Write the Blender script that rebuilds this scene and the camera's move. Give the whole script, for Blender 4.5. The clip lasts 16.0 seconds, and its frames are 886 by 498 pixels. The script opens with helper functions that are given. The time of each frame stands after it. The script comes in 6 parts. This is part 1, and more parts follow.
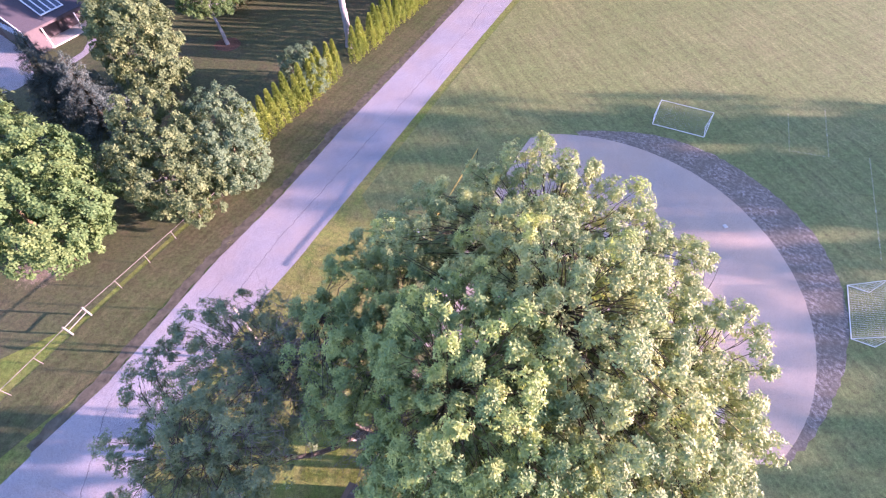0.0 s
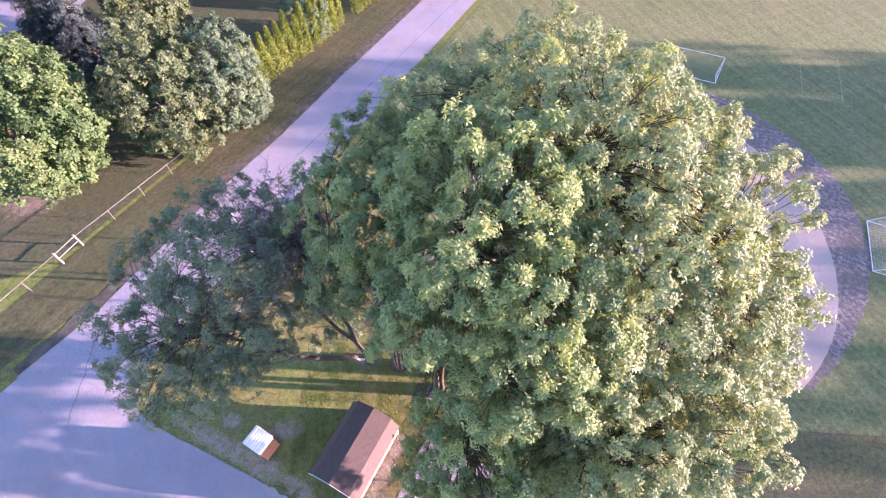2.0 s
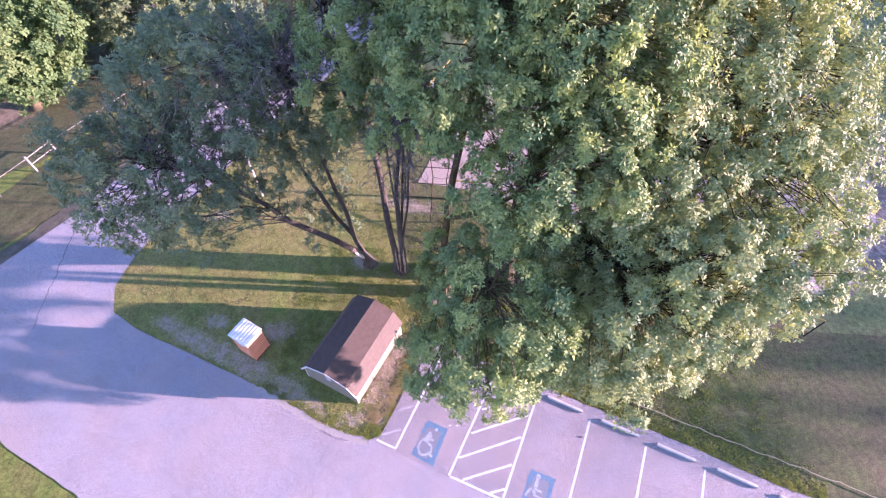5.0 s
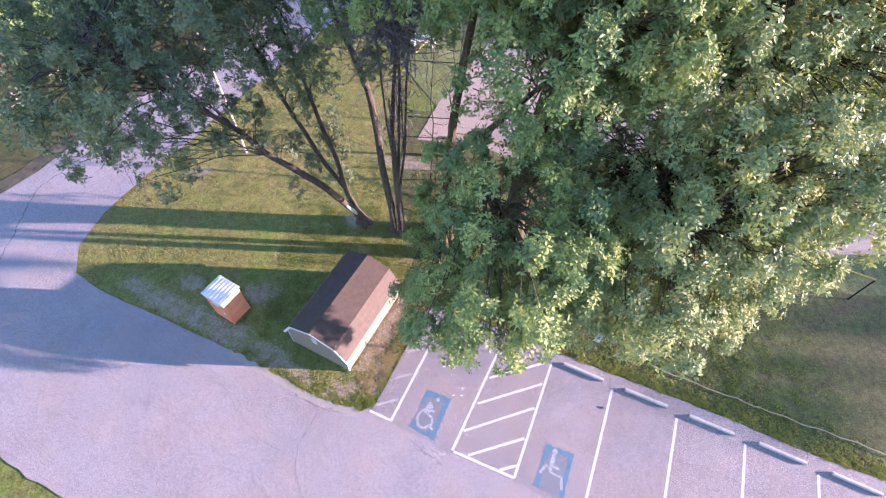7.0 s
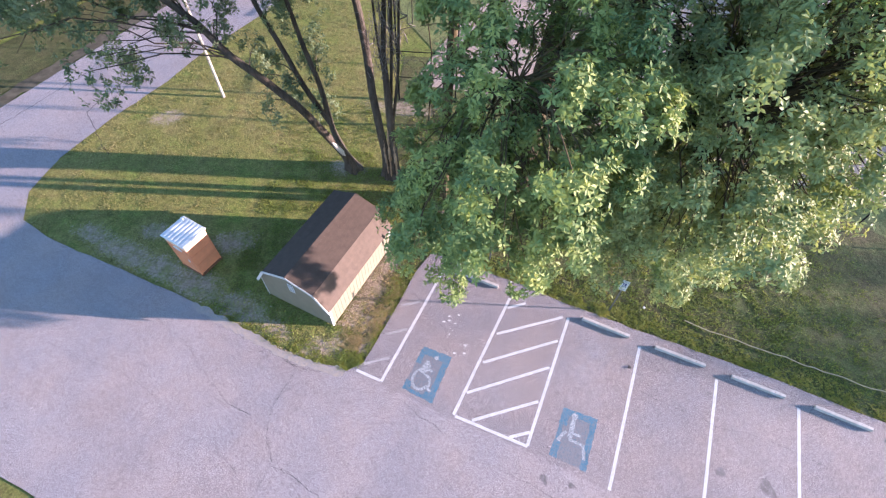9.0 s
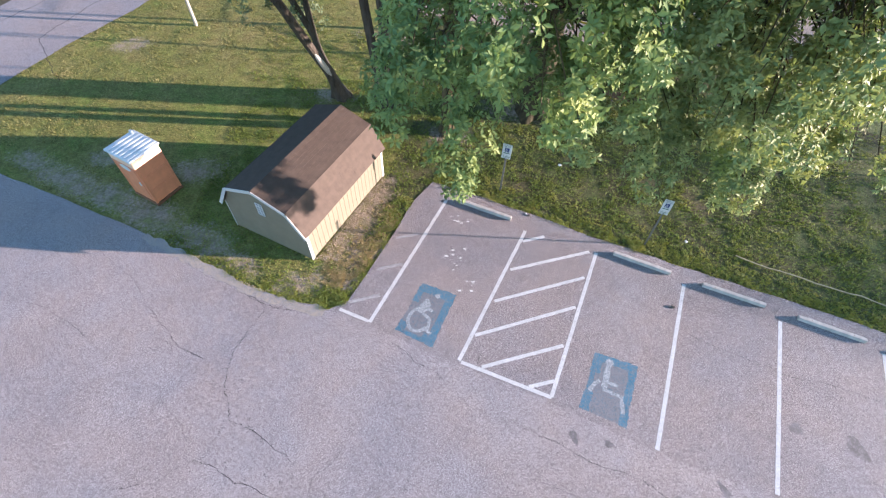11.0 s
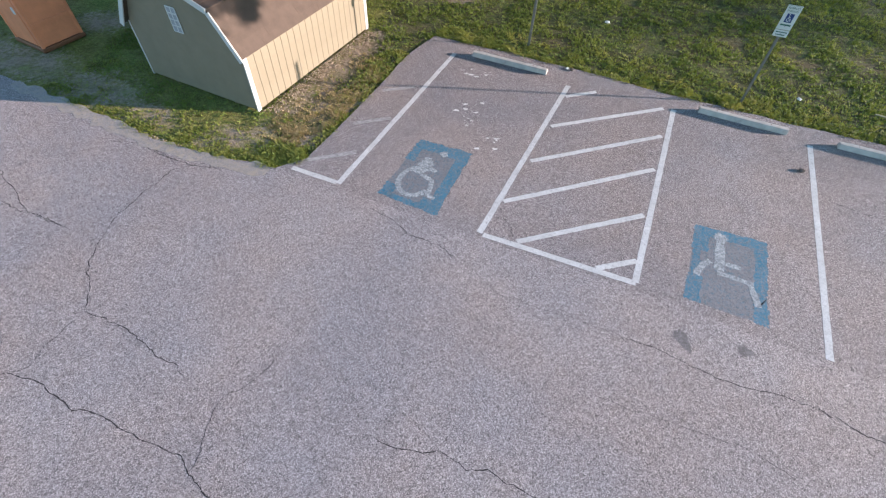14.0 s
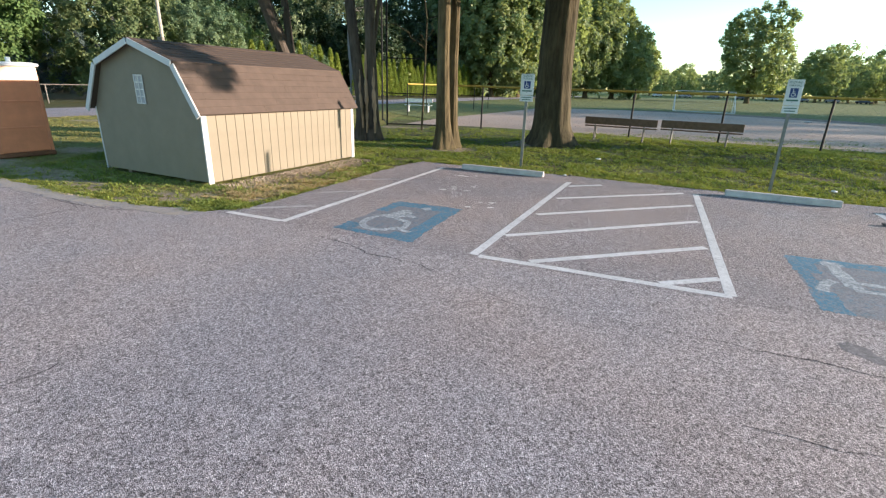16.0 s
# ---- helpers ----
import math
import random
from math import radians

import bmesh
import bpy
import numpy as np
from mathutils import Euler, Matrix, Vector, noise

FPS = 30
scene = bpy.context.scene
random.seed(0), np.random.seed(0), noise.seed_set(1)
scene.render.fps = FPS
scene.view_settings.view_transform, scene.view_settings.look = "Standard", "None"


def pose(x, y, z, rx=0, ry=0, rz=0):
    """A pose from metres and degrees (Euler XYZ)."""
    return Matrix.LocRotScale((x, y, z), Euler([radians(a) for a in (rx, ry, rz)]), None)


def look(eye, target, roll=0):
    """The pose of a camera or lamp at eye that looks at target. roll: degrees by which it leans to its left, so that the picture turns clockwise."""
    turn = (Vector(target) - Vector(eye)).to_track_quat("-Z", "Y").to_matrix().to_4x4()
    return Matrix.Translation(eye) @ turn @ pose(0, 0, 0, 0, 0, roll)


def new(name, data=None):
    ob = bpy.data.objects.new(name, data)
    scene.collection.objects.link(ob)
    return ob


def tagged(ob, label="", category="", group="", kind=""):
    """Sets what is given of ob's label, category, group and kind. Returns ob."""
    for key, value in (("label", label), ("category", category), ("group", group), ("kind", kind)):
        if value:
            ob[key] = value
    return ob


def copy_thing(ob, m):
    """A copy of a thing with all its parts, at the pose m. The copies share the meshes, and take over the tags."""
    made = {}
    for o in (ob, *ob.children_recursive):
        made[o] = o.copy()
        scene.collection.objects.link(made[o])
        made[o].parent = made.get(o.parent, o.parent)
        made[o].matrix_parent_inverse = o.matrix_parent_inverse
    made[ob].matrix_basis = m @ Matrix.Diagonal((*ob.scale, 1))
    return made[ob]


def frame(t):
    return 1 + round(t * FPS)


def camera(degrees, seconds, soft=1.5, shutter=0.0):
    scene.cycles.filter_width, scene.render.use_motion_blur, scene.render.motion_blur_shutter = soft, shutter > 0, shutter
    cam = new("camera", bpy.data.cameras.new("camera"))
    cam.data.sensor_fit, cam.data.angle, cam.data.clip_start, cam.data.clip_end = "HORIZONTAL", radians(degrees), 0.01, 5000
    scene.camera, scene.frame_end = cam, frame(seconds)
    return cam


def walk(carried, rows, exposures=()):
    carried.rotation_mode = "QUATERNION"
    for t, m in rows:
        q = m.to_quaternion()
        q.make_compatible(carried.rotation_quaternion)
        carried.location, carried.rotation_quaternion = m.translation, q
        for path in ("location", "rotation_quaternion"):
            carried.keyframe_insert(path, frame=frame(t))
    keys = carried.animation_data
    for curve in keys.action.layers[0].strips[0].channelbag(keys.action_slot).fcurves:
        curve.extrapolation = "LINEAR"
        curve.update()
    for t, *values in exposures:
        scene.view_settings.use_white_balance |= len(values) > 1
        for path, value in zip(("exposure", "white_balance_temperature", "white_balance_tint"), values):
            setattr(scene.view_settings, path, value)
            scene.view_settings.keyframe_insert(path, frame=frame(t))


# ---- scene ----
cam = camera(86.51, 16.0, 1.25)
ROWS = [
    (0.0, 0.320, 0.407, 33.968, 35.027, -1.239, 2.578),
    (0.5, 0.226, -0.582, 32.864, 35.182, -1.317, 2.584),
    (1.0, 0.137, -1.523, 31.764, 35.227, -1.338, 2.545),
    (1.5, 0.037, -2.510, 30.645, 35.331, -1.462, 2.579),
    (2.0, -0.058, -3.451, 29.516, 35.378, -1.446, 2.505),
    (2.5, -0.139, -4.316, 28.360, 35.512, -1.516, 2.517),
    (3.0, -0.226, -5.132, 27.241, 35.618, -1.548, 2.458),
    (3.5, -0.274, -5.876, 26.278, 35.664, -1.543, 2.400),
    (4.0, -0.270, -6.570, 25.356, 35.719, -1.582, 2.385),
    (6.5, -0.166, -7.551, 20.816, 35.838, -1.495, 2.236),
    (7.0, -0.217, -7.625, 19.907, 35.900, -1.538, 2.261),
    (7.5, -0.217, -7.678, 18.961, 35.943, -1.554, 2.281),
    (8.0, -0.193, -7.727, 18.006, 35.995, -1.584, 2.303),
    (8.5, -0.150, -7.808, 17.046, 35.983, -1.560, 2.261),
    (9.0, -0.075, -7.925, 16.115, 36.010, -1.502, 2.256),
    (11.5, -0.046, -8.317, 11.075, 36.645, -1.559, 2.200),
    (12.0, -0.073, -8.304, 10.120, 36.692, -1.569, 2.171),
    (12.5, -0.129, -8.311, 9.084, 36.832, -1.616, 2.158),
    (13.0, -0.204, -8.349, 8.014, 36.932, -1.643, 2.135),
    (13.5, -0.200, -8.379, 6.961, 37.111, -1.678, 2.107),
    (14.0, -0.094, -8.335, 5.952, 39.222, -1.744, 2.070),
    (14.5, 0.062, -8.296, 4.922, 44.863, -1.809, 2.006),
    (15.0, 0.205, -8.222, 3.878, 49.833, -1.840, 1.957),
    (15.5, 0.283, -8.125, 2.844, 59.956, -1.819, 1.856),
    (16.0, 0.268, -8.144, 1.829, 70.747, -1.764, 1.810),
]
SKY, SUN = 0.125, 5.0
LOOKS = [(0, 2.80, 5800, 46), (2, 2.78, 5690, 49), (4, 2.68, 5450, 54), (7, 2.51, 5560, 31), (9, 2.31, 5600, 19), (12, 1.95, 5600, 5), (13.6, 1.75, 5650, 3), (14.5, 1.75, 5650, 3), (16, 1.70, 5850, -1)]


walk(cam, [(t, pose(*p)) for t, *p in ROWS], LOOKS)

# ---- light: a low sun from the east and a clear sky ----
SUN_EL, SUN_AZ = 9.5, 0.0
sky_world = bpy.data.worlds.new("sky")
scene.world = sky_world
sky_world.use_nodes = True
wn = sky_world.node_tree.nodes
wl = sky_world.node_tree.links
wn.clear()
sky_node = wn.new("ShaderNodeTexSky")
sky_node.sky_type = "NISHITA"
sky_node.sun_disc = False
sky_node.sun_elevation = radians(SUN_EL)
sky_node.sun_rotation = radians(90 - SUN_AZ)
sky_node.air_density, sky_node.dust_density, sky_node.ozone_density = 1.0, 0.2, 1.5
sky_back = wn.new("ShaderNodeBackground")
sky_back.inputs["Strength"].default_value = SKY
sky_out = wn.new("ShaderNodeOutputWorld")
wl.new(sky_node.outputs[0], sky_back.inputs["Color"])
wl.new(sky_back.outputs[0], sky_out.inputs["Surface"])
sun_data = bpy.data.lights.new("sun", "SUN")
sun_data.energy, sun_data.angle, sun_data.color = SUN, radians(0.6), (1.0, 0.72, 0.57)
sun_lamp = new("sun", sun_data)
sun_dir = Vector((math.cos(radians(SUN_EL)) * math.cos(radians(SUN_AZ)), math.cos(radians(SUN_EL)) * math.sin(radians(SUN_AZ)), math.sin(radians(SUN_EL))))
sun_lamp.matrix_world = look(sun_dir * 60, (0, 0, 0))


# ---- materials ----
def mat_base(name, rough=0.8, spec=0.3):
    m = bpy.data.materials.new(name)
    m.use_nodes = True
    nt = m.node_tree
    b = nt.nodes["Principled BSDF"]
    b.inputs["Roughness"].default_value = rough
    b.inputs["Specular IOR Level"].default_value = spec
    return m, nt, b


def nd(nt, kind, **values):
    n = nt.nodes.new(kind)
    for k, v in values.items():
        n.inputs[k.replace("_", " ")].default_value = v
    return n


def where(nt, own):
    """World place, or the thing's own place for things that are moved about."""
    if own:
        return nt.nodes.new("ShaderNodeTexCoord").outputs["Object"]
    return nt.nodes.new("ShaderNodeNewGeometry").outputs["Position"]


def noise_at(nt, place, scale, detail=4.0, rough=0.6, stretch=None):
    if stretch:
        for key, value in (("Rotation", (0, 0, radians(stretch[1]))), ("Scale", stretch[0])):
            mp = nt.nodes.new("ShaderNodeMapping")
            mp.inputs[key].default_value = value
            nt.links.new(place, mp.inputs["Vector"])
            place = mp.outputs["Vector"]
    n = nd(nt, "ShaderNodeTexNoise", Scale=scale, Detail=detail, Roughness=rough)
    nt.links.new(place, n.inputs["Vector"])
    return n.outputs["Fac"]


def ramp(nt, fac, stops):
    r = nt.nodes.new("ShaderNodeValToRGB")
    e = r.color_ramp.elements
    while len(e) < len(stops):
        e.new(0.5)
    for el, (p, c) in zip(e, stops):
        el.position = p
        el.color = (*c, 1) if len(c) == 3 else c
    nt.links.new(fac, r.inputs["Fac"])
    return r.outputs["Color"]


def mixc(nt, fac, a, b, kind="MIX"):
    m = nt.nodes.new("ShaderNodeMix")
    m.data_type, m.blend_type = "RGBA", kind
    for sock, v in ((m.inputs["Factor"], fac), (m.inputs["A"], a), (m.inputs["B"], b)):
        if isinstance(v, (int, float)):
            sock.default_value = v
        elif isinstance(v, tuple):
            sock.default_value = (*v, 1)
        else:
            nt.links.new(v, sock)
    return m.outputs["Result"]


def bump(nt, b, height, strength=0.3, dist=0.01):
    n = nd(nt, "ShaderNodeBump", Strength=strength, Distance=dist)
    nt.links.new(height, n.inputs["Height"])
    nt.links.new(n.outputs["Normal"], b.inputs["Normal"])


def grey(v):
    return (v, v, v)


def plain(name, col, rough=0.6, spec=0.4, metal=0.0, vary=0.12, scale=9.0, own=True, bump_to=0.1, fine=70.0):
    """A surface of one colour with blotches and fine grain."""
    m, nt, b = mat_base(name, rough, spec)
    b.inputs["Metallic"].default_value = metal
    p = where(nt, own)
    dark = tuple(c * (1 - vary * 1.6) for c in col)
    lite = tuple(min(1, c * (1 + vary)) for c in col)
    c1 = ramp(nt, noise_at(nt, p, scale), [(0.3, dark), (0.7, lite)])
    c2 = mixc(nt, ramp(nt, noise_at(nt, p, fine, 2), [(0.35, grey(0.0)), (0.65, grey(1.0))]), c1, lite)
    nt.links.new(mixc(nt, 0.35, c1, c2), b.inputs["Base Color"])
    if bump_to:
        bump(nt, b, noise_at(nt, p, fine, 3), bump_to, 0.004)
    return m


def bare_mask(nt, p, patches):
    """How bare the ground is: ragged patches (x, y, rx, ry, turn)."""
    total = None
    rag = mixc(nt, 0.5, noise_at(nt, p, 1.8, 8, 0.85), noise_at(nt, p, 9.0, 6, 0.85))
    for x, y, rx, ry, turn in patches:
        mv = nt.nodes.new("ShaderNodeMapping")
        mv.vector_type = "TEXTURE"
        mv.inputs["Location"].default_value = (x, y, 0)
        mv.inputs["Rotation"].default_value = (0, 0, radians(turn))
        mv.inputs["Scale"].default_value = (rx, ry, 1000.0)
        nt.links.new(p, mv.inputs["Vector"])
        ln = nt.nodes.new("ShaderNodeVectorMath")
        ln.operation = "LENGTH"
        nt.links.new(mv.outputs["Vector"], ln.inputs[0])
        inv = nt.nodes.new("ShaderNodeMath")
        inv.operation = "SUBTRACT"
        inv.inputs[0].default_value = 1.35
        nt.links.new(ln.outputs["Value"], inv.inputs[1])
        if total is None:
            total = inv.outputs[0]
        else:
            mx = nt.nodes.new("ShaderNodeMath")
            mx.operation = "MAXIMUM"
            nt.links.new(total, mx.inputs[0])
            nt.links.new(inv.outputs[0], mx.inputs[1])
            total = mx.outputs[0]
    add = nt.nodes.new("ShaderNodeMath")
    add.operation = "MULTIPLY_ADD"
    add.inputs[1].default_value = 7.0
    nt.links.new(rag, add.inputs[0])
    sub_ = nt.nodes.new("ShaderNodeMath")
    sub_.operation = "SUBTRACT"
    sub_.inputs[1].default_value = 3.35
    nt.links.new(total, sub_.inputs[0])
    nt.links.new(sub_.outputs[0], add.inputs[2])
    return ramp(nt, add.outputs[0], [(0.28, grey(0.0)), (0.82, grey(0.92))])


def grass_mat(name, dry, mid, lush, mow=None, bare=(), soil=(0.325, 0.262, 0.205)):
    m, nt, b = mat_base(name, 0.9, 0.15)
    p = where(nt, False)
    big = ramp(nt, noise_at(nt, p, 0.11, 5, 0.62), [(0.35, dry), (0.5, mid), (0.66, lush)])
    patch = ramp(nt, noise_at(nt, p, 0.9, 5, 0.7), [(0.32, tuple(c * 0.75 for c in dry)), (0.52, mid), (0.7, tuple(c * 1.15 for c in lush))])
    c = mixc(nt, 0.55, big, patch)
    fine = noise_at(nt, p, 14.0, 4, 0.75)
    c = mixc(nt, 0.75, c, ramp(nt, fine, [(0.3, grey(0.35)), (0.7, grey(1.35))]), "MULTIPLY")
    c = mixc(nt, 0.8, c, ramp(nt, noise_at(nt, p, 3.0, 7, 0.8), [(0.34, grey(0.46)), (0.66, grey(1.48))]), "MULTIPLY")
    straw = ramp(nt, noise_at(nt, p, 7.5, 5, 0.8), [(0.56, grey(0.0)), (0.72, grey(0.25 if mow else 0.65))])
    c = mixc(nt, straw, c, tuple(min(1.0, k * 1.35) for k in dry))
    if mow:
        streak = noise_at(nt, p, 1.0, 4, 0.65, ((mow[1], mow[2], 1.0), mow[0]))
        c = mixc(nt, 0.8, c, ramp(nt, streak, [(0.35, grey(0.80)), (0.65, grey(1.16))]), "MULTIPLY")
        for turn in (mow[0], mow[0] - 78):
            mp = nt.nodes.new("ShaderNodeMapping")
            mp.inputs["Rotation"].default_value = (0, 0, radians(turn))
            nt.links.new(p, mp.inputs["Vector"])
            wv = nd(nt, "ShaderNodeTexWave", Scale=0.19, Distortion=3.5, Detail=3.0)
            nt.links.new(mp.outputs["Vector"], wv.inputs["Vector"])
            c = mixc(nt, 0.9, c, ramp(nt, wv.outputs["Fac"], [(0.25, grey(0.965)), (0.75, grey(1.03))]), "MULTIPLY")
    if bare:
        ground = mixc(nt, 0.8, soil, ramp(nt, noise_at(nt, p, 9.0, 6, 0.85), [(0.34, grey(0.45)), (0.66, grey(1.3))]), "MULTIPLY")
        torn = ramp(nt, noise_at(nt, p, 2.2, 6, 0.75), [(0.40, grey(0.25)), (0.56, grey(1.0))])
        c = mixc(nt, mixc(nt, 1.0, bare_mask(nt, p, bare), torn, "MULTIPLY"), c, ground)
    nt.links.new(c, b.inputs["Base Color"])
    bump(nt, b, fine, 0.9, 0.05)
    return m


def asphalt_mat(name, base, stone, big_scale=0.25, speck=195.0, own=False, grain=1.0):
    m, nt, b = mat_base(name, 0.85, 0.3)
    p = where(nt, own)
    v = nd(nt, "ShaderNodeTexVoronoi", Scale=speck)
    nt.links.new(p, v.inputs["Vector"])
    stones = ramp(nt, v.outputs["Color"], [(0.12, tuple(c * 0.28 for c in base)), (0.5, base), (0.88, tuple(c * 1.12 for c in stone))])
    med = noise_at(nt, p, 22.0, 5, 0.75)
    c = mixc(nt, 0.5 * grain, mixc(nt, grain, base, stones), ramp(nt, med, [(0.3, grey(0.5)), (0.7, grey(1.42))]), "MULTIPLY")
    v2 = nd(nt, "ShaderNodeTexVoronoi", Scale=speck * 0.4)
    nt.links.new(p, v2.inputs["Vector"])
    c = mixc(nt, 0.9 * grain, c, ramp(nt, v2.outputs["Color"], [(0.1, grey(0.40)), (0.4, grey(0.98)), (0.9, grey(1.40))]), "MULTIPLY")
    tint = noise_at(nt, p, big_scale * 1.7, 3, 0.5)
    c = mixc(nt, 0.7, c, ramp(nt, tint, [(0.36, (0.95, 0.99, 1.07)), (0.62, (1.05, 0.99, 0.97))]), "MULTIPLY")
    large = noise_at(nt, p, big_scale, 5, 0.6)
    c = mixc(nt, 0.8, c, ramp(nt, large, [(0.3, (0.82, 0.82, 0.84)), (0.7, (1.12, 1.10, 1.08))]), "MULTIPLY")
    stain = noise_at(nt, p, 1.3, 4, 0.6)
    c = mixc(nt, 0.6, c, ramp(nt, stain, [(0.22, grey(0.72)), (0.36, grey(1.0))]), "MULTIPLY")
    nt.links.new(c, b.inputs["Base Color"])
    bump(nt, b, v.outputs["Distance"], 0.7, 0.008)
    return m


def paint_mat(name, paint, under, wear=0.5, scale=18.0):
    m, nt, b = mat_base(name, 0.75, 0.3)
    p = where(nt, False)
    n = noise_at(nt, p, scale, 6, 0.75)
    n2 = noise_at(nt, p, scale * 7, 3, 0.7)
    worn = mixc(nt, 0.4, n, n2)
    k = ramp(nt, worn, [(wear - 0.06, grey(0.0)), (wear + 0.06, grey(1.0))])
    shade = mixc(nt, 0.7, paint, ramp(nt, noise_at(nt, p, 3.0), [(0.3, grey(0.8)), (0.7, grey(1.1))]), "MULTIPLY")
    v = nd(nt, "ShaderNodeTexVoronoi", Scale=95.0)
    nt.links.new(p, v.inputs["Vector"])
    grit = ramp(nt, v.outputs["Color"], [(0.1, grey(0.5)), (0.45, grey(1.0)), (0.9, grey(1.4))])
    rough_under = mixc(nt, 0.9, under, grit, "MULTIPLY")
    rough_shade = mixc(nt, 0.3, shade, grit, "MULTIPLY")
    nt.links.new(mixc(nt, k, rough_under, rough_shade), b.inputs["Base Color"])
    bump(nt, b, n2, 0.3, 0.004)
    return m


def leaf_mat(name, dark, mid, lite, patch_scale=0.35, trans=0.3, rough=0.6, gloss=0.25):
    m, nt, b = mat_base(name, rough, gloss)
    p = where(nt, False)
    geo = nt.nodes.new("ShaderNodeNewGeometry")
    rnd = geo.outputs["Random Per Island"]
    c1 = ramp(nt, rnd, [(0.0, dark), (0.5, mid), (1.0, lite)])
    patch = ramp(nt, noise_at(nt, p, patch_scale, 4, 0.65), [(0.36, dark), (0.5, mid), (0.68, lite)])
    c = mixc(nt, 0.68, c1, patch)
    nt.links.new(c, b.inputs["Base Color"])
    tr = nt.nodes.new("ShaderNodeBsdfTranslucent")
    nt.links.new(mixc(nt, 1.0, c, (1.18, 1.16, 0.70), "MULTIPLY"), tr.inputs["Color"])
    mx = nt.nodes.new("ShaderNodeMixShader")
    mx.inputs["Fac"].default_value = trans
    nt.links.new(b.outputs[0], mx.inputs[1])
    nt.links.new(tr.outputs[0], mx.inputs[2])
    nt.links.new(mx.outputs[0], nt.nodes["Material Output"].inputs["Surface"])
    return m


def bark_mat(name, dark, lite, scale=6.0):
    m, nt, b = mat_base(name, 0.95, 0.15)
    p = where(nt, False)
    n = noise_at(nt, p, scale, 5, 0.7, ((1.0, 1.0, 0.16), 0))
    big = noise_at(nt, p, 1.1, 3)
    c = mixc(nt, 0.35, ramp(nt, n, [(0.33, dark), (0.66, lite)]), ramp(nt, big, [(0.3, dark), (0.7, lite)]))
    nt.links.new(c, b.inputs["Base Color"])
    bump(nt, b, n, 1.0, 0.05)
    return m


BARE = [(-2.78, 1.8, 0.5, 2.3, -24), (-2.45, 0.4, 0.4, 0.7, -24), (-3.0, -0.75, 0.6, 0.35, 20), (-13.2, 2.85, 1.5, 0.5, -22), (-11.4, 2.2, 1.1, 0.5, -24), (-9.8, 1.5, 1.2, 0.6, -24), (-7.7, 0.45, 1.2, 0.6, -24), (-6.3, -0.35, 0.8, 0.45, -24), (-14.9, 3.7, 0.9, 0.4, -20), (-12.4, 4.0, 0.6, 0.4, 0), (-9.0, 3.6, 0.9, 0.5, 10), (-14.75, 11.4, 0.8, 0.5, 20), (0.1, 6.2, 0.9, 0.6, 0),
        (-2.6, 13.0, 1.8, 0.5, -8), (3.0, 8.0, 1.2, 0.8, 0), (-4.9, 8.4, 0.8, 0.5, 0), (-33.5, 20.3, 1.9, 1.6, 10), (-4.3, -0.9, 0.9, 0.4, 10), (-2.9, 0.2, 0.6, 0.5, 0)]
GRASS = grass_mat("lawn", (0.195, 0.168, 0.066), (0.142, 0.172, 0.040), (0.096, 0.155, 0.026), None, BARE)
FIELD = grass_mat("mown_field", (0.192, 0.192, 0.085), (0.155, 0.176, 0.068), (0.122, 0.158, 0.054), (63, 0.16, 1.7))
LAWN_DRY = grass_mat("dry_lawn", (0.282, 0.230, 0.096), (0.188, 0.190, 0.056), (0.128, 0.180, 0.036), None, BARE)
ROUGH = grass_mat("rough_grass", (0.135, 0.106, 0.064), (0.098, 0.106, 0.042), (0.078, 0.112, 0.032), None, BARE)
VERGE = grass_mat("verge", (0.130, 0.108, 0.062), (0.082, 0.086, 0.038), (0.056, 0.078, 0.026), (-65, 0.10, 1.5), BARE)
# darker copy of the lawn: shade under the yard trees is in its colours
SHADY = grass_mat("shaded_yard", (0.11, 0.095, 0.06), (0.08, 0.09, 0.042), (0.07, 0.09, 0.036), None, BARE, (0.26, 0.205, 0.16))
ASPHALT = asphalt_mat("worn_asphalt", (0.238, 0.215, 0.219), (0.495, 0.465, 0.47))
ROADM = asphalt_mat("pale_road", (0.275, 0.252, 0.258), (0.385, 0.360, 0.365), 0.2, 70.0, grain=0.5)
DIRT = asphalt_mat("infield_dirt", (0.355, 0.282, 0.224), (0.39, 0.313, 0.252), 0.12, 60.0, grain=0.3)
WHITE_PAINT = paint_mat("line_paint", (0.58, 0.57, 0.57), (0.23, 0.215, 0.225), 0.41)
FADED_PAINT = paint_mat("faded_paint", (0.42, 0.41, 0.41), (0.21, 0.195, 0.205), 0.495)
BLUE_PAINT = paint_mat("blue_paint", (0.055, 0.175, 0.265), (0.195, 0.205, 0.225), 0.485, 24.0)
BLUE_FADED = paint_mat("faded_blue_paint", (0.09, 0.165, 0.22), (0.198, 0.190, 0.202), 0.56, 22.0)
SYMBOL_PAINT = paint_mat("symbol_paint", (0.48, 0.50, 0.52), (0.20, 0.215, 0.230), 0.52, 24.0)
CRACK = plain("crack", (0.045, 0.041, 0.043), 0.95, 0.1, own=False)
CONCRETE = plain("concrete", (0.44, 0.41, 0.385), 0.85, 0.25, vary=0.16, scale=6.0)
OIL = paint_mat("oil_stain", (0.148, 0.132, 0.132), (0.215, 0.197, 0.203), 0.48, 7.0)


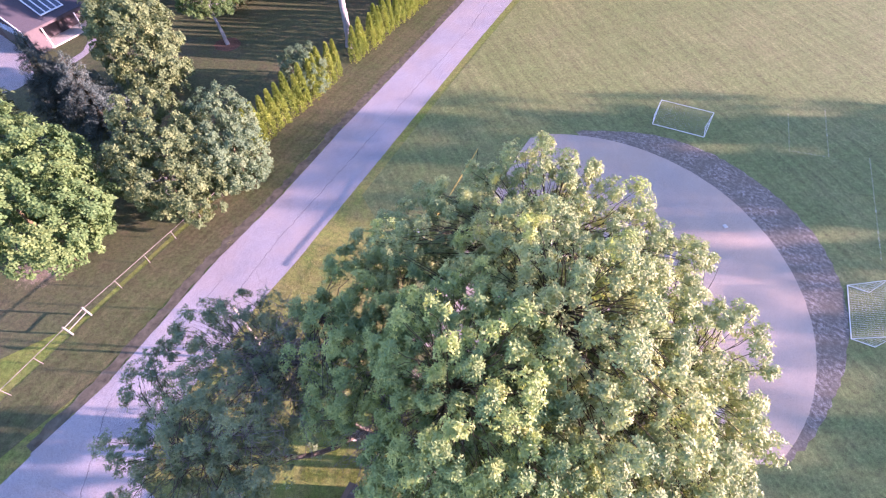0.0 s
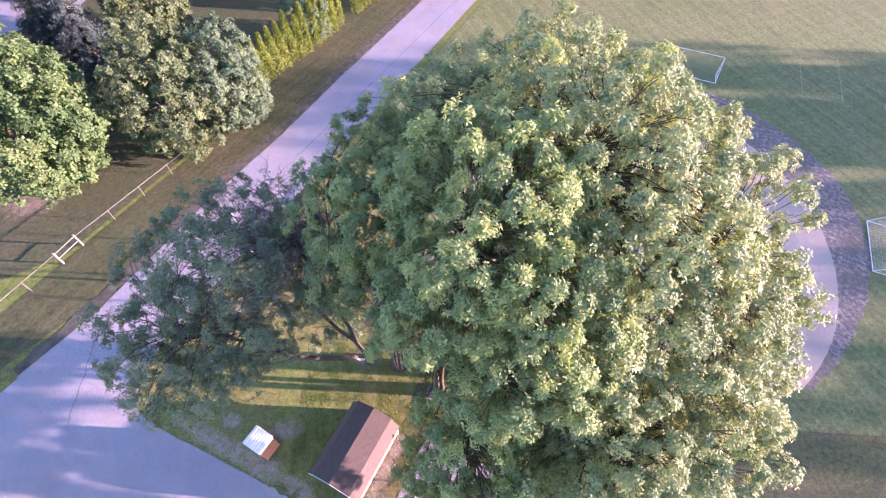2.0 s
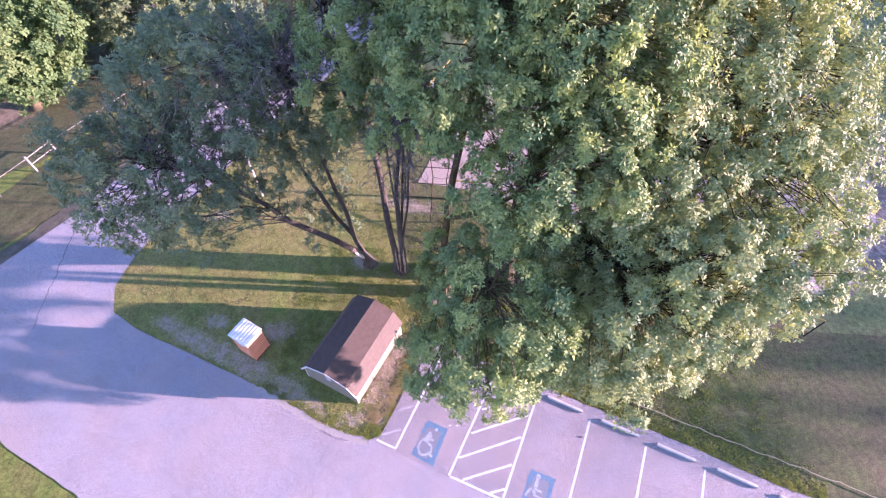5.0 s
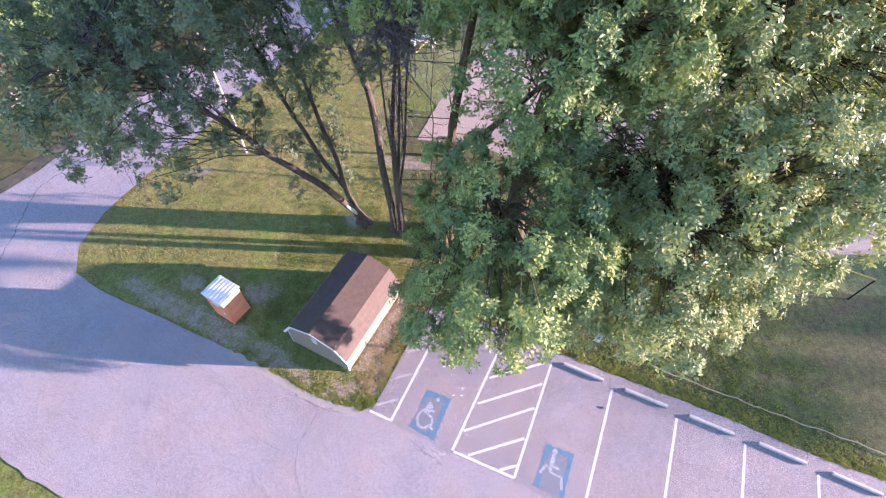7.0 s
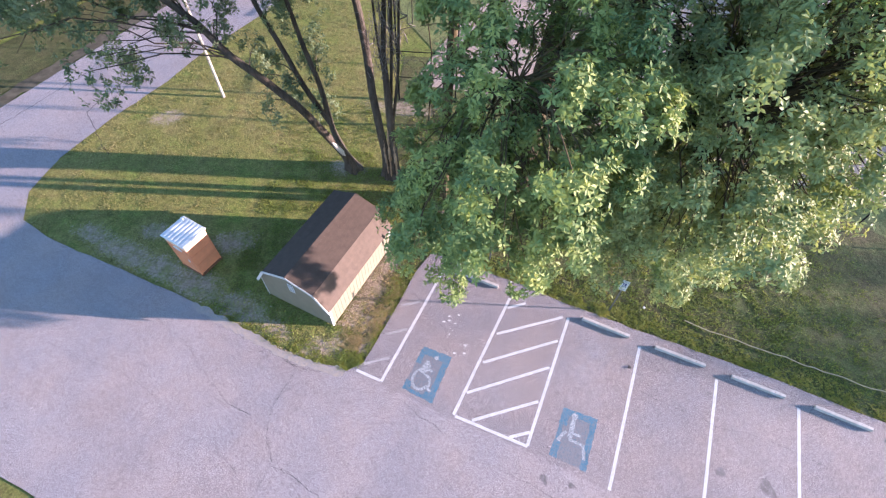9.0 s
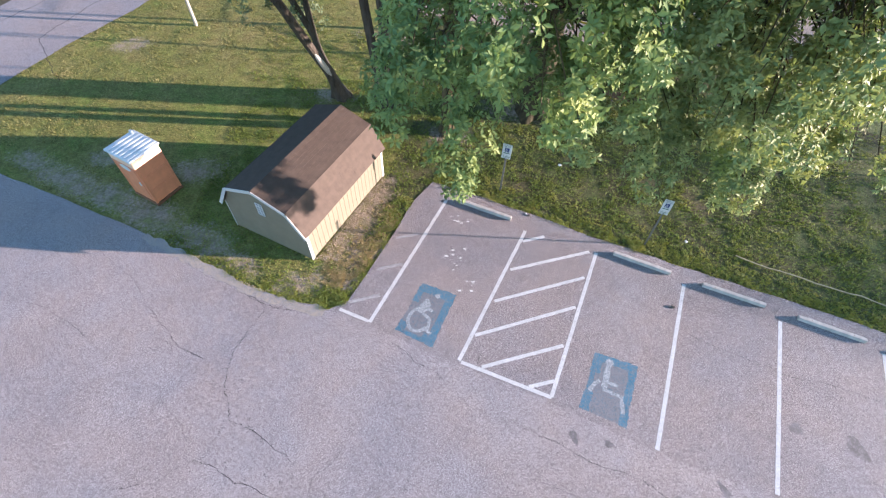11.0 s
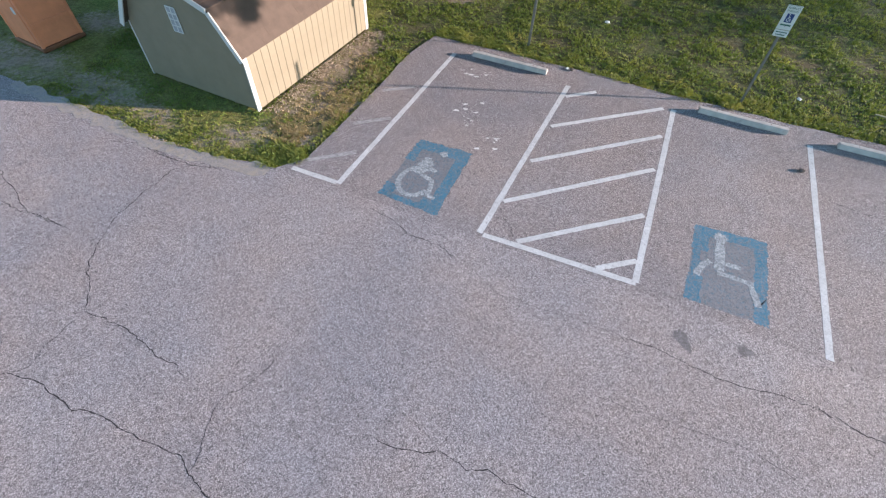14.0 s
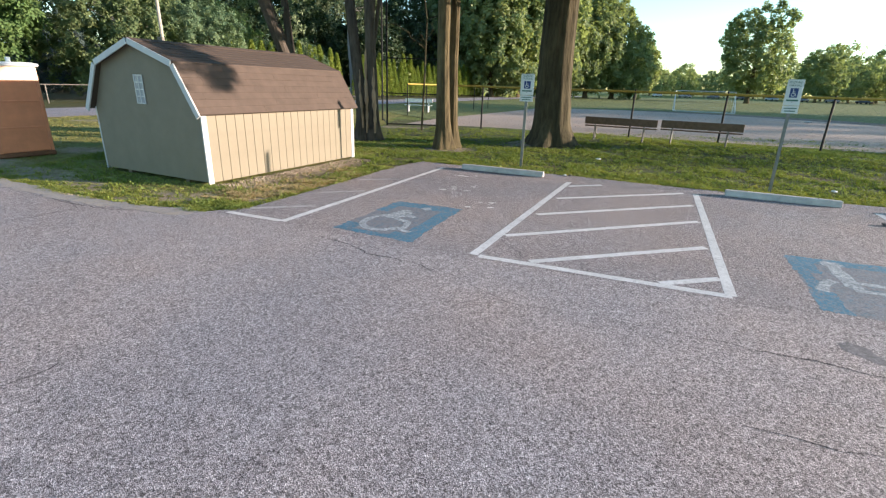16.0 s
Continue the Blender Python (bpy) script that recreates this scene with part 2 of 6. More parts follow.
# ---- building helpers ----
def part(name, bm, material, parent=None, label="", smooth=False):
    """One mesh object out of a bmesh, under a thing or a part."""
    me = bpy.data.meshes.new(name)
    if smooth:
        for f in bm.faces:
            f.smooth = True
    bm.to_mesh(me)
    bm.free()
    me.materials.append(material)
    ob = new(name, me)
    if parent is not None:
        ob.parent = parent
    if label:
        ob["label"] = label
    return ob


def thing(name, m, label, category, group="", kind=""):
    ob = new(name)
    ob.matrix_world = m
    return tagged(ob, label, category, group, kind)


def box_into(bm, lo, hi, bevel=0.0):
    b2 = bmesh.new()
    bmesh.ops.create_cube(b2, size=1.0)
    for v in b2.verts:
        v.co = Vector((lo[i] + (v.co[i] + 0.5) * (hi[i] - lo[i]) for i in range(3)))
    if bevel:
        bmesh.ops.bevel(b2, geom=b2.edges[:], offset=bevel, segments=1, affect="EDGES")
    join_into(bm, b2)


def join_into(bm, b2, m=None):
    if m is not None:
        b2.transform(m)
    me = bpy.data.meshes.new("tmp")
    b2.to_mesh(me)
    b2.free()
    bm.from_mesh(me)
    bpy.data.meshes.remove(me)


def box(lo, hi, bevel=0.0):
    bm = bmesh.new()
    box_into(bm, lo, hi, bevel)
    return bm


def sheet(outline, z):
    bm = bmesh.new()
    f = bm.faces.new([bm.verts.new((x, y, z)) for x, y in outline])
    f.normal_update()
    if f.normal.z < 0:
        f.normal_flip()
    bmesh.ops.triangulate(bm, faces=[f])
    return bm


def wobble(points, step, amount, seed, closed=False):
    """A line through the points, cut into short steps that waver."""
    pts = [Vector((*p[:2], 0)) for p in points]
    if closed:
        pts.append(pts[0])
    out = []
    for a, b in zip(pts, pts[1:]):
        n = max(1, int((b - a).length / step))
        side = Vector((-(b - a).y, (b - a).x, 0)).normalized()
        for i in range(n):
            q = a.lerp(b, i / n)
            k = noise.noise(q * 1.7 + Vector((seed, 0, 0))) + 0.5 * noise.noise(q * 5.1 + Vector((0, seed, 0)))
            q = q + side * k * amount
            out.append((q.x, q.y))
    if not closed:
        out.append((pts[-1].x, pts[-1].y))
    return out


def smooth_line(points, rounds=2, closed=False):
    pts = [Vector((*p, 0)[:3]) if len(p) == 2 else Vector(p) for p in points]
    for _ in range(rounds):
        nxt = []
        pairs = list(zip(pts, pts[1:] + ([pts[0]] if closed else [])))
        if not closed:
            nxt.append(pts[0])
        for a, b in pairs:
            nxt += [a.lerp(b, 0.25), a.lerp(b, 0.75)]
        if not closed:
            nxt.append(pts[-1])
        pts = nxt
    return pts


def ribbon(points, width, z, seed=0, rough=0.0, thick=0.0):
    """A flat band along a line of ground points; its width may waver."""
    bm = bmesh.new()
    rng = random.Random(seed)
    rows = []
    pts = [Vector((*p[:2], 0)) for p in points]
    for i, p in enumerate(pts):
        d = (pts[min(i + 1, len(pts) - 1)] - pts[max(i - 1, 0)]).normalized()
        s = Vector((-d.y, d.x, 0))
        w = width / 2 * (1 + rough * rng.uniform(-1, 1))
        w2 = width / 2 * (1 + rough * rng.uniform(-1, 1))
        rows.append((bm.verts.new((p + s * w) + Vector((0, 0, z))), bm.verts.new((p - s * w2) + Vector((0, 0, z)))))
    for (a, b), (c, d) in zip(rows, rows[1:]):
        bm.faces.new((a, b, d, c))
    if thick:
        r = bmesh.ops.extrude_face_region(bm, geom=bm.faces[:])
        for v in r["geom"]:
            if isinstance(v, bmesh.types.BMVert):
                v.co.z += thick
    bmesh.ops.recalc_face_normals(bm, faces=bm.faces[:])
    return bm


def rod_into(bm, a, b, r, r2=None, sides=8):
    a, b = Vector(a), Vector(b)
    b2 = bmesh.new()
    bmesh.ops.create_cone(b2, cap_ends=True, segments=sides, radius1=r, radius2=r if r2 is None else r2, depth=(b - a).length)
    join_into(bm, b2, Matrix.Translation((a + b) / 2) @ (b - a).to_track_quat("Z", "Y").to_matrix().to_4x4())


def rod(a, b, r, r2=None, sides=8):
    bm = bmesh.new()
    rod_into(bm, a, b, r, r2, sides)
    return bm


def fast_mesh(name, co, tris, material, parent=None, smooth=False, second=None, mask=None):
    """One mesh object out of arrays of corners and triangles; the masked triangles take the second material."""
    co, tris = np.asarray(co, np.float32), np.asarray(tris, np.int32)
    me = bpy.data.meshes.new(name)
    me.vertices.add(len(co))
    me.vertices.foreach_set("co", co.ravel())
    me.loops.add(3 * len(tris))
    me.loops.foreach_set("vertex_index", tris.ravel())
    me.polygons.add(len(tris))
    me.polygons.foreach_set("loop_start", np.arange(0, 3 * len(tris), 3, dtype=np.int32))
    me.polygons.foreach_set("loop_total", np.full(len(tris), 3, np.int32))
    if smooth:
        me.polygons.foreach_set("use_smooth", np.ones(len(tris), bool))
    me.update(calc_edges=True)
    me.materials.append(material)
    if second is not None:
        me.materials.append(second)
        me.polygons.foreach_set("material_index", np.asarray(mask, np.int32))
    ob = new(name, me)
    if parent is not None:
        ob.parent = parent
    return ob


# ---- trees ----
def unit(v):
    return v / np.maximum(np.linalg.norm(v, axis=-1, keepdims=True), 1e-9)


def leaf_tufts(rng, at, axis, size, leaves=7, slim=0.42, spread=(0.8, 2.0)):
    """Tufts of leaves at the places, each leaf two triangles folded on its rib."""
    n = len(at)
    ref = unit(np.cross(axis, rng.normal(size=(n, 3))))
    oth = np.cross(axis, ref)
    co, k = [], 0
    for i in range(leaves):
        turn = 2 * np.pi * i / leaves + rng.uniform(-0.5, 0.5, n)
        open_ = rng.uniform(spread[0], spread[1], n)
        rad = ref * np.cos(turn)[:, None] + oth * np.sin(turn)[:, None]
        d = unit(axis * np.cos(open_)[:, None] + rad * np.sin(open_)[:, None] - np.array([0, 0, 0.25]))
        s = unit(np.cross(d, axis + 0.3 * rng.normal(size=(n, 3))))
        up = np.cross(s, d)
        ln = (size * rng.uniform(0.7, 1.25, n))[:, None]
        root = at + d * 0.12 * ln
        mid = root + d * 0.5 * ln
        co.append(np.stack([root, mid + s * slim * 0.5 * ln + up * 0.07 * ln, root + d * ln - up * 0.05 * ln, mid - s * slim * 0.5 * ln + up * 0.07 * ln], 1))
    co = np.concatenate(co, 0).reshape(-1, 3)
    q = np.arange(len(co) // 4, dtype=np.int32)[:, None] * 4
    tris = np.concatenate([q + np.array([[0, 1, 2]]), q + np.array([[0, 2, 3]])], 0)
    return co, tris


def tubes(lines, sides=6):
    """Tapered tubes along lines of (points, radii)."""
    cos, tris, base = [], [], 0
    for pts, rad in lines:
        pts, rad = np.asarray(pts, float), np.asarray(rad, float)
        d = unit(np.gradient(pts, axis=0))
        ref = np.array([1.0, 0.2, 0.1]) if abs(d[0, 0]) < 0.8 else np.array([0.1, 1.0, 0.2])
        s = unit(np.cross(d, ref))
        u = np.cross(s, d)
        a = np.linspace(0, 2 * np.pi, sides, endpoint=False)
        ring = pts[:, None] + rad[:, None, None] * (s[:, None] * np.cos(a)[None, :, None] + u[:, None] * np.sin(a)[None, :, None])
        m = len(pts)
        cos.append(ring.reshape(-1, 3))
        i, j = np.meshgrid(np.arange(m - 1), np.arange(sides), indexing="ij")
        v00, v01 = base + i * sides + j, base + i * sides + (j + 1) % sides
        v10, v11 = v00 + sides, v01 + sides
        tris.append(np.stack([v00, v01, v11], -1).reshape(-1, 3))
        tris.append(np.stack([v00, v11, v10], -1).reshape(-1, 3))
        base += m * sides
    return np.concatenate(cos), np.concatenate(tris)


def bend(rng, a, b, steps=6, sag=0.12, rise=0.1):
    """A wavering limb from a to b that first rises, then spreads."""
    a, b = np.asarray(a, float), np.asarray(b, float)
    t = np.linspace(0, 1, steps)[:, None]
    ln = np.linalg.norm(b - a)
    p = a + (b - a) * t
    p[:, 2] += (np.sin(np.pi * t[:, 0]) * rise * ln)
    p[1:-1] += rng.normal(size=(steps - 2, 3)) * ln * sag * 0.25
    return p


def crown_clumps(rng, lobes, gap, inner=0.25):
    """Clump centres over the lobes' outer skin, with some inside; their outward ways."""
    cs, out = [], []
    for c, r in lobes:
        c, r = np.array(c, float), np.array(r, float)
        area = 4 * np.pi * ((r[0] * r[1]) ** 1.6 / 3 + (r[0] * r[2]) ** 1.6 / 3 + (r[1] * r[2]) ** 1.6 / 3) ** (1 / 1.6)
        for _ in range(int(area / gap ** 2 * 5)):
            d = unit(rng.normal(size=3))
            k = rng.uniform(0.82, 1.06) if rng.random() > inner else rng.uniform(0.45, 0.8)
            p = c + d * r * k
            if k > 0.8 and any(np.sum(((p - c2) / np.array(r2)) ** 2) < 0.62 for c2, r2 in lobes):
                continue
            if cs and np.min(np.linalg.norm(np.array(cs) - p, axis=1)) < gap * rng.uniform(0.75, 1.1):
                continue
            cs.append(p)
            out.append(unit(d / r))
    return np.array(cs), np.array(out)


def broad_tree(name, seed, stems, lobes, label, leaf, bark, gap=1.5, clump=1.0, per=70, size=0.2, leaves=7, slim=0.42,
               inner=0.25, bare=0, group="", limb=0.02, up=0.45, thin=0.0, category="tree", twigs_out=True, near=False, droop=0.2, sun_tips=None):
    """A tree: stems as lines of (x, y, z, radius), limbs out to clumps of leaves over its lobes."""
    rng = np.random.default_rng(seed)
    base = stems[0][0]
    root = thing(name, pose(base[0], base[1], 0), label, category, group)
    off = np.array([base[0], base[1], 0.0])
    lines = []
    for st in stems:
        pts = np.array([p[:3] for p in st], float)
        rad = np.array([p[3] for p in st], float)
        n = 10 * (len(pts) - 1) + 1
        x = np.linspace(0, len(pts) - 1, n)
        p = np.stack([np.interp(x, range(len(pts)), pts[:, i]) for i in range(3)], 1)
        for _ in range(3):
            p[1:-1] = (p[:-2] + 2 * p[1:-1] + p[2:]) / 4
        r = np.interp(x, range(len(pts)), rad)
        p[1:-1, :2] += rng.normal(size=(n - 2, 2)) * r[1:-1, None] * (0.015 if near else 0.08)
        lines.append((p - off, r))
    if lines:
        sides = 36 if near else 12
        co, tr = tubes(lines, sides)
        axis = np.concatenate([np.repeat(p, sides, 0) for p, r in lines])
        ang = np.tile(np.linspace(0, 2 * np.pi, sides, endpoint=False), sum(len(p) for p, r in lines))
        foot = np.clip(1 - co[:, 2] / 1.0, 0, 1) ** 2
        swell = 1 + (0.70 if near else 0.42) * foot * (0.75 + 0.45 * np.sin(4 * ang + seed) + 0.25 * np.sin(7 * ang))
        if near:
            swell += 0.08 * np.abs(np.sin(5.5 * ang + 0.35 * np.sin(0.5 * co[:, 2]))) + 0.035 * np.sin(13 * ang + 0.5 * np.sin(0.9 * co[:, 2] + ang)) + 0.03 * np.sin(3 * ang + 0.25 * co[:, 2])
        co = axis + (co - axis) * swell[:, None]
        co[:, 2] -= 0.08
        fast_mesh("trunk", co, tr, bark, root, True)
    cs, out = crown_clumps(rng, lobes, gap, inner)
    keep = rng.random(len(cs)) >= thin
    cs, out = cs[keep], out[keep]
    tops = [(p + off, r) for p, r in lines]
    limbs = []
    for c in cs:
        best = None
        for p, r in tops:
            hgt = p[:, 2]
            score = np.linalg.norm(p - c, axis=1) + 1.2 * np.abs(np.clip(c[2] - 0.35 * np.linalg.norm(p[:, :2] - c[:2], axis=1) - hgt, -9, 9)) + 30 * (hgt < 0.22 * hgt.max()) + rng.uniform(0, 3.2, len(p))
            i = int(np.argmin(score))
            if best is None or score[i] < best[0]:
                best = (score[i], p[i], r[i])
        pts = bend(rng, best[1], c, 6)
        r0 = min(best[2] * 0.55, limb * (1.0 + 0.12 * np.linalg.norm(c - best[1])))
        limbs.append((pts - off, np.linspace(r0, 0.012, 6)))
        for _ in range(1):
            e = c + unit(rng.normal(size=3)) * clump * 0.9
            limbs.append((bend(rng, pts[3], e, 4) - off, np.linspace(r0 * 0.45, 0.008, 4)))
    if limbs and twigs_out:
        co, tr = tubes(limbs, 5)
        tagged(fast_mesh("branchwork", co, tr, bark, root, True), kind="stuff")
    if bare:
        dead = []
        for c, r, n in bare:
            # fine grey shoots that leave the nearest stem and waver out through the lobe
            for _ in range(n):
                e = np.array(c) + unit(rng.normal(size=3) + np.array([0, 0, 0.25])) * np.array(r) * rng.uniform(0.35, 1.1)
                near_ = [p[p[:, 2] > 0.3 * p[:, 2].max()] for p, _ in tops]
                near_ = np.concatenate(near_)
                p0 = near_[int(np.argmin(np.linalg.norm(near_ - (e - np.array([0, 0, 1.3])), axis=1) + rng.uniform(0, 1.6, len(near_))))]
                m_ = bend(rng, p0, e, 9, 0.4, 0.08)
                dead.append((m_ - off, np.linspace(0.024, 0.007, 9)))
                for _ in range(5):
                    i = int(rng.integers(3, 9))
                    e2 = m_[i] + (e - p0) * rng.uniform(0.12, 0.3) + rng.normal(size=3) * 0.34
                    dead.append((bend(rng, m_[i], e2, 5, 0.35) - off, np.linspace(0.011, 0.005, 5)))
        co, tr = tubes(dead, 4)
        ob = fast_mesh("dead_branchwork", co, tr, DEADWOOD, root, True)
        tagged(ob, "bare grey dead branches", kind="stuff")
    at, ax, big, young = [], [], [], []
    for c, o in zip(cs, out):
        n = int(per * rng.uniform(0.7, 1.3))
        rc = clump * rng.uniform(0.7, 1.25)
        # a domed bough: shoots over its outer side, tufts thick near the tips and sparse within
        m_ = max(5, n // 9)
        way = unit(rng.normal(size=(m_, 3)) + 0.85 * o + np.array([0, 0, 0.4]))
        far_ = rc * rng.uniform(0.82, 1.28, m_)
        pick = rng.integers(0, m_, n)
        u = 1 - 0.75 * rng.random(n) ** 2.6
        s = unit(way[pick] + rng.normal(size=(n, 3)) * 0.2)
        p = c + s * (far_[pick] * u)[:, None] * np.array([0.9, 0.9, 1.12])
        p[:, 2] -= droop * rc * (far_[pick] / rc * u) ** 2 * (1 - np.clip(s[:, 2], 0, 1))
        at.append(p)
        ax.append(unit(0.75 * s + np.array([0, 0, up]) + 0.25 * rng.normal(size=(n, 3))))
        big.append(np.full(n, size))
        # upward tips of some upper clumps take the leaf painted as sunlit
        tip = sun_tips is not None and rng.random() < sun_tips[1] * np.clip(0.4 + o[2], 0, 1)
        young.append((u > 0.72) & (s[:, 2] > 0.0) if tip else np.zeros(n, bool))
    if at:
        co, tr = leaf_tufts(rng, np.concatenate(at), np.concatenate(ax), np.concatenate(big), leaves, slim)
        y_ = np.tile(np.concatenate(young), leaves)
        fast_mesh("crown", co - off, tr, leaf, root, False, sun_tips[0] if sun_tips else None, np.concatenate([y_, y_]) if sun_tips else None)
    return root


# ---- the ground ----
def setting(name, bm, material, label, category):
    return tagged(part(name, bm, material), label, category, kind="structure")


setting("ground", sheet([(-1800, -1500), (1800, -1500), (1800, 2200), (-1800, 2200)], -0.02), GRASS, "short summer grass, patchy green and straw", "ground")

BACK = [(-0.55, 3.6), (1.35, 2.92), (4.9, 1.42), (7.5, 0.38), (11.0, -0.88), (15.3, -2.68), (17.7, -3.5), (30.0, -8.2), (48.0, -15.0)]
INNER = [(-14.9, 17.4), (-15.9, 14.4), (-17.5, 11.1), (-18.6, 8.1), (-18.85, 5.9), (-18.2, 4.3), (-16.2, 3.2), (-13.4, 2.2), (-9.9, 0.82),
         (-7.4, -0.3), (-5.6, -1.15), (-4.4, -1.5), (-3.3, -1.72), (-2.75, -1.4), (-1.7, 1.15), (-1.1, 2.72)]
ROAD_R = [(34.0, 123.0), (7.9, 67.7), (1.9, 54.7), (-3.6, 42.4), (-9.1, 30.0), (-12.65, 21.9)]
ROAD_L = [(-26.4, 6.1), (-23.7, 10.9), (-19.4, 21.65), (-15.5, 29.6), (-11.7, 38.6), (-6.8, 49.4), (1.07, 67.0), (26.5, 122.0)]
ISLAND = [(-12.0, -6.1), (-13.6, -5.5), (-15.5, -4.8), (-17.0, -4.1), (-19.4, -3.1), (-20.9, -2.4), (-22.4, -1.9), (-24.5, -2.6), (-26.5, -6.0), (-30.0, -13.0), (-40.0, -30.0)]
road_edge = wobble(ROAD_R + INNER + BACK[:1], 0.5, 0.07, 3)
back_edge = wobble(BACK, 0.4, 0.06, 7)
lot_line = road_edge + back_edge + [(48.0, -34.0), (-8.0, -34.0), (-9.0, -9.0)] + wobble(ISLAND, 0.5, 0.06, 5) + [(-47.0, -30.0), (-33.0, -6.0)] + wobble(ROAD_L, 0.6, 0.07, 9)
pavement = setting("pavement", sheet(lot_line, 0.012), ASPHALT, "pale worn asphalt car park and lane with cracks", "pavement")
lane_line = wobble(ROAD_L[1:], 0.8, 0.05, 9) + wobble(ROAD_R + INNER[:6], 0.8, 0.02, 3) + [(-21.5, 3.2), (-25.0, 4.5), (-26.6, 6.0)]
setting("road", sheet(lane_line, 0.0128), ROADM, "pale grey lane running past the ball field", "road")

SAND = paint_mat("sandy_grit", (0.38, 0.325, 0.265), (0.285, 0.258, 0.25), 0.52, 7.0)
setting("sandy_edge", ribbon(wobble([(-9.6, 0.62), (-7.45, -0.42), (-5.65, -1.27), (-4.4, -1.62), (-3.4, -1.82)], 0.16, 0.06, 12), 0.28, 0.0142, 4, 0.5), SAND, "sandy grit washed along the asphalt's edge", "grit")
field_line = [(-8.0, 30.0), (-2.6, 42.4), (2.9, 54.7), (8.9, 67.7), (37.0, 127.0), (230.0, 240.0), (420.0, 160.0), (300.0, -20.0), (60.0, -6.0), (38.0, 5.0), (20.0, 5.2), (1.5, 14.0), (-2.0, 20.0)]
setting("playing_field", sheet(field_line, 0.0), FIELD, "mown sports field with diagonal mowing streaks", "field")
verge_line = [(-30.2, 3.0), (-24.8, 11.0), (-20.4, 21.6), (-16.5, 29.6), (-12.7, 38.6), (-7.8, 49.4), (0.1, 67.0), (25.0, 121.0), (19.0, 121.0), (-3.0, 70.0), (-16.5, 42.5), (-22.0, 27.5), (-27.8, 15.2), (-33.0, 4.0)]
setting("verge", sheet(verge_line, 0.0), VERGE, "rough mown verge between lane and fence", "verge")
yard_line = [(-16.8, 42.0), (-4.0, 68.0), (-12.0, 100.0), (-80.0, 100.0), (-80.0, 10.0), (-38.0, 8.0), (-28.2, 15.4), (-22.3, 28.0)]
# yard lawn takes the grass with shade put into its colour
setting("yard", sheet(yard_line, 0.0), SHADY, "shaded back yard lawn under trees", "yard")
# the shadow strip beside the lane, painted as a dark ribbon of ground
edge_shade = plain("lane_shade_strip", (0.095, 0.085, 0.062), 0.95, 0.1, own=False, vary=0.35, scale=1.6)
setting("lane_edge", ribbon(wobble([(p[0] - 0.45, p[1] + 0.18) for p in ROAD_L], 0.5, 0.12, 2), 0.9, 0.006, 4, 0.35), edge_shade, "dark strip of painted shade along the lane", "verge")

BARKBITS = plain("bark_mulch", (0.115, 0.066, 0.048), 0.95, 0.1, own=False, vary=0.4, scale=5.0)
setting("mulch_ring", sheet([(-28.2 + (1.6 + 0.12 * math.sin(3 * k)) * math.cos(k * math.pi / 12), 53.7 + (1.5 + 0.1 * math.cos(5 * k)) * math.sin(k * math.pi / 12)) for k in range(24)], 0.008), BARKBITS, "reddish bark mulch ring round the yard tree", "mulch")
# ball diamond
CX, CY, CR = 12.4, 22.0, 18.0
arc = [(CX + CR * math.cos(radians(a)), CY + CR * math.sin(radians(a))) for a in range(-52, 97, 4)]
diamond = arc + [(8.6, 39.2), (7.3, 36.8), (-1.0, 19.0), (-2.2, 15.2), (2.0, 14.6), (19.6, 7.6)]
setting("infield", sheet(wobble(diamond, 0.5, 0.05, 11, True), 0.008), DIRT, "pinkish dirt infield of a ball diamond", "infield")
MULCH, nt_, b_ = mat_base("worn_ring", 0.95, 0.1)
p_ = where(nt_, False)
flake_ = noise_at(nt_, p_, 3.2, 8, 0.82, ((0.8, 1.0, 1.0), 30))
c_ = ramp(nt_, flake_, [(0.36, (0.080, 0.064, 0.052)), (0.5, (0.165, 0.134, 0.112)), (0.60, (0.33, 0.285, 0.255))])
c_ = mixc(nt_, ramp(nt_, noise_at(nt_, p_, 0.45, 4, 0.6), [(0.42, grey(0.0)), (0.62, grey(0.7))]), c_, (0.13, 0.11, 0.085))
nt_.links.new(c_, b_.inputs["Base Color"])
bump(nt_, b_, flake_, 0.6, 0.04)
ring_out = [(13.5, 40.6), (18.0, 41.0), (23.3, 40.5), (28.5, 37.6), (32.5, 32.3), (34.5, 27.0), (34.0, 21.0), (32.2, 16.5), (28.4, 11.2), (23.8, 7.6)]
inner_arc = [(CX + (CR - 0.05) * math.cos(radians(a)), CY + (CR - 0.05) * math.sin(radians(a))) for a in range(-50, 90, 5)]
setting("outfield_edge", sheet(wobble(smooth_line(ring_out, 2), 0.5, 0.22, 13) + inner_arc, 0.004), MULCH, "ring of dead grass and gravel round the infield", "ground")
FAINT = paint_mat("faint_field_paint", (0.30, 0.31, 0.27), (0.15, 0.17, 0.068), 0.56, 3.0)
for a, b in (((38.1, 45.2), (35.95, 39.1)), ((35.95, 39.1), (39.8, 38.4)), ((39.8, 38.4), (42.7, 46.3)), ((44.1, 38.5), (38.9, 25.3))):
    setting("pitch_line", ribbon([Vector((*a, 0)).lerp(Vector((*b, 0)), i / 20) for i in range(21)], 0.11, 0.004, 3, 0.3), FAINT, "faint white line on the playing field", "line")
base_bag = tagged(part("base", box((-0.2, -0.2, 0.0), (0.2, 0.2, 0.09), 0.03), CONCRETE), "white square base on the infield dirt", "base")
base_bag.matrix_world = pose(25.96, 28.34, 0.008, 0, 0, 20)

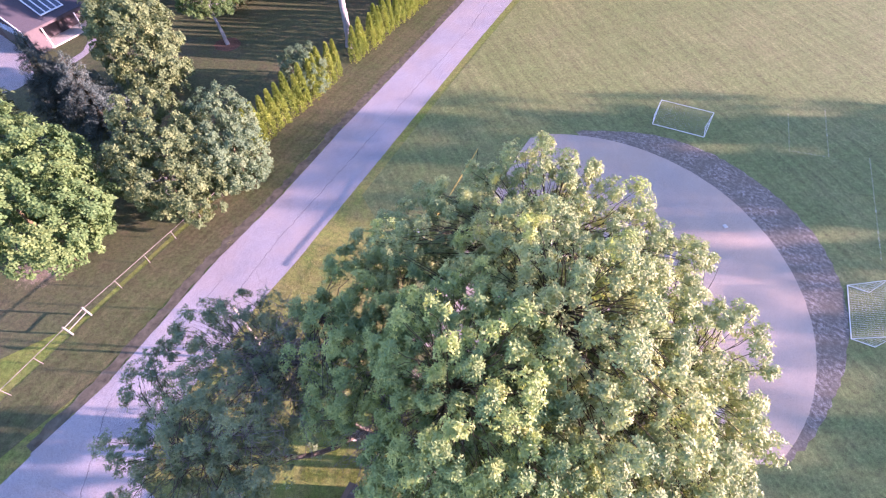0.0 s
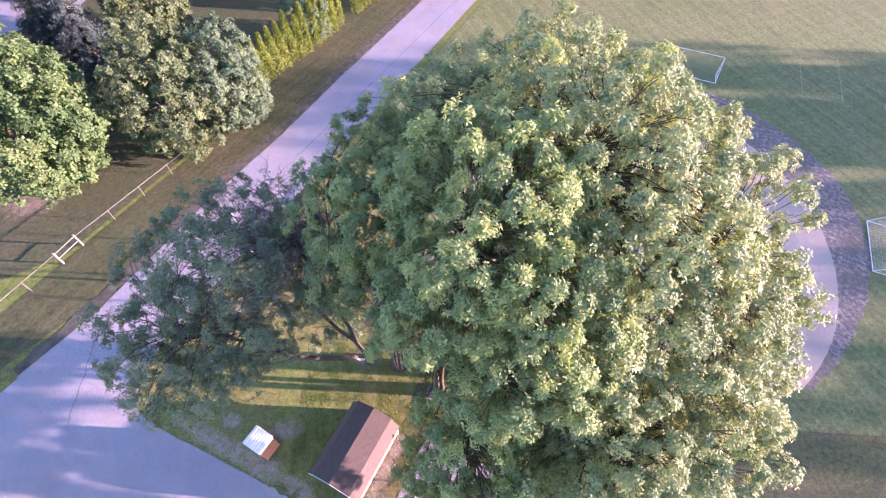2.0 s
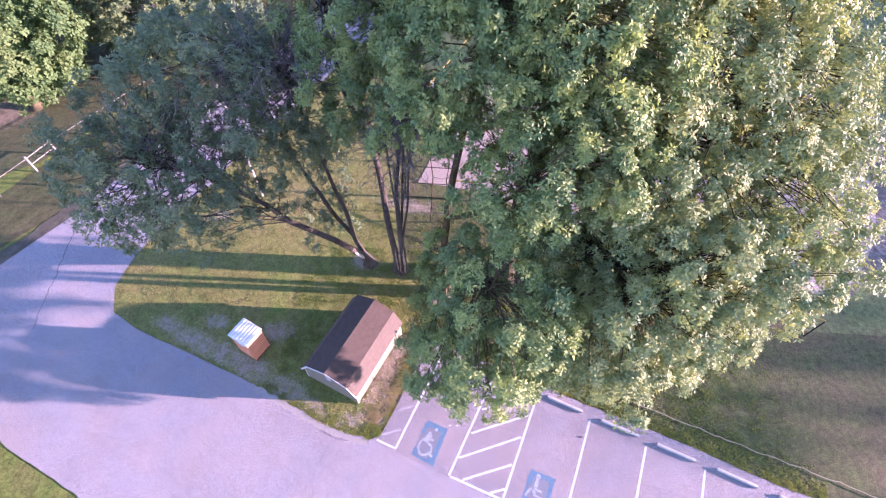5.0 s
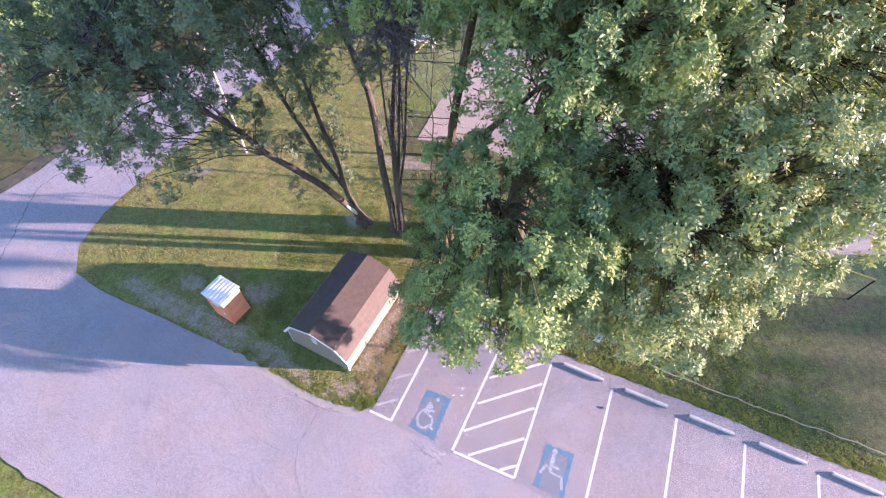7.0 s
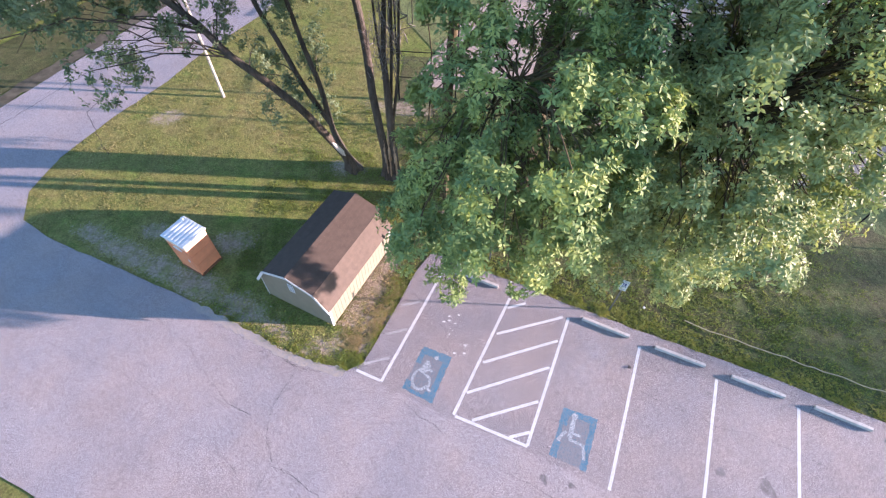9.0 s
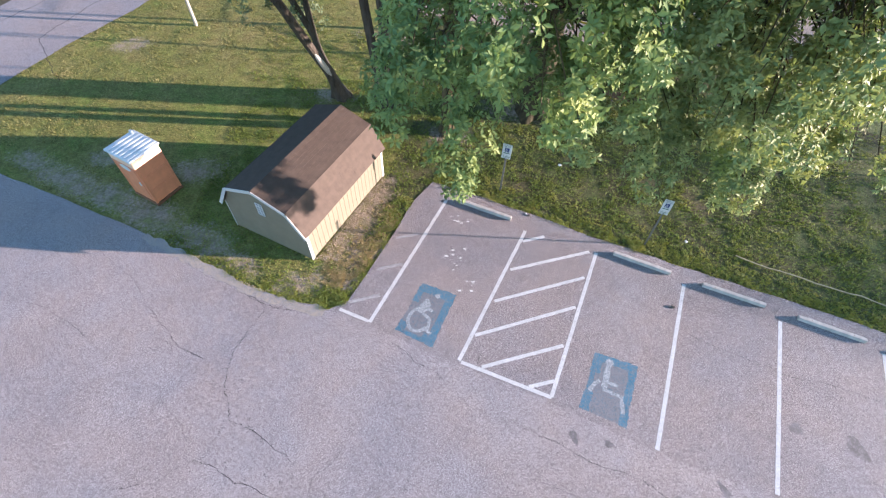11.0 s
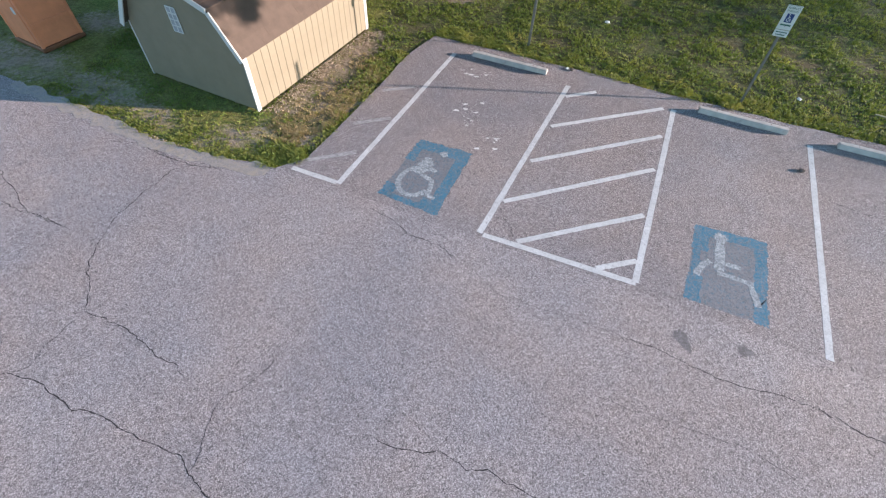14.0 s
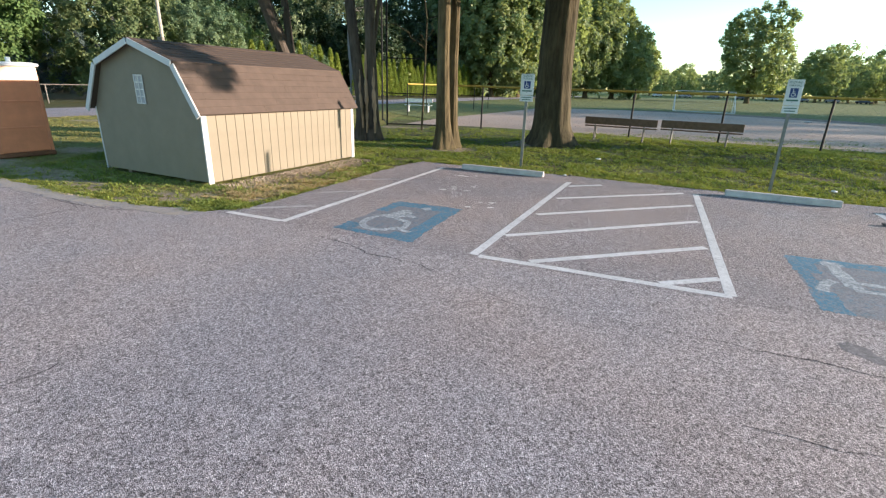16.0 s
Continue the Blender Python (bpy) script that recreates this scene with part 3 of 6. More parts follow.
# ---- car park markings ----
STALL = asphalt_mat("stall_asphalt", (0.200, 0.180, 0.184), (0.435, 0.405, 0.41))
stall_line = [(-3.1, -1.72), (-2.2, -2.12), (0.45, -3.2), (2.9, -4.1), (5.4, -5.25), (8.0, -6.15), (13.1, -8.2), (19.0, -10.4)]
setting("stall_surface", sheet(wobble(stall_line, 0.3, 0.03, 6) + back_edge[::-1][[k for k, q in enumerate(back_edge[::-1]) if q[0] < 21.0][0]:] + [(-1.1, 2.72), (-1.7, 1.15), (-2.75, -1.4)], 0.0124), STALL, "slightly darker asphalt of the parking stalls", "pavement")
laid = []


def stripe(a, b, width=0.105, material=WHITE_PAINT, name="parking_line"):
    a, b = Vector((*a, 0)), Vector((*b, 0))
    n = max(2, int((b - a).length / 0.12))
    laid.append(a)
    ob = part(name, ribbon([a.lerp(b, i / n) for i in range(n + 1)], width, 0.0130 + 0.0001 * len(laid), int(a.x * 91) % 97, 0.07), material)
    return tagged(ob, "worn white painted parking line", "line", "parking lines", "structure")


LINES = [((-2.05, -2.06), (-0.02, 2.77)), ((0.51, -3.09), (2.62, 1.55)), ((2.94, -3.97), (4.84, 0.78)), ((7.37, -0.27), (5.41, -5.17)),
         ((9.89, -1.40), (8.02, -6.04)), ((12.46, -2.30), (10.55, -7.1)), ((15.0, -3.35), (13.1, -8.1)), ((17.5, -4.35), (15.6, -9.1))]
for a, b in LINES:
    stripe(a, b)
for a, b in [((-2.09, -2.03), (-2.97, -1.69)), ((0.57, -3.13), (2.94, -3.99)), ((1.13, -3.25), (3.42, -2.50)), ((0.95, -2.32), (3.92, -1.25)), ((1.53, -1.18), (4.33, -0.19)),
             ((2.05, -0.03), (4.62, 0.81)), ((2.5, 1.10), (3.23, 1.35)), ((2.37, -3.73), (3.06, -3.54))]:
    stripe(a, b, 0.1)
for a, b in [((-2.75, -1.45), (-1.85, -1.16)), ((-2.05, -0.25), (-1.3, 0.0)), ((-1.6, 1.0), (-0.9, 1.2))]:
    stripe(a, b, 0.1, FADED_PAINT)


def access_symbol(corners, seed, borders, strokes, scuffs):
    """A worn blue painted square with the white wheelchair sign on it."""
    a, b, c, d = [Vector((*p, 0)) for p in corners]

    def at(u, v):
        return (d.lerp(c, u)).lerp(a.lerp(b, u), v)

    def quad(u0, v0, u1, v1, rag, k):
        n = 12
        ring = [at(u0 + (u1 - u0) * i / n, v1) for i in range(n)] + [at(u1, v1 + (v0 - v1) * i / n) for i in range(n)] + [at(u1 + (u0 - u1) * i / n, v0) for i in range(n)] + [at(u0, v0 + (v1 - v0) * i / n) for i in range(n)]
        rr = random.Random(seed * 31 + k)
        return [(p.x + rr.uniform(-rag, rag), p.y + rr.uniform(-rag, rag)) for p in ring]

    sq = part("painted_symbol", sheet(quad(0.02, 0.02, 0.98, 0.98, 0.02, 0), 0.0127), BLUE_FADED)
    tagged(sq, "faded blue square with worn white wheelchair sign", "marking", "access signs", "structure")
    for k, (u0, v0, u1, v1) in enumerate(borders):
        part("blue_border", sheet(quad(u0, v0, u1, v1, 0.02, k + 1), 0.0129 + 0.0001 * k), BLUE_PAINT, sq)
    lift = 0.0136
    for u, v, r in scuffs:
        mid, rr = at(u, v), random.Random(round(u * 100) + seed)
        ring = [(mid.x + r * rr.uniform(0.6, 1.25) * math.cos(t), mid.y + r * rr.uniform(0.6, 1.25) * math.sin(t)) for t in [h * math.pi / 9 for h in range(18)]]
        part("white_scuff", sheet(ring, lift), SYMBOL_PAINT, sq)
        lift += 0.0001
    for nm, width, st in strokes:
        pts = [at(*p) for p in st]
        line = [q for p, r in zip(pts, pts[1:]) for q in (p, p.lerp(r, 0.25), p.lerp(r, 0.5), p.lerp(r, 0.75))] + [pts[-1]]
        part(nm, ribbon(line, width, lift, seed, 0.25), SYMBOL_PAINT, sq)
        lift += 0.0001


ring = [(0.40 + 0.26 * math.cos(radians(t)), 0.34 + 0.22 * math.sin(radians(t))) for t in range(100, 345, 15)]
access_symbol([(-0.64, -0.67), (0.40, -1.03), (-0.24, -2.75), (-1.31, -2.25)], 1, [(0, 0.84, 1, 1), (0.80, 0.1, 1, 0.86), (0.66, 0, 1, 0.16), (0, 0, 0.2, 0.2), (0.0, 0.62, 0.16, 0.86), (0.2, 0, 0.66, 0.07)],
              [("wheel", 0.095, ring), ("back", 0.14, [(0.36, 0.74), (0.40, 0.46)]), ("arm", 0.09, [(0.40, 0.60), (0.62, 0.56)]), ("thigh", 0.09, [(0.42, 0.46), (0.64, 0.42), (0.72, 0.2)]), ("foot", 0.08, [(0.72, 0.2), (0.84, 0.2)])],
              [(0.40, 0.62, 0.17), (0.34, 0.5, 0.12), (0.56, 0.86, 0.09)])
access_symbol([(4.28, -2.65), (5.38, -3.02), (4.75, -4.69), (3.61, -4.25)], 2, [(0, 0.88, 1, 1), (0.0, 0.66, 0.22, 0.88), (0.0, 0.02, 0.19, 0.34), (0.83, 0.34, 1, 0.88), (0.82, 0.0, 1, 0.2), (0.03, 0.34, 0.12, 0.66), (0.88, 0.2, 0.98, 0.34)],
              [("back", 0.15, [(0.37, 0.94), (0.38, 0.47)]), ("arm", 0.09, [(0.38, 0.57), (0.66, 0.57)]), ("seat", 0.09, [(0.36, 0.44), (0.78, 0.42)]), ("leg", 0.10, [(0.77, 0.44), (0.88, 0.18)]), ("wheel", 0.10, [(0.26, 0.56), (0.17, 0.48), (0.10, 0.34)])],
              [(0.38, 0.9, 0.11)])


def crack(width, seed, *points):
    """A wandering crack in the asphalt."""
    p1 = wobble(points, 0.11, 0.05 if width < 0.02 else 0.12, seed)
    rr = random.Random(seed)
    jag = [(x + rr.gauss(0, 0.011), y + rr.gauss(0, 0.011)) for x, y in wobble(p1, 0.06, 0.02, seed + 9)]
    return part("crack", ribbon(wobble(jag, 0.03, 0.008, seed), width * 0.9, 0.0132 + 0.00002 * seed, seed, 0.85), CRACK, pavement)


crack(0.013, 1, (-4.45, -1.62), (-5.16, -1.9), (-5.32, -2.37), (-5.6, -3.16), (-5.61, -3.74), (-5.47, -4.26), (-5.28, -4.58), (-5.18, -4.92))
crack(0.012, 2, (-5.18, -4.92), (-4.82, -5.06), (-4.46, -5.16), (-4.05, -5.43), (-3.92, -5.56), (-3.53, -5.68), (-3.38, -5.89))
crack(0.013, 3, (-5.69, -5.92), (-5.13, -6.02), (-4.59, -6.31), (-4.04, -6.46), (-3.52, -6.68), (-3.08, -6.83), (-2.86, -7.04), (-2.62, -7.2), (-2.38, -7.26), (-2.1, -7.5))
crack(0.009, 4, (-7.4, -6.6), (-6.4, -6.41), (-6.13, -6.11), (-5.77, -5.92), (-5.48, -5.82), (-5.4, -5.45), (-5.25, -5.1))
crack(0.008, 5, (-2.27, -5.53), (-2.49, -5.89), (-2.78, -6.08), (-2.89, -6.41), (-2.84, -6.71), (-2.9, -7.1))
crack(0.012, 6, (-0.78, -6.51), (-0.45, -6.64), (-0.01, -6.65), (0.3, -6.83), (0.54, -6.84), (0.77, -6.96), (1.03, -7.05), (1.4, -7.3))
crack(0.012, 7, (-1.39, -2.63), (-0.99, -2.88), (-0.65, -3.2), (-0.17, -3.42), (0.14, -3.65))
crack(0.006, 8, (0.14, -3.65), (0.78, -4.31), (1.43, -4.55), (2.07, -4.72), (2.58, -5.0))
crack(0.013, 9, (2.58, -5.0), (3.0, -5.12), (3.24, -5.25), (3.71, -5.51), (4.27, -5.66), (4.73, -5.81), (5.08, -6.0), (5.33, -6.19), (5.57, -6.3), (6.4, -6.5))
crack(0.006, 10, (2.0, -5.85), (2.56, -6.04), (3.33, -6.28), (3.77, -6.46), (4.22, -6.77))
crack(0.009, 11, (0.89, -2.49), (1.03, -2.96), (1.07, -3.14))
crack(0.014, 12, (-8.4, 0.1), (-7.61, -0.33), (-6.62, -0.74), (-5.88, -1.31), (-5.3, -1.61), (-4.68, -1.78), (-3.94, -1.82))
crack(0.008, 13, (-7.83, -2.82), (-7.27, -3.06), (-6.77, -3.23), (-6.19, -3.46))
crack(0.009, 14, (-6.59, -1.16), (-6.09, -1.2), (-5.28, -1.55), (-5.07, -1.82))
crack(0.009, 15, (7.05, -1.95), (7.78, -2.34), (8.84, -2.77), (9.32, -3.06), (10.15, -3.18), (11.39, -3.57), (12.6, -4.2))
crack(0.009, 16, (-14.2, -1.2), (-12.29, -1.83), (-11.18, -2.13), (-10.0, -2.76), (-9.7, -2.91))
crack(0.009, 17, (-10.65, -0.05), (-9.17, -1.09), (-8.53, -1.81), (-7.09, -3.1), (-6.33, -3.38))
crack(0.007, 18, (-7.2, -4.2), (-6.9, -4.7), (-6.3, -5.1), (-6.0, -5.5))
crack(0.03, 19, (-16.5, 8.5), (-19.0, 11.5), (-17.9, 15.5), (-14.6, 24.5), (-6.4, 42.0), (2.0, 60.0), (4.4, 67.0))
crack(0.03, 20, (-22.0, 3.0), (-23.0, 9.6), (-18.2, 20.0))
for i, (x, y, rx, ry, turn) in enumerate([(3.40, -4.95, 0.09, 0.18, 15), (4.25, -5.09, 0.12, 0.08, -20), (5.70, -6.38, 0.19, 0.20, 0), (6.79, -5.99, 0.08, 0.2, 25), (9.08, -4.49, 0.16, 0.14, 0), (10.44, -4.92, 0.2, 0.3, 20)]):
    c_, s_ = math.cos(radians(turn)), math.sin(radians(turn))
    rag = [(1 + 0.16 * math.sin(3 * a + i) + 0.1 * math.sin(7 * a + 2 * i), a) for a in [k * math.pi / 12 for k in range(24)]]
    part("oil_spot", sheet([(x + f * (rx * math.cos(a) * c_ - ry * math.sin(a) * s_), y + f * (rx * math.cos(a) * s_ + ry * math.sin(a) * c_)) for f, a in rag], 0.0128), OIL, pavement)


def rise(x, y):
    """The low grass bank between the car park and the diamond."""
    return 0.24 * math.exp(-((x - 9.0) / 7.5) ** 2 - ((y + 0.43 * (x - 9.0) - 7.4) / 2.6) ** 2)


setting("side_lawn", sheet([(-21.0, 3.0), (-4.5, -4.0), (-2.4, 3.0), (-1.0, 9.0), (-3.2, 13.2), (-3.2, 22.0), (0.0, 36.0), (-6.0, 38.0), (-22.0, 10.0)], -0.008), LAWN_DRY, "dry yellow-green lawn between lane and shed", "ground")

bank = bmesh.new()
grid = [[bank.verts.new((x, y, rise(x, y) - 0.012)) for y in [-8 + 0.5 * j for j in range(53)]] for x in [-3 + 0.6 * i for i in range(58)]]
for r0, r1 in zip(grid, grid[1:]):
    for a, b, c, d in zip(r0, r1, r1[1:], r0[1:]):
        bank.faces.new((a, b, c, d))
setting("bank", bank, ROUGH, "low grassy bank beside the car park", "ground")


# ---- the shed ----
SIDING = plain("tan_siding", (0.196, 0.173, 0.129), 0.75, 0.25, vary=0.07, scale=3.0)
TRIM = plain("white_trim", (0.50, 0.50, 0.50), 0.6, 0.3, vary=0.05)
SHINGLE = plain("brown_shingle", (0.076, 0.056, 0.045), 0.8, 0.32, vary=0.13, scale=5.0, bump_to=0.5)
nt_ = SHINGLE.node_tree
oi_ = nt_.nodes.new("ShaderNodeObjectInfo")
b_ = nt_.nodes["Principled BSDF"]
src_ = b_.inputs["Base Color"].links[0].from_socket
nt_.links.new(mixc(nt_, 0.6, src_, ramp(nt_, oi_.outputs["Random"], [(0.0, grey(0.92)), (1.0, grey(1.07))]), "MULTIPLY"), b_.inputs["Base Color"])

SH_O = Vector((-4.07, -0.02, 0))
SH_L = Vector((0.417, 0.909, 0))
LEN, WID, WALL_H, KNEE_Z, PEAK_Z, KNEE_IN = 4.22, 2.98, 1.22, 2.02, 2.38, 0.44
shed = new("garden_shed")
shed.matrix_world = Matrix.Translation(SH_O) @ pose(0, 0, 0, 0, 0, math.degrees(math.atan2(SH_L.y, SH_L.x)) - 90)
tagged(shed, "tan wooden barn shed with brown gambrel shingle roof and white trim", "shed")
# in the shed's own space y runs along its length and -x across its width
HALF = -WID / 2
gable = [(0, 0.06), (0, WALL_H), (-KNEE_IN, KNEE_Z), (HALF, PEAK_Z), (-WID + KNEE_IN, KNEE_Z), (-WID, WALL_H), (-WID, 0.06)]


def gable_wall(y0, y1):
    bm = bmesh.new()
    f = [bm.verts.new((x, y0, z)) for x, z in gable]
    k = [bm.verts.new((x, y1, z)) for x, z in gable]
    bm.faces.new(f)
    bm.faces.new(k[::-1])
    for i in range(len(gable)):
        j = (i + 1) % len(gable)
        bm.faces.new((f[i], k[i], k[j], f[j]))
    bmesh.ops.recalc_face_normals(bm, faces=bm.faces[:])
    return bm


part("end_wall", gable_wall(0.0, 0.05), SIDING, shed)
part("end_wall", gable_wall(LEN - 0.05, LEN), SIDING, shed)
part("side_wall", box((-0.05, 0.05, 0.06), (-0.012, LEN - 0.05, WALL_H)), SIDING, shed)
part("side_wall", box((-WID, 0.05, 0.06), (-WID + 0.04, LEN - 0.05, WALL_H)), SIDING, shed)
board = box((-0.012, 0.0, 0.05), (0.004, 0.196, WALL_H + 0.02), 0.003)
n_board = 20
step = (LEN - 0.18) / n_board
first = part("siding_board", board, SIDING, shed)
for i in range(n_board):
    o = first if i == 0 else first.copy()
    if i:
        scene.collection.objects.link(o)
    o.location = (0.0, 0.09 + i * step, 0)
    o.scale = (1, (step - 0.008) / 0.196, 1)
for y0 in (0.0, LEN - 0.09):
    part("corner_trim", box((-0.012, y0 - 0.012, 0.03), (0.016, y0 + 0.09, WALL_H + 0.01), 0.003), TRIM, shed)
    part("corner_trim", box((-WID - 0.016, y0 - 0.012, 0.03), (-WID + 0.012, y0 + 0.09, WALL_H), 0.003), TRIM, shed)
part("skid", box((-0.7, 0.05, -0.03), (-0.6, LEN - 0.05, 0.06)), plain("skid_wood", (0.16, 0.12, 0.08)), shed)
part("skid", box((-2.4, 0.05, -0.03), (-2.3, LEN - 0.05, 0.06)), plain("skid_wood", (0.16, 0.12, 0.08)), shed)


def slope(x0, z0, x1, z1, y0, y1, th):
    """A slab that follows one pitch of the roof."""
    d = Vector((x1 - x0, 0, z1 - z0)).normalized()
    n = Vector((-d.z, 0, d.x))
    if n.z < 0:
        n = -n
    bm = bmesh.new()
    q = []
    for y in (y0, y1):
        for p in ((x0, z0), (x1, z1)):
            a = Vector((p[0], y, p[1]))
            q += [bm.verts.new(a), bm.verts.new(a + n * th)]
    a0, a1, b0, b1, c0, c1, e0, e1 = q
    for f in ((a0, b0, b1, a1), (c0, c1, e1, e0), (a0, a1, c1, c0), (b0, e0, e1, b1), (a1, b1, e1, c1), (a0, c0, e0, b0)):
        bm.faces.new(f)
    bmesh.ops.recalc_face_normals(bm, faces=bm.faces[:])
    return bm


OV = 0.10
pitches = [(0.05, WALL_H - 0.015, -KNEE_IN, KNEE_Z), (-KNEE_IN, KNEE_Z, HALF, PEAK_Z), (-WID + KNEE_IN, KNEE_Z, HALF, PEAK_Z), (-WID - 0.06, WALL_H - 0.04, -WID + KNEE_IN, KNEE_Z)]
for x0, z0, x1, z1 in pitches:
    deck = part("roof_deck", slope(x0, z0, x1, z1, -OV, LEN + OV, 0.03), plain("deck_board", (0.065, 0.048, 0.038)), shed)
    part("rake_trim", slope(x0, z0 - 0.05, x1, z1 - 0.05, -OV - 0.025, -OV, 0.098), TRIM, shed)
    ln = math.hypot(x1 - x0, z1 - z0)
    rows = max(3, round(ln / 0.143))
    d = Vector((x1 - x0, 0, z1 - z0)).normalized()
    n = Vector((-d.z, 0, d.x))
    n = -n if n.z < 0 else n
    base_tab = None
    rr = random.Random(round(x0 * 100))
    for r in range(rows):
        cut = -OV
        shift = rr.uniform(0.25, 0.95)
        while cut < LEN + OV - 0.05:
            end = min(LEN + OV, cut + (shift if cut == -OV else rr.choice((0.96, 0.96, 0.8))))
            s0, s1 = r * ln / rows, (r + 1) * ln / rows + (0.02 if r < rows - 1 else 0)
            p0 = Vector((x0, 0, z0)) + d * s0 + n * 0.040
            p1 = Vector((x0, 0, z0)) + d * s1 + n * 0.032
            b = slope(p0.x, p0.z, p1.x, p1.z, cut + 0.001, end - 0.001, 0.005)
            part("shingle", b, SHINGLE, deck)
            cut = end
fall = (PEAK_Z - KNEE_Z) / (WID / 2 - KNEE_IN)
for side in (-1, 1):
    part("ridge_cap", slope(HALF + side * 0.13, PEAK_Z + 0.048 - 0.13 * fall, HALF, PEAK_Z + 0.048, -OV, LEN + OV, 0.005), SHINGLE, shed)
for x in (-KNEE_IN, -WID + KNEE_IN):
    part("roof_break", rod((x + (0.018 if x > HALF else -0.018), -OV, KNEE_Z + 0.024), (x + (0.018 if x > HALF else -0.018), LEN + OV, KNEE_Z + 0.024), 0.022, None, 10), SHINGLE, shed)
# small lattice window in the gable
gw = part("gable_window", box((HALF - 0.12, -0.012, 1.34), (HALF + 0.1, -0.002, 1.82)), plain("dull_glass", (0.30, 0.31, 0.34), 0.25, 0.5), shed)
for x in (HALF - 0.13, HALF - 0.015, HALF + 0.1):
    part("muntin", box((x - 0.012, -0.022, 1.33), (x + 0.012, -0.012, 1.83), 0.003), TRIM, gw)
for k in range(5):
    z = 1.34 + k * 0.12
    part("muntin", box((HALF - 0.13, -0.024, z - 0.008), (HALF + 0.1, -0.011, z + 0.011), 0.003), TRIM, gw)

# ---- the portable toilet ----
ORANGE = plain("orange_plastic", (0.64, 0.250, 0.130), 0.42, 0.4, vary=0.1, scale=3.0)
WHITEPL = plain("white_plastic", (0.56, 0.60, 0.64), 0.5, 0.4, vary=0.05)
toilet = thing("portable_toilet", pose(-9.63, 1.89, 0, 0, 0, math.degrees(math.atan2(0.87, 0.46))), "orange plastic portable toilet with white ribbed roof", "toilet")
PW, PD, PH, RF = 1.02, 1.10, 1.62, 1.92
part("base_skid", box((-0.02, -0.02, 0.0), (PW + 0.02, PD + 0.02, 0.10), 0.02), plain("dark_plastic", (0.16, 0.07, 0.035)), toilet)
part("cabin", box((0.02, 0.02, 0.10), (PW - 0.02, PD - 0.02, PH), 0.02), ORANGE, toilet)
for x, y in ((0, 0), (PW - 0.07, 0), (0, PD - 0.07), (PW - 0.07, PD - 0.07)):
    part("corner_post", box((x, y, 0.08), (x + 0.07, y + 0.07, PH + 0.02), 0.012), ORANGE, toilet)
for z in (0.62, 1.18):
    part("side_rib", box((0.07, 0.005, z), (PW - 0.07, 0.03, z + 0.035), 0.006), ORANGE, toilet)
door = part("door", box((0.0, 0.14, 0.14), (0.03, PD - 0.14, PH - 0.08), 0.01), ORANGE, toilet)
part("door_handle", box((-0.03, 0.2, 0.85), (0.0, 0.26, 1.0), 0.01), WHITEPL, door)
bm = bmesh.new()
b2 = bmesh.new()
bmesh.ops.create_cone(b2, cap_ends=True, segments=20, radius1=0.17, radius2=0.17, depth=0.012)
join_into(bm, b2, pose(-0.004, PD * 0.5, PH - 0.14, 0, 90, 0) @ Matrix.Diagonal((0.62, 1.4, 1, 1)))
part("logo_plate", bm, WHITEPL, toilet)
# opaque pale orange: the light on and through the upper walls is painted in
LITPL = plain("lit_translucent_band", (0.80, 0.56, 0.40), 0.45, 0.4, vary=0.08)
part("vent_band", box((0.0, 0.0, PH), (PW, PD, RF), 0.02), LITPL, toilet)
roof = part("roof", box((-0.05, -0.05, RF), (PW + 0.05, PD + 0.05, RF + 0.07), 0.025), WHITEPL, toilet)
for i in range(6):
    y = 0.06 + i * 0.175
    part("roof_rib", box((0.0, y, RF + 0.062), (PW, y + 0.10, RF + 0.085), 0.012), WHITEPL, roof)
part("vent_pipe", rod((PW - 0.12, PD - 0.12, RF + 0.05), (PW - 0.12, PD - 0.12, RF + 0.2), 0.05, None, 12), WHITEPL, roof)

# ---- wheel stops ----
def wheel_stop(a, b):
    a, b = Vector((*a, 0)), Vector((*b, 0))
    ln = (b - a).length
    bm = bmesh.new()
    prof = [(-0.075, 0.0), (0.075, 0.0), (0.055, 0.115), (-0.055, 0.115)]
    n = 8
    rings = []
    for i in range(n + 1):
        x = ln * i / n
        k = 0.93 if i in (0, n) else 1.0
        rings.append([bm.verts.new((x, p * k, z * (0.97 if i in (0, n) else 1))) for p, z in prof])
    for r, s in zip(rings, rings[1:]):
        for i in range(4):
            j = (i + 1) % 4
            bm.faces.new((r[i], r[j], s[j], s[i]))
    bm.faces.new(rings[0])
    bm.faces.new(rings[-1])
    bmesh.ops.recalc_face_normals(bm, faces=bm.faces[:])
    bmesh.ops.bevel(bm, geom=[e for e in bm.edges if len(e.link_faces) == 2 and e.calc_face_angle() > 0.6], offset=0.008, segments=1, affect="EDGES")
    m = Matrix.Translation((a.x, a.y, 0.012)) @ (b - a).to_track_quat("X", "Z").to_matrix().to_4x4()
    body = thing("wheel_stop", m, "pale weathered concrete wheel stop on the asphalt", "wheel stop", "wheel stops")
    part("stop_body", bm, CONCRETE, body)
    for x in (0.35, ln - 0.35):
        part("anchor_pin", rod((x, 0, 0.1), (x, 0, 0.121), 0.012), plain("rusty_pin", (0.12, 0.06, 0.04), 0.8), body)


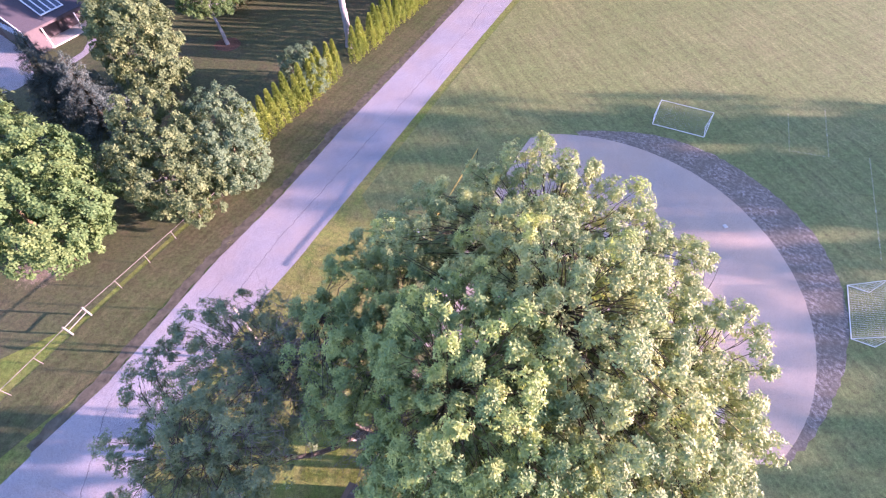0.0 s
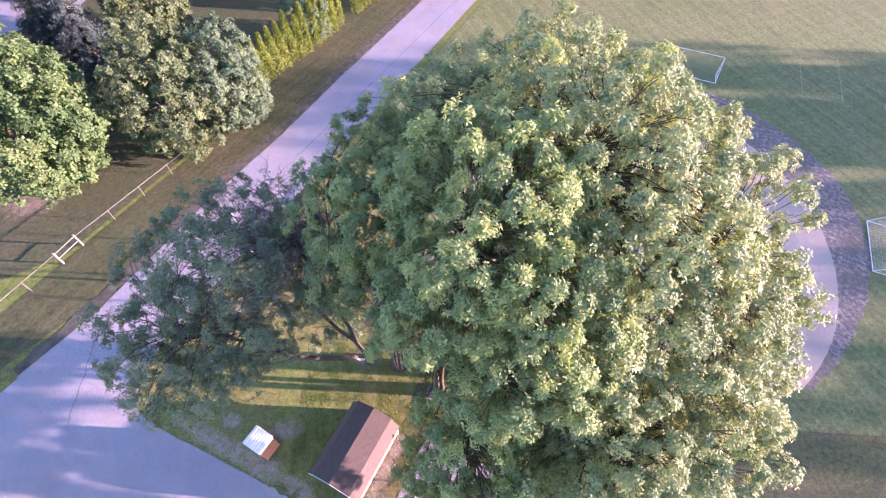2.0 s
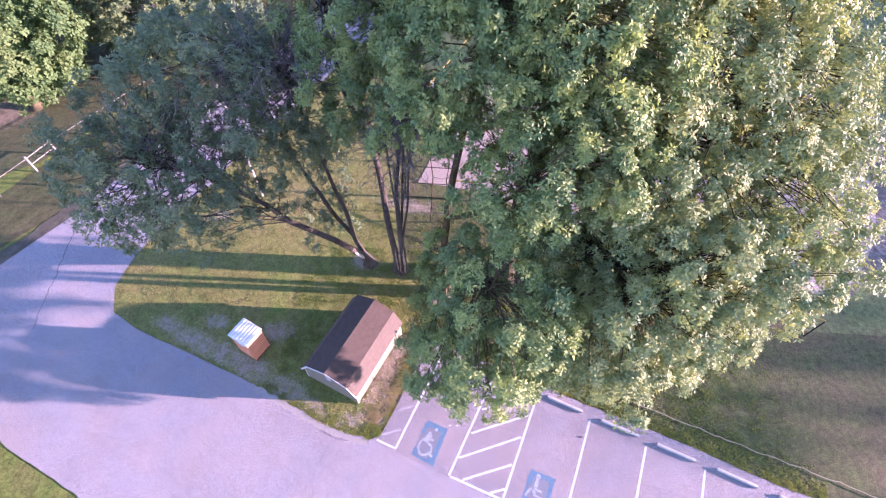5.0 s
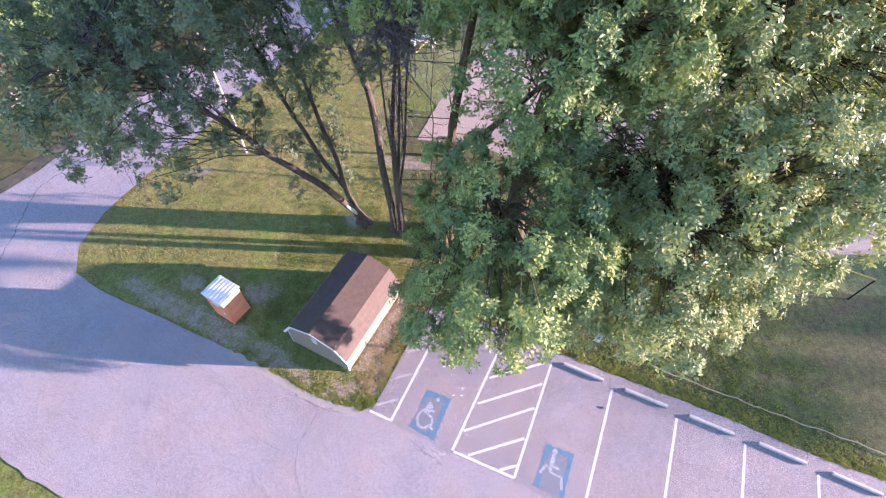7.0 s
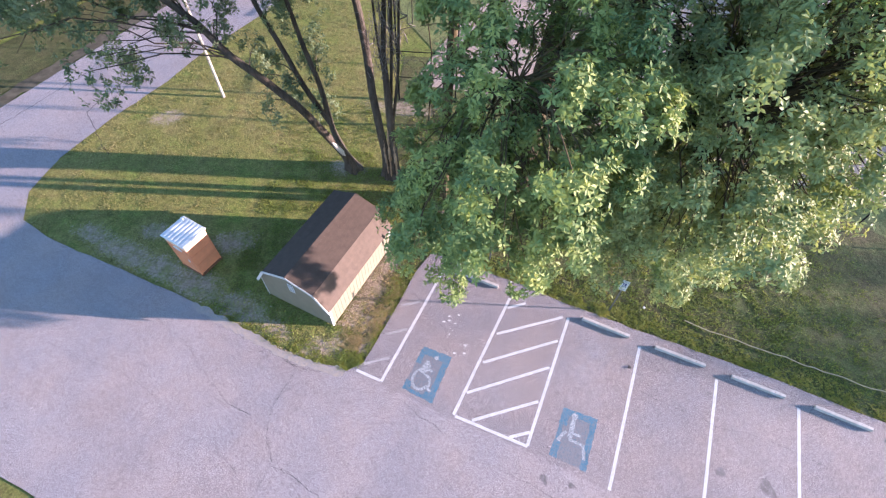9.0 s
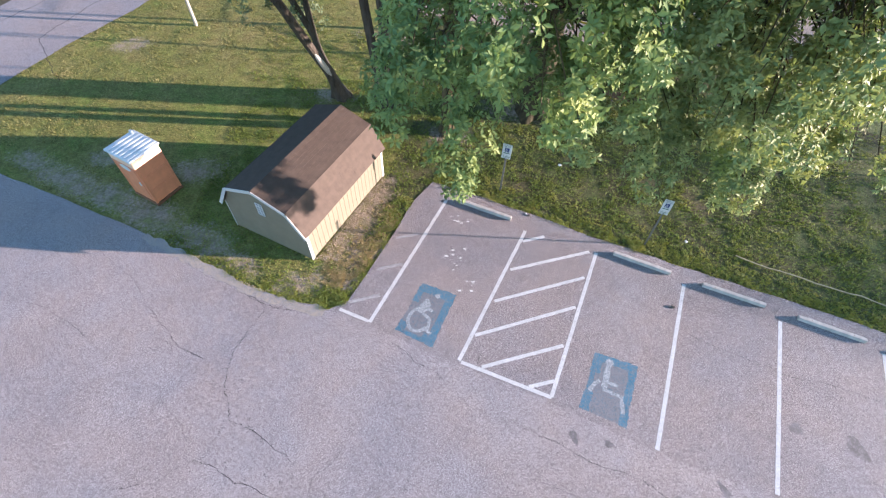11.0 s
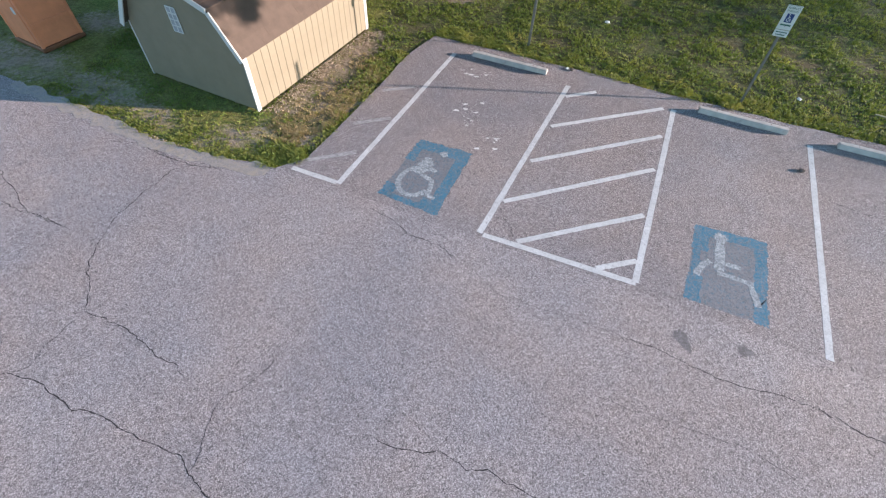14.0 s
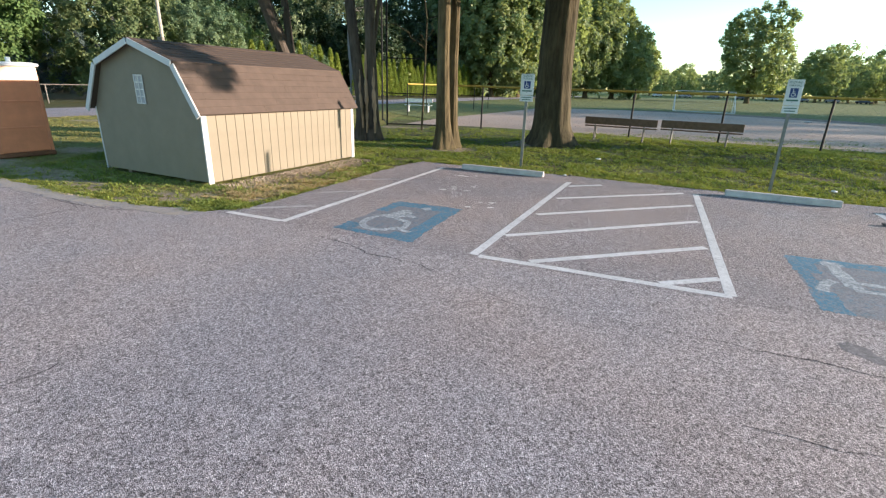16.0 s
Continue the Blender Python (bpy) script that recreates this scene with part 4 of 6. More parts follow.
for a, b in [((0.43, 2.72), (2.17, 2.02)), ((5.38, 0.78), (7.04, 0.1)), ((7.92, -0.27), (9.6, -0.92)), ((10.43, -1.27), (12.1, -1.94)), ((13.0, -2.24), (14.66, -2.94)), ((15.55, -3.26), (17.2, -3.96))]:
    wheel_stop(a, b)


# ---- parking signs ----
STEEL = plain("galvanised_post", (0.17, 0.18, 0.165), 0.5, 0.5, 0.6, vary=0.15)
SIGNW = plain("sign_white", (0.50, 0.53, 0.51), 0.45, 0.4, vary=0.03)
SIGNB = plain("sign_blue", (0.012, 0.035, 0.14), 0.45, 0.4)
SIGNG = plain("sign_green", (0.05, 0.12, 0.09), 0.5, 0.4)


def letters(text, size, at, parent, material, name="lettering"):
    cu = bpy.data.curves.new(name, "FONT")
    cu.body, cu.size, cu.align_x, cu.align_y, cu.extrude = text, size, "CENTER", "CENTER", 0.0008
    tmp = bpy.data.objects.new(name, cu)
    me = bpy.data.meshes.new_from_object(tmp)
    bpy.data.objects.remove(tmp)
    me.materials.clear()
    me.materials.append(material)
    ob = new(name, me)
    ob.matrix_basis = pose(*at, 90, 0, 0)
    ob.parent = parent
    return ob


def parking_sign(x, y, turn, lean, size=1.0):
    s = thing("parking_sign", pose(x, y, 0, lean[0], lean[1], turn) @ Matrix.Diagonal((size, 1, 1, 1)), "white reserved parking sign with blue wheelchair panel on a steel post", "sign", "parking signs")
    bm = bmesh.new()
    box_into(bm, (-0.022, 0.0, -0.06), (0.022, 0.006, 2.08))
    box_into(bm, (-0.032, 0.006, -0.06), (-0.022, 0.03, 2.08))
    box_into(bm, (0.022, 0.006, -0.06), (0.032, 0.03, 2.08))
    part("post", bm, STEEL, s)
    plate = part("plate", box((-0.153, -0.006, 1.66), (0.153, -0.002, 2.12), 0.001), SIGNW, s)
    part("blue_panel", box((-0.075, -0.009, 1.80), (0.075, -0.006, 1.965)), SIGNB, plate)
    part("border", box((-0.145, -0.008, 2.106), (0.145, -0.0065, 2.111)), SIGNG, plate)
    letters("RESERVED", 0.055, (0, -0.008, 2.065), plate, SIGNG)
    letters("PARKING", 0.055, (0, -0.008, 2.01), plate, SIGNG)
    bm = bmesh.new()
    for pts in ([(-0.02, 1.93), (-0.015, 1.87), (0.03, 1.868), (0.045, 1.825)], [(-0.018, 1.9), (0.02, 1.9)], [(-0.025, 1.885), (-0.045, 1.855), (-0.03, 1.825), (0.005, 1.822), (0.022, 1.845)]):
        for p, q in zip(pts, pts[1:]):
            rod_into(bm, (p[0], -0.011, p[1]), (q[0], -0.011, q[1]), 0.006, None, 6)
    b2 = bmesh.new()
    bmesh.ops.create_uvsphere(b2, u_segments=8, v_segments=6, radius=0.012)
    join_into(bm, b2, pose(-0.02, -0.011, 1.948))
    part("wheelchair_symbol", bm, SIGNW, plate)
    part("text_bar", box((-0.11, -0.008, 1.735), (0.11, -0.006, 1.765)), SIGNG, plate)
    sub = part("lower_plate", box((-0.153, -0.006, 1.52), (0.153, -0.002, 1.65), 0.001), SIGNW, s)
    part("text_bar", box((-0.12, -0.008, 1.60), (0.12, -0.006, 1.618)), SIGNG, sub)
    part("text_bar", box((-0.10, -0.008, 1.55), (0.10, -0.006, 1.568)), SIGNG, sub)
    for z in (1.58, 1.72, 2.08):
        part("bolt", rod((0, -0.014, z), (0, -0.005, z), 0.008, None, 6), STEEL, s)


parking_sign(1.84, 3.33, -20, (0, 0.0))
parking_sign(6.47, 1.19, -20, (-1, -0.6), 0.85)


# ---- fences, backstop, benches and goals ----
BLACKPIPE = plain("black_pipe", (0.012, 0.012, 0.013), 0.7, 0.2)
YELLOW = plain("yellow_cap", (0.36, 0.25, 0.045), 0.6, 0.3, vary=0.15)
GALV = plain("grey_pipe", (0.15, 0.14, 0.125), 0.6, 0.4, 0.2)


def chain_link(a, b, z0, z1, cell, r, material, name, parent):
    """Crossed wires between two posts."""
    a, b = np.array((*a, 0.0)), np.array((*b, 0.0))
    ln = np.linalg.norm(b - a)
    u = (b - a) / ln
    n = np.array([-u[1], u[0], 0])
    h = z1 - z0
    co, tr = [], []
    for sgn in (1, -1):
        k = -h if sgn > 0 else 0.0
        k = -h
        while k < ln:
            s0, s1 = max(k, 0.0), min(k + h, ln)
            if s1 > s0:
                if sgn > 0:
                    p, q = a + u * s0 + np.array([0, 0, z0 + s0 - k]), a + u * s1 + np.array([0, 0, z0 + s1 - k])
                else:
                    p, q = a + u * s0 + np.array([0, 0, z1 - (s0 - k)]), a + u * s1 + np.array([0, 0, z1 - (s1 - k)])
                d = (q - p) / np.linalg.norm(q - p)
                w = np.cross(d, n) * r
                i = len(co)
                co += [p - w, p + w, q + w, q - w]
                tr += [(i, i + 1, i + 2), (i, i + 2, i + 3)]
            k += cell
    return fast_mesh(name, co, tr, material, parent)


def pipe_fence(name, pts, height, spacing, pipe, label, cap=None, cell=0.11, mid=False, post_r=0.03, wire=None, wire_r=0.0025):
    f = thing(name, pose(0, 0, 0), label, "fence")
    for a, b in zip(pts, pts[1:]):
        va, vb = Vector((*a, 0)), Vector((*b, 0))
        n = max(1, round((vb - va).length / spacing))
        for i in range(n + (b == pts[-1])):
            p = va.lerp(vb, i / n)
            part("post", rod((p.x, p.y, -0.05), (p.x, p.y, height + 0.03 + rise(p.x, p.y)), post_r), pipe, f)
        part("top_rail", rod((*a, height), (*b, height), 0.022), pipe, f)
        if mid:
            part("bottom_rail", rod((*a, 0.12), (*b, 0.12), 0.018), pipe, f)
        if cap:
            part("rail_cap", rod((*a, height + 0.02), (*b, height + 0.02), 0.042, None, 10), cap, f)
        for i in range(n):
            p, q = va.lerp(vb, i / n), va.lerp(vb, (i + 1) / n)
            chain_link((p.x, p.y), (q.x, q.y), 0.04, height, cell, wire_r, wire or pipe, "wire_mesh", f)
    return f


pipe_fence("diamond_fence", [(0.15, 13.8), (1.34, 13.7), (3.96, 12.46), (7.01, 11.01), (9.8, 9.69), (12.57, 8.38), (15.4, 7.04), (18.0, 5.8), (20.0, 4.9)], 1.78, 3.6, BLACKPIPE, "black chain link fence with yellow cap on top rail", YELLOW, 0.18, wire_r=0.0006, post_r=0.036)
pipe_fence("diamond_fence", [(-2.8, 21.7), (0.2, 28.6), (2.9, 35.2)], 1.78, 3.0, BLACKPIPE, "black chain link fence with yellow cap on top rail", YELLOW, 0.3, wire_r=0.0004)

stop = thing("backstop", pose(0, 0, 0), "tall black pipe backstop with chain link mesh", "backstop")
BS = [(-3.6, 17.0), (-2.9, 13.8), (0.15, 13.75)]
for a, b in zip(BS, BS[1:]):
    for z in (0.08, 1.4, 2.85, 6.3):
        part("rail", rod((*a, z), (*b, z), 0.024), BLACKPIPE, stop)
    chain_link(a, b, 0.08, 6.3, 0.22, 0.0014, BLACKPIPE, "wire_mesh", stop)
for a in BS:
    part("post", rod((*a, -0.05), (*a, 6.35), 0.04), BLACKPIPE, stop)
for a, b in zip(BS[1:3], ((-2.3, 16.0), (0.3, 16.0))):
    part("overhang_arm", rod((*a, 6.3), (*b, 6.9), 0.03), BLACKPIPE, stop)
part("overhang_rail", rod((-2.3, 16.0, 6.9), (0.3, 16.0, 6.9), 0.024), BLACKPIPE, stop)

BENCHWOOD = plain("brown_bench_board", (0.13, 0.085, 0.06), 0.75, 0.25, vary=0.2)


def bench(a, b, z):
    a, b = Vector((*a, z)), Vector((*b, z))
    m = Matrix.Translation(a) @ (b - a).to_track_quat("X", "Z").to_matrix().to_4x4()
    ln = (b - a).length
    s = thing("bench", m, "long brown wooden bench on grey pipe legs", "bench", "benches")
    part("seat_board", box((0, 0.0, 0.42), (ln, 0.26, 0.46), 0.006), BENCHWOOD, s)
    part("back_board", box((0, -0.06, 0.5), (ln, -0.02, 0.74), 0.006), BENCHWOOD, s)
    for x in (0.35, ln - 0.4):
        part("leg", rod((x, -0.01, -0.04), (x, -0.01, 0.74), 0.022), GALV, s)
        part("leg", rod((x, 0.24, -0.04), (x, 0.24, 0.43), 0.022), GALV, s)
        part("bracket", box((x - 0.02, -0.01, 0.395), (x + 0.02, 0.25, 0.42)), GALV, s)


bench((4.75, 9.05), (6.85, 8.03), 0.2)
bench((6.95, 7.98), (9.05, 6.96), 0.22)
bench_far = thing("team_bench", pose(-3.4, 25.7, 0, 0, 0, -8), "low pale aluminium team bench behind the fence", "bench")
ALU = plain("pale_aluminium", (0.72, 0.72, 0.72), 0.4, 0.5, 0.2)
part("seat", box((0, -0.12, 0.42), (1.9, 0.12, 0.46), 0.005), ALU, bench_far)
part("backrest", box((0, 0.2, 0.62), (1.9, 0.24, 0.86), 0.005), ALU, bench_far)
for x in (0.25, 1.65):
    part("leg", box((x - 0.03, -0.1, -0.02), (x + 0.03, 0.24, 0.42)), ALU, bench_far)
    part("back_support", box((x - 0.02, 0.19, 0.42), (x + 0.02, 0.215, 0.84)), ALU, bench_far)

# left boundary fence
pipe_fence("boundary_fence", [(-34.5, 0.5), (-30.03, 9.72), (-28.0, 14.5)], 1.1, 2.9, GALV, "low grey chain link fence along the verge", None, 0.3, post_r=0.03, wire_r=0.0006)
pipe_fence("boundary_fence", [(-27.4, 16.2), (-23.54, 23.9), (-21.0, 29.0)], 1.1, 2.75, GALV, "low grey chain link fence along the verge", None, 0.3, post_r=0.03, wire_r=0.0006)
gate = thing("fence_gate", pose(0, 0, 0), "pale wooden gate posts with cross rails in the fence", "gate")
PALEWOOD = plain("pale_wood", (0.21, 0.20, 0.185), 0.8, 0.2)
for x, y in ((-28.0, 14.5), (-27.4, 16.2)):
    part("gate_post", box((x - 0.06, y - 0.06, -0.05), (x + 0.06, y + 0.06, 1.3), 0.01), PALEWOOD, gate)
part("gate_rail", rod((-28.0, 14.5, 0.6), (-27.4, 16.2, 0.6), 0.035), PALEWOOD, gate)
part("gate_rail", rod((-28.0, 14.5, 1.12), (-27.4, 16.2, 1.12), 0.03), PALEWOOD, gate)

# goals
GOALW = plain("white_goal_pipe", (0.58, 0.59, 0.60), 0.4, 0.4, vary=0.03)
NETM = plain("net_cord", (0.55, 0.58, 0.60), 0.8, 0.2)


def goal(x, y, turn, wide, high, deep):
    g = thing("football_goal", pose(x, y, 0, 0, 0, turn), "white pipe football goal with a slack net on the grass", "goal", "goals")
    r = 0.026
    part("crossbar", rod((0, 0, high), (wide, 0, high), r, None, 10), GOALW, g)
    for px in (0, wide):
        part("goal_post", rod((px, 0, 0), (px, 0, high), r, None, 10), GOALW, g)
        part("back_stay", rod((px, 0, high), (px, -deep, 0.04), 0.028), GOALW, g)
        part("ground_bar", rod((px, 0, 0.04), (px, -deep, 0.04), 0.03), GOALW, g)
    part("back_bar", rod((0, -deep, 0.04), (wide, -deep, 0.04), 0.035), GOALW, g)
    co, tr = [], []

    def cord(p, q):
        p, q = np.array(p, float), np.array(q, float)
        d = unit(q - p)
        w = unit(np.cross(d, np.array([0.3, 0.5, 0.8]))) * 0.0065
        i = len(co)
        co.extend([p - w, p + w, q + w, q - w])
        tr.extend([(i, i + 1, i + 2), (i, i + 2, i + 3)])

    n = int(wide / 0.18)
    for i in range(n + 1):
        cord((wide * i / n, 0, high), (wide * i / n, -deep, 0.04))
    m = 12
    for k in range(m + 1):
        t = k / m
        cord((0, -deep * t, high * (1 - t)), (wide, -deep * t, high * (1 - t)))
    for px in (0, wide):
        for k in range(1, 9):
            t = k / 9
            cord((px, -deep * t, 0.02), (px, -deep * t, high * (1 - t)))
            cord((px, 0, high * t), (px, -deep * (1 - t), high * t))
    net = fast_mesh("net", co, tr, NETM, g)
    return g


goal(22.75, 43.95, -19.0, 5.45, 2.0, 1.7)
goal(36.2, 21.9, -111.0, 5.4, 2.0, 1.7)

# light pole by the lane
POLEM = plain("weathered_pole", (0.34, 0.32, 0.29), 0.8, 0.2, vary=0.2)
up_pole = thing("utility_pole", pose(-12.38, 13.29, 0), "pale weathered pole at the lane edge", "pole")
part("shaft", rod((0, 0, -0.1), (0, 0, 8.5), 0.075, 0.06, 14), POLEM, up_pole)
part("band", rod((0, 0, 2.2), (0, 0, 2.26), 0.082, None, 14), GALV, up_pole)
part("meter_box", box((-0.11, -0.20, 3.08), (0.11, -0.07, 3.36), 0.015), GALV, up_pole, "small grey metal box")
ROPE = plain("pale_cable", (0.30, 0.27, 0.17), 0.8, 0.2)
cable = tagged(part("ground_cable", ribbon(wobble([(9.3, 0.85), (11.5, 0.0), (14.5, -1.15), (18.0, -2.4), (26.0, -5.3)], 0.3, 0.08, 21), 0.035, 0.05, 3, 0.2, 0.02), ROPE), "straw-coloured cable lying in the grass along the car park", "cable")


# ---- trees ----
DEADWOOD = bark_mat("dead_wood", (0.105, 0.095, 0.092), (0.245, 0.228, 0.220), 9.0)
OAK_BARK = bark_mat("oak_bark", (0.017, 0.015, 0.010), (0.095, 0.082, 0.050), 7.0)
GREY_BARK = bark_mat("grey_bark", (0.030, 0.025, 0.016), (0.150, 0.122, 0.068), 8.0)
LIGHT_BARK = bark_mat("grey_split_bark", (0.030, 0.026, 0.023), (0.125, 0.105, 0.086), 9.0)
PALE_BARK = bark_mat("pale_bark", (0.16, 0.15, 0.15), (0.34, 0.32, 0.32), 3.0)
OAK = leaf_mat("oak_leaf", (0.150, 0.209, 0.098), (0.239, 0.300, 0.123), (0.415, 0.433, 0.172), 0.5, trans=0.22, rough=0.55, gloss=0.2)
OAK_G = leaf_mat("green_oak_leaf", (0.112, 0.182, 0.078), (0.188, 0.262, 0.096), (0.350, 0.395, 0.122), 0.6, trans=0.24, rough=0.55, gloss=0.22)
OAK_D = leaf_mat("dark_oak_leaf", (0.085, 0.125, 0.085), (0.150, 0.185, 0.110), (0.240, 0.255, 0.125), trans=0.38)
ASH = leaf_mat("ash_leaf", (0.098, 0.142, 0.086), (0.150, 0.198, 0.112), (0.238, 0.272, 0.145), 0.6, trans=0.32)
MAPLE = leaf_mat("maple_leaf", (0.060, 0.116, 0.044), (0.098, 0.162, 0.056), (0.165, 0.222, 0.078), gloss=0.15)
OLIVE = leaf_mat("olive_leaf", (0.076, 0.114, 0.056), (0.122, 0.165, 0.074), (0.195, 0.232, 0.102), 0.5, gloss=0.12)
GREYLEAF = leaf_mat("grey_green_leaf", (0.080, 0.132, 0.078), (0.125, 0.185, 0.102), (0.190, 0.240, 0.125), 0.5, gloss=0.12)
SPRUCE = leaf_mat("spruce_needle", (0.034, 0.058, 0.056), (0.056, 0.086, 0.080), (0.105, 0.135, 0.120), trans=0.1)
THUJA = leaf_mat("thuja_leaf", (0.120, 0.172, 0.036), (0.200, 0.255, 0.052), (0.285, 0.325, 0.075), trans=0.25, gloss=0.1)
# pale, low-contrast greens: part of the distance haze is put into the colour
HAZELEAF = leaf_mat("hazy_far_leaf", (0.160, 0.212, 0.106), (0.220, 0.276, 0.128), (0.300, 0.342, 0.160), 0.12, 0.5)
# shaded copy of a tree leaf: the yard's shade is in these dark colours
SHADELEAF = leaf_mat("shaded_yard_leaf", (0.018, 0.034, 0.017), (0.033, 0.056, 0.024), (0.066, 0.095, 0.036), 0.3, 0.2)

# yellow tip leaf: sunlit tops put into the colour, along with young growth
SUNTIP = leaf_mat("sunlit_young_oak_leaf", (0.215, 0.295, 0.105), (0.320, 0.395, 0.135), (0.450, 0.485, 0.175), 0.9, 0.40, 0.55, 0.28)


def domes(rows, tall=0.9):
    """Lobes from rows of (x, y, z, r)."""
    return [((x, y, z), (r, r, r * tall)) for x, y, z, r in rows]


OAK_TOP = [(5.6, 8.2, 18.6, 3.0), (3.7, 10.6, 18.3, 2.8), (6.3, 5.6, 17.7, 2.7), (8.9, 9.0, 16.2, 2.7), (10.9, 8.4, 16.3, 2.1), (12.0, 7.2, 12.6, 2.2),
           (8.4, 4.6, 15.0, 2.6), (5.2, 3.6, 14.3, 2.5), (2.0, 14.2, 15.2, 2.2), (4.6, 16.0, 17.2, 2.2), (7.8, 14.4, 16.4, 2.3), (10.0, 12.6, 15.4, 2.4), (6.4, 15.4, 16.8, 1.9), (2.4, 15.4, 16.8, 1.8), (-0.2, 14.0, 16.4, 1.8), (-2.0, 12.8, 16.3, 1.7), (11.6, 5.6, 14.6, 1.7)]
OAK_FRONT = [(9.7, 2.9, 12.7, 2.3), (9.9, 1.3, 12.0, 2.0), (6.8, 0.6, 12.2, 1.9), (7.3, 0.2, 10.6, 2.0), (5.9, -0.4, 11.4, 1.3), (5.6, -1.0, 9.0, 1.6), (4.2, 0.1, 8.8, 1.3), (9.3, 1.9, 10.2, 1.7), (10.8, 4.4, 13.2, 1.9), (11.2, 2.6, 10.6, 1.5), (9.0, 2.9, 14.2, 1.7),
             (8.2, 0.8, 8.0, 1.6), (6.6, 0.0, 6.8, 1.2), (5.0, 0.4, 6.4, 1.0), (10.4, 3.2, 9.4, 1.8), (11.7, 4.2, 11.2, 1.8)]
OAK_LOW = [(3.0, 0.0, 5.9, 0.5), (3.8, 0.1, 5.5, 0.55), (4.6, 0.2, 5.1, 0.55), (5.2, 0.6, 4.7, 0.55), (5.4, 1.5, 4.6, 0.45), (6.4, 0.9, 4.45, 0.55), (7.0, 1.5, 4.75, 0.45), (8.2, 2.0, 5.9, 0.5), (5.9, 0.2, 4.4, 0.5), (7.4, 0.5, 4.6, 0.5), (5.0, 0.9, 4.35, 0.4),
           (6.8, -0.1, 4.5, 0.5), (8.4, 0.4, 4.9, 0.5), (9.2, 0.2, 5.0, 0.5), (8.9, 1.3, 5.4, 0.6), (7.6, 1.6, 6.2, 0.7), (6.0, 0.6, 4.2, 0.35), (7.2, 1.0, 4.4, 0.35),
           (4.4, 0.8, 6.2, 0.8), (5.4, 1.2, 5.9, 0.8), (6.4, 1.4, 5.85, 0.8), (7.4, 1.1, 5.9, 0.8), (8.4, 1.2, 6.2, 0.9), (9.4, 1.4, 6.4, 0.9), (10.2, 2.2, 6.8, 0.8), (5.0, 0.6, 5.6, 0.7), (6.0, 0.7, 5.3, 0.7), (7.0, 0.7, 5.4, 0.7), (8.0, 0.8, 5.5, 0.7), (9.0, 0.8, 5.8, 0.7), (6.6, 1.6, 7.2, 0.9), (8.0, 1.8, 7.4, 1.0), (9.6, 1.8, 7.6, 1.0), (5.2, 1.4, 7.2, 0.9)]
OAK_MASS = [(6.0, 2.4, 6.7, 1.0), (7.4, 2.8, 6.6, 1.1), (9.0, 3.2, 6.9, 1.2), (10.6, 3.6, 6.6, 1.2), (8.0, 5.0, 6.8, 1.5), (6.0, 4.6, 7.4, 1.4), (10.5, 5.6, 7.6, 1.5), (12.0, 4.8, 8.4, 1.1), (10.8, 1.8, 8.2, 1.1), (5.0, 2.2, 8.6, 1.4), (8.0, 3.0, 9.4, 1.8), (4.4, 2.7, 11.6, 1.5), (5.5, 2.4, 10.4, 1.6), (6.4, 3.0, 12.6, 1.7), (3.4, 2.8, 10.4, 1.2), (5.4, 3.0, 13.0, 1.4)]
broad_tree("oak_tree", 11, [[(3.38, 7.9, -0.02, 0.58), (3.30, 7.9, 2.2, 0.49), (3.30, 7.95, 4.4, 0.46), (3.8, 8.2, 11.0, 0.32), (4.6, 8.4, 19.0, 0.12)],
                            [(3.4, 8.0, 6.0, 0.3), (7.0, 7.5, 10.0, 0.2), (10.0, 7.4, 15.0, 0.08)],
                            [(3.45, 8.0, 6.5, 0.26), (5.0, 4.5, 8.6, 0.18), (6.4, 0.8, 9.8, 0.07)],
                            [(3.6, 8.1, 8.0, 0.24), (4.8, 12.0, 12.0, 0.16), (5.0, 13.4, 15.4, 0.07)]],
           domes(OAK_TOP) + domes(OAK_FRONT, 0.95) + domes(OAK_LOW) + domes(OAK_MASS) + [((5.8, 8.0, 14.0), (4.4, 4.6, 3.6))],
           "tall broad oak with sunlit grey-green summer leaves", OAK, OAK_BARK, gap=1.0, clump=0.6, per=92, size=0.136, leaves=6, slim=0.42, inner=0.42, up=0.6, near=True, sun_tips=(SUNTIP, 0.05))
SIDE_TOP = [(0.5, 7.0, 18.5, 2.3), (1.9, 6.4, 18.7, 2.4), (1.0, 4.7, 18.0, 2.1), (3.2, 3.8, 17.3, 2.1), (-0.3, 3.7, 16.6, 1.8)]
SIDE_FRONT = [(1.4, 2.4, 13.2, 1.4), (0.6, 3.4, 14.2, 1.1), (0.4, 1.6, 11.2, 1.0), (2.4, 2.2, 14.6, 1.5), (4.0, 2.4, 14.8, 1.5), (1.4, 0.3, 10.6, 1.5), (2.2, -0.9, 10.3, 1.7), (0.9, -1.6, 8.6, 1.3), (0.1, -1.3, 8.6, 1.0), (2.4, -0.6, 7.8, 1.1), (0.2, -0.6, 6.6, 0.7), (-0.1, -0.9, 5.6, 0.45),
              (-0.9, 0.3, 6.2, 0.5), (-0.8, 1.6, 6.1, 0.55), (-0.5, -0.6, 6.7, 0.6), (-0.8, 0.9, 7.4, 0.6), (-0.4, 2.6, 8.0, 0.7), (-0.2, 0.4, 7.6, 0.7)]
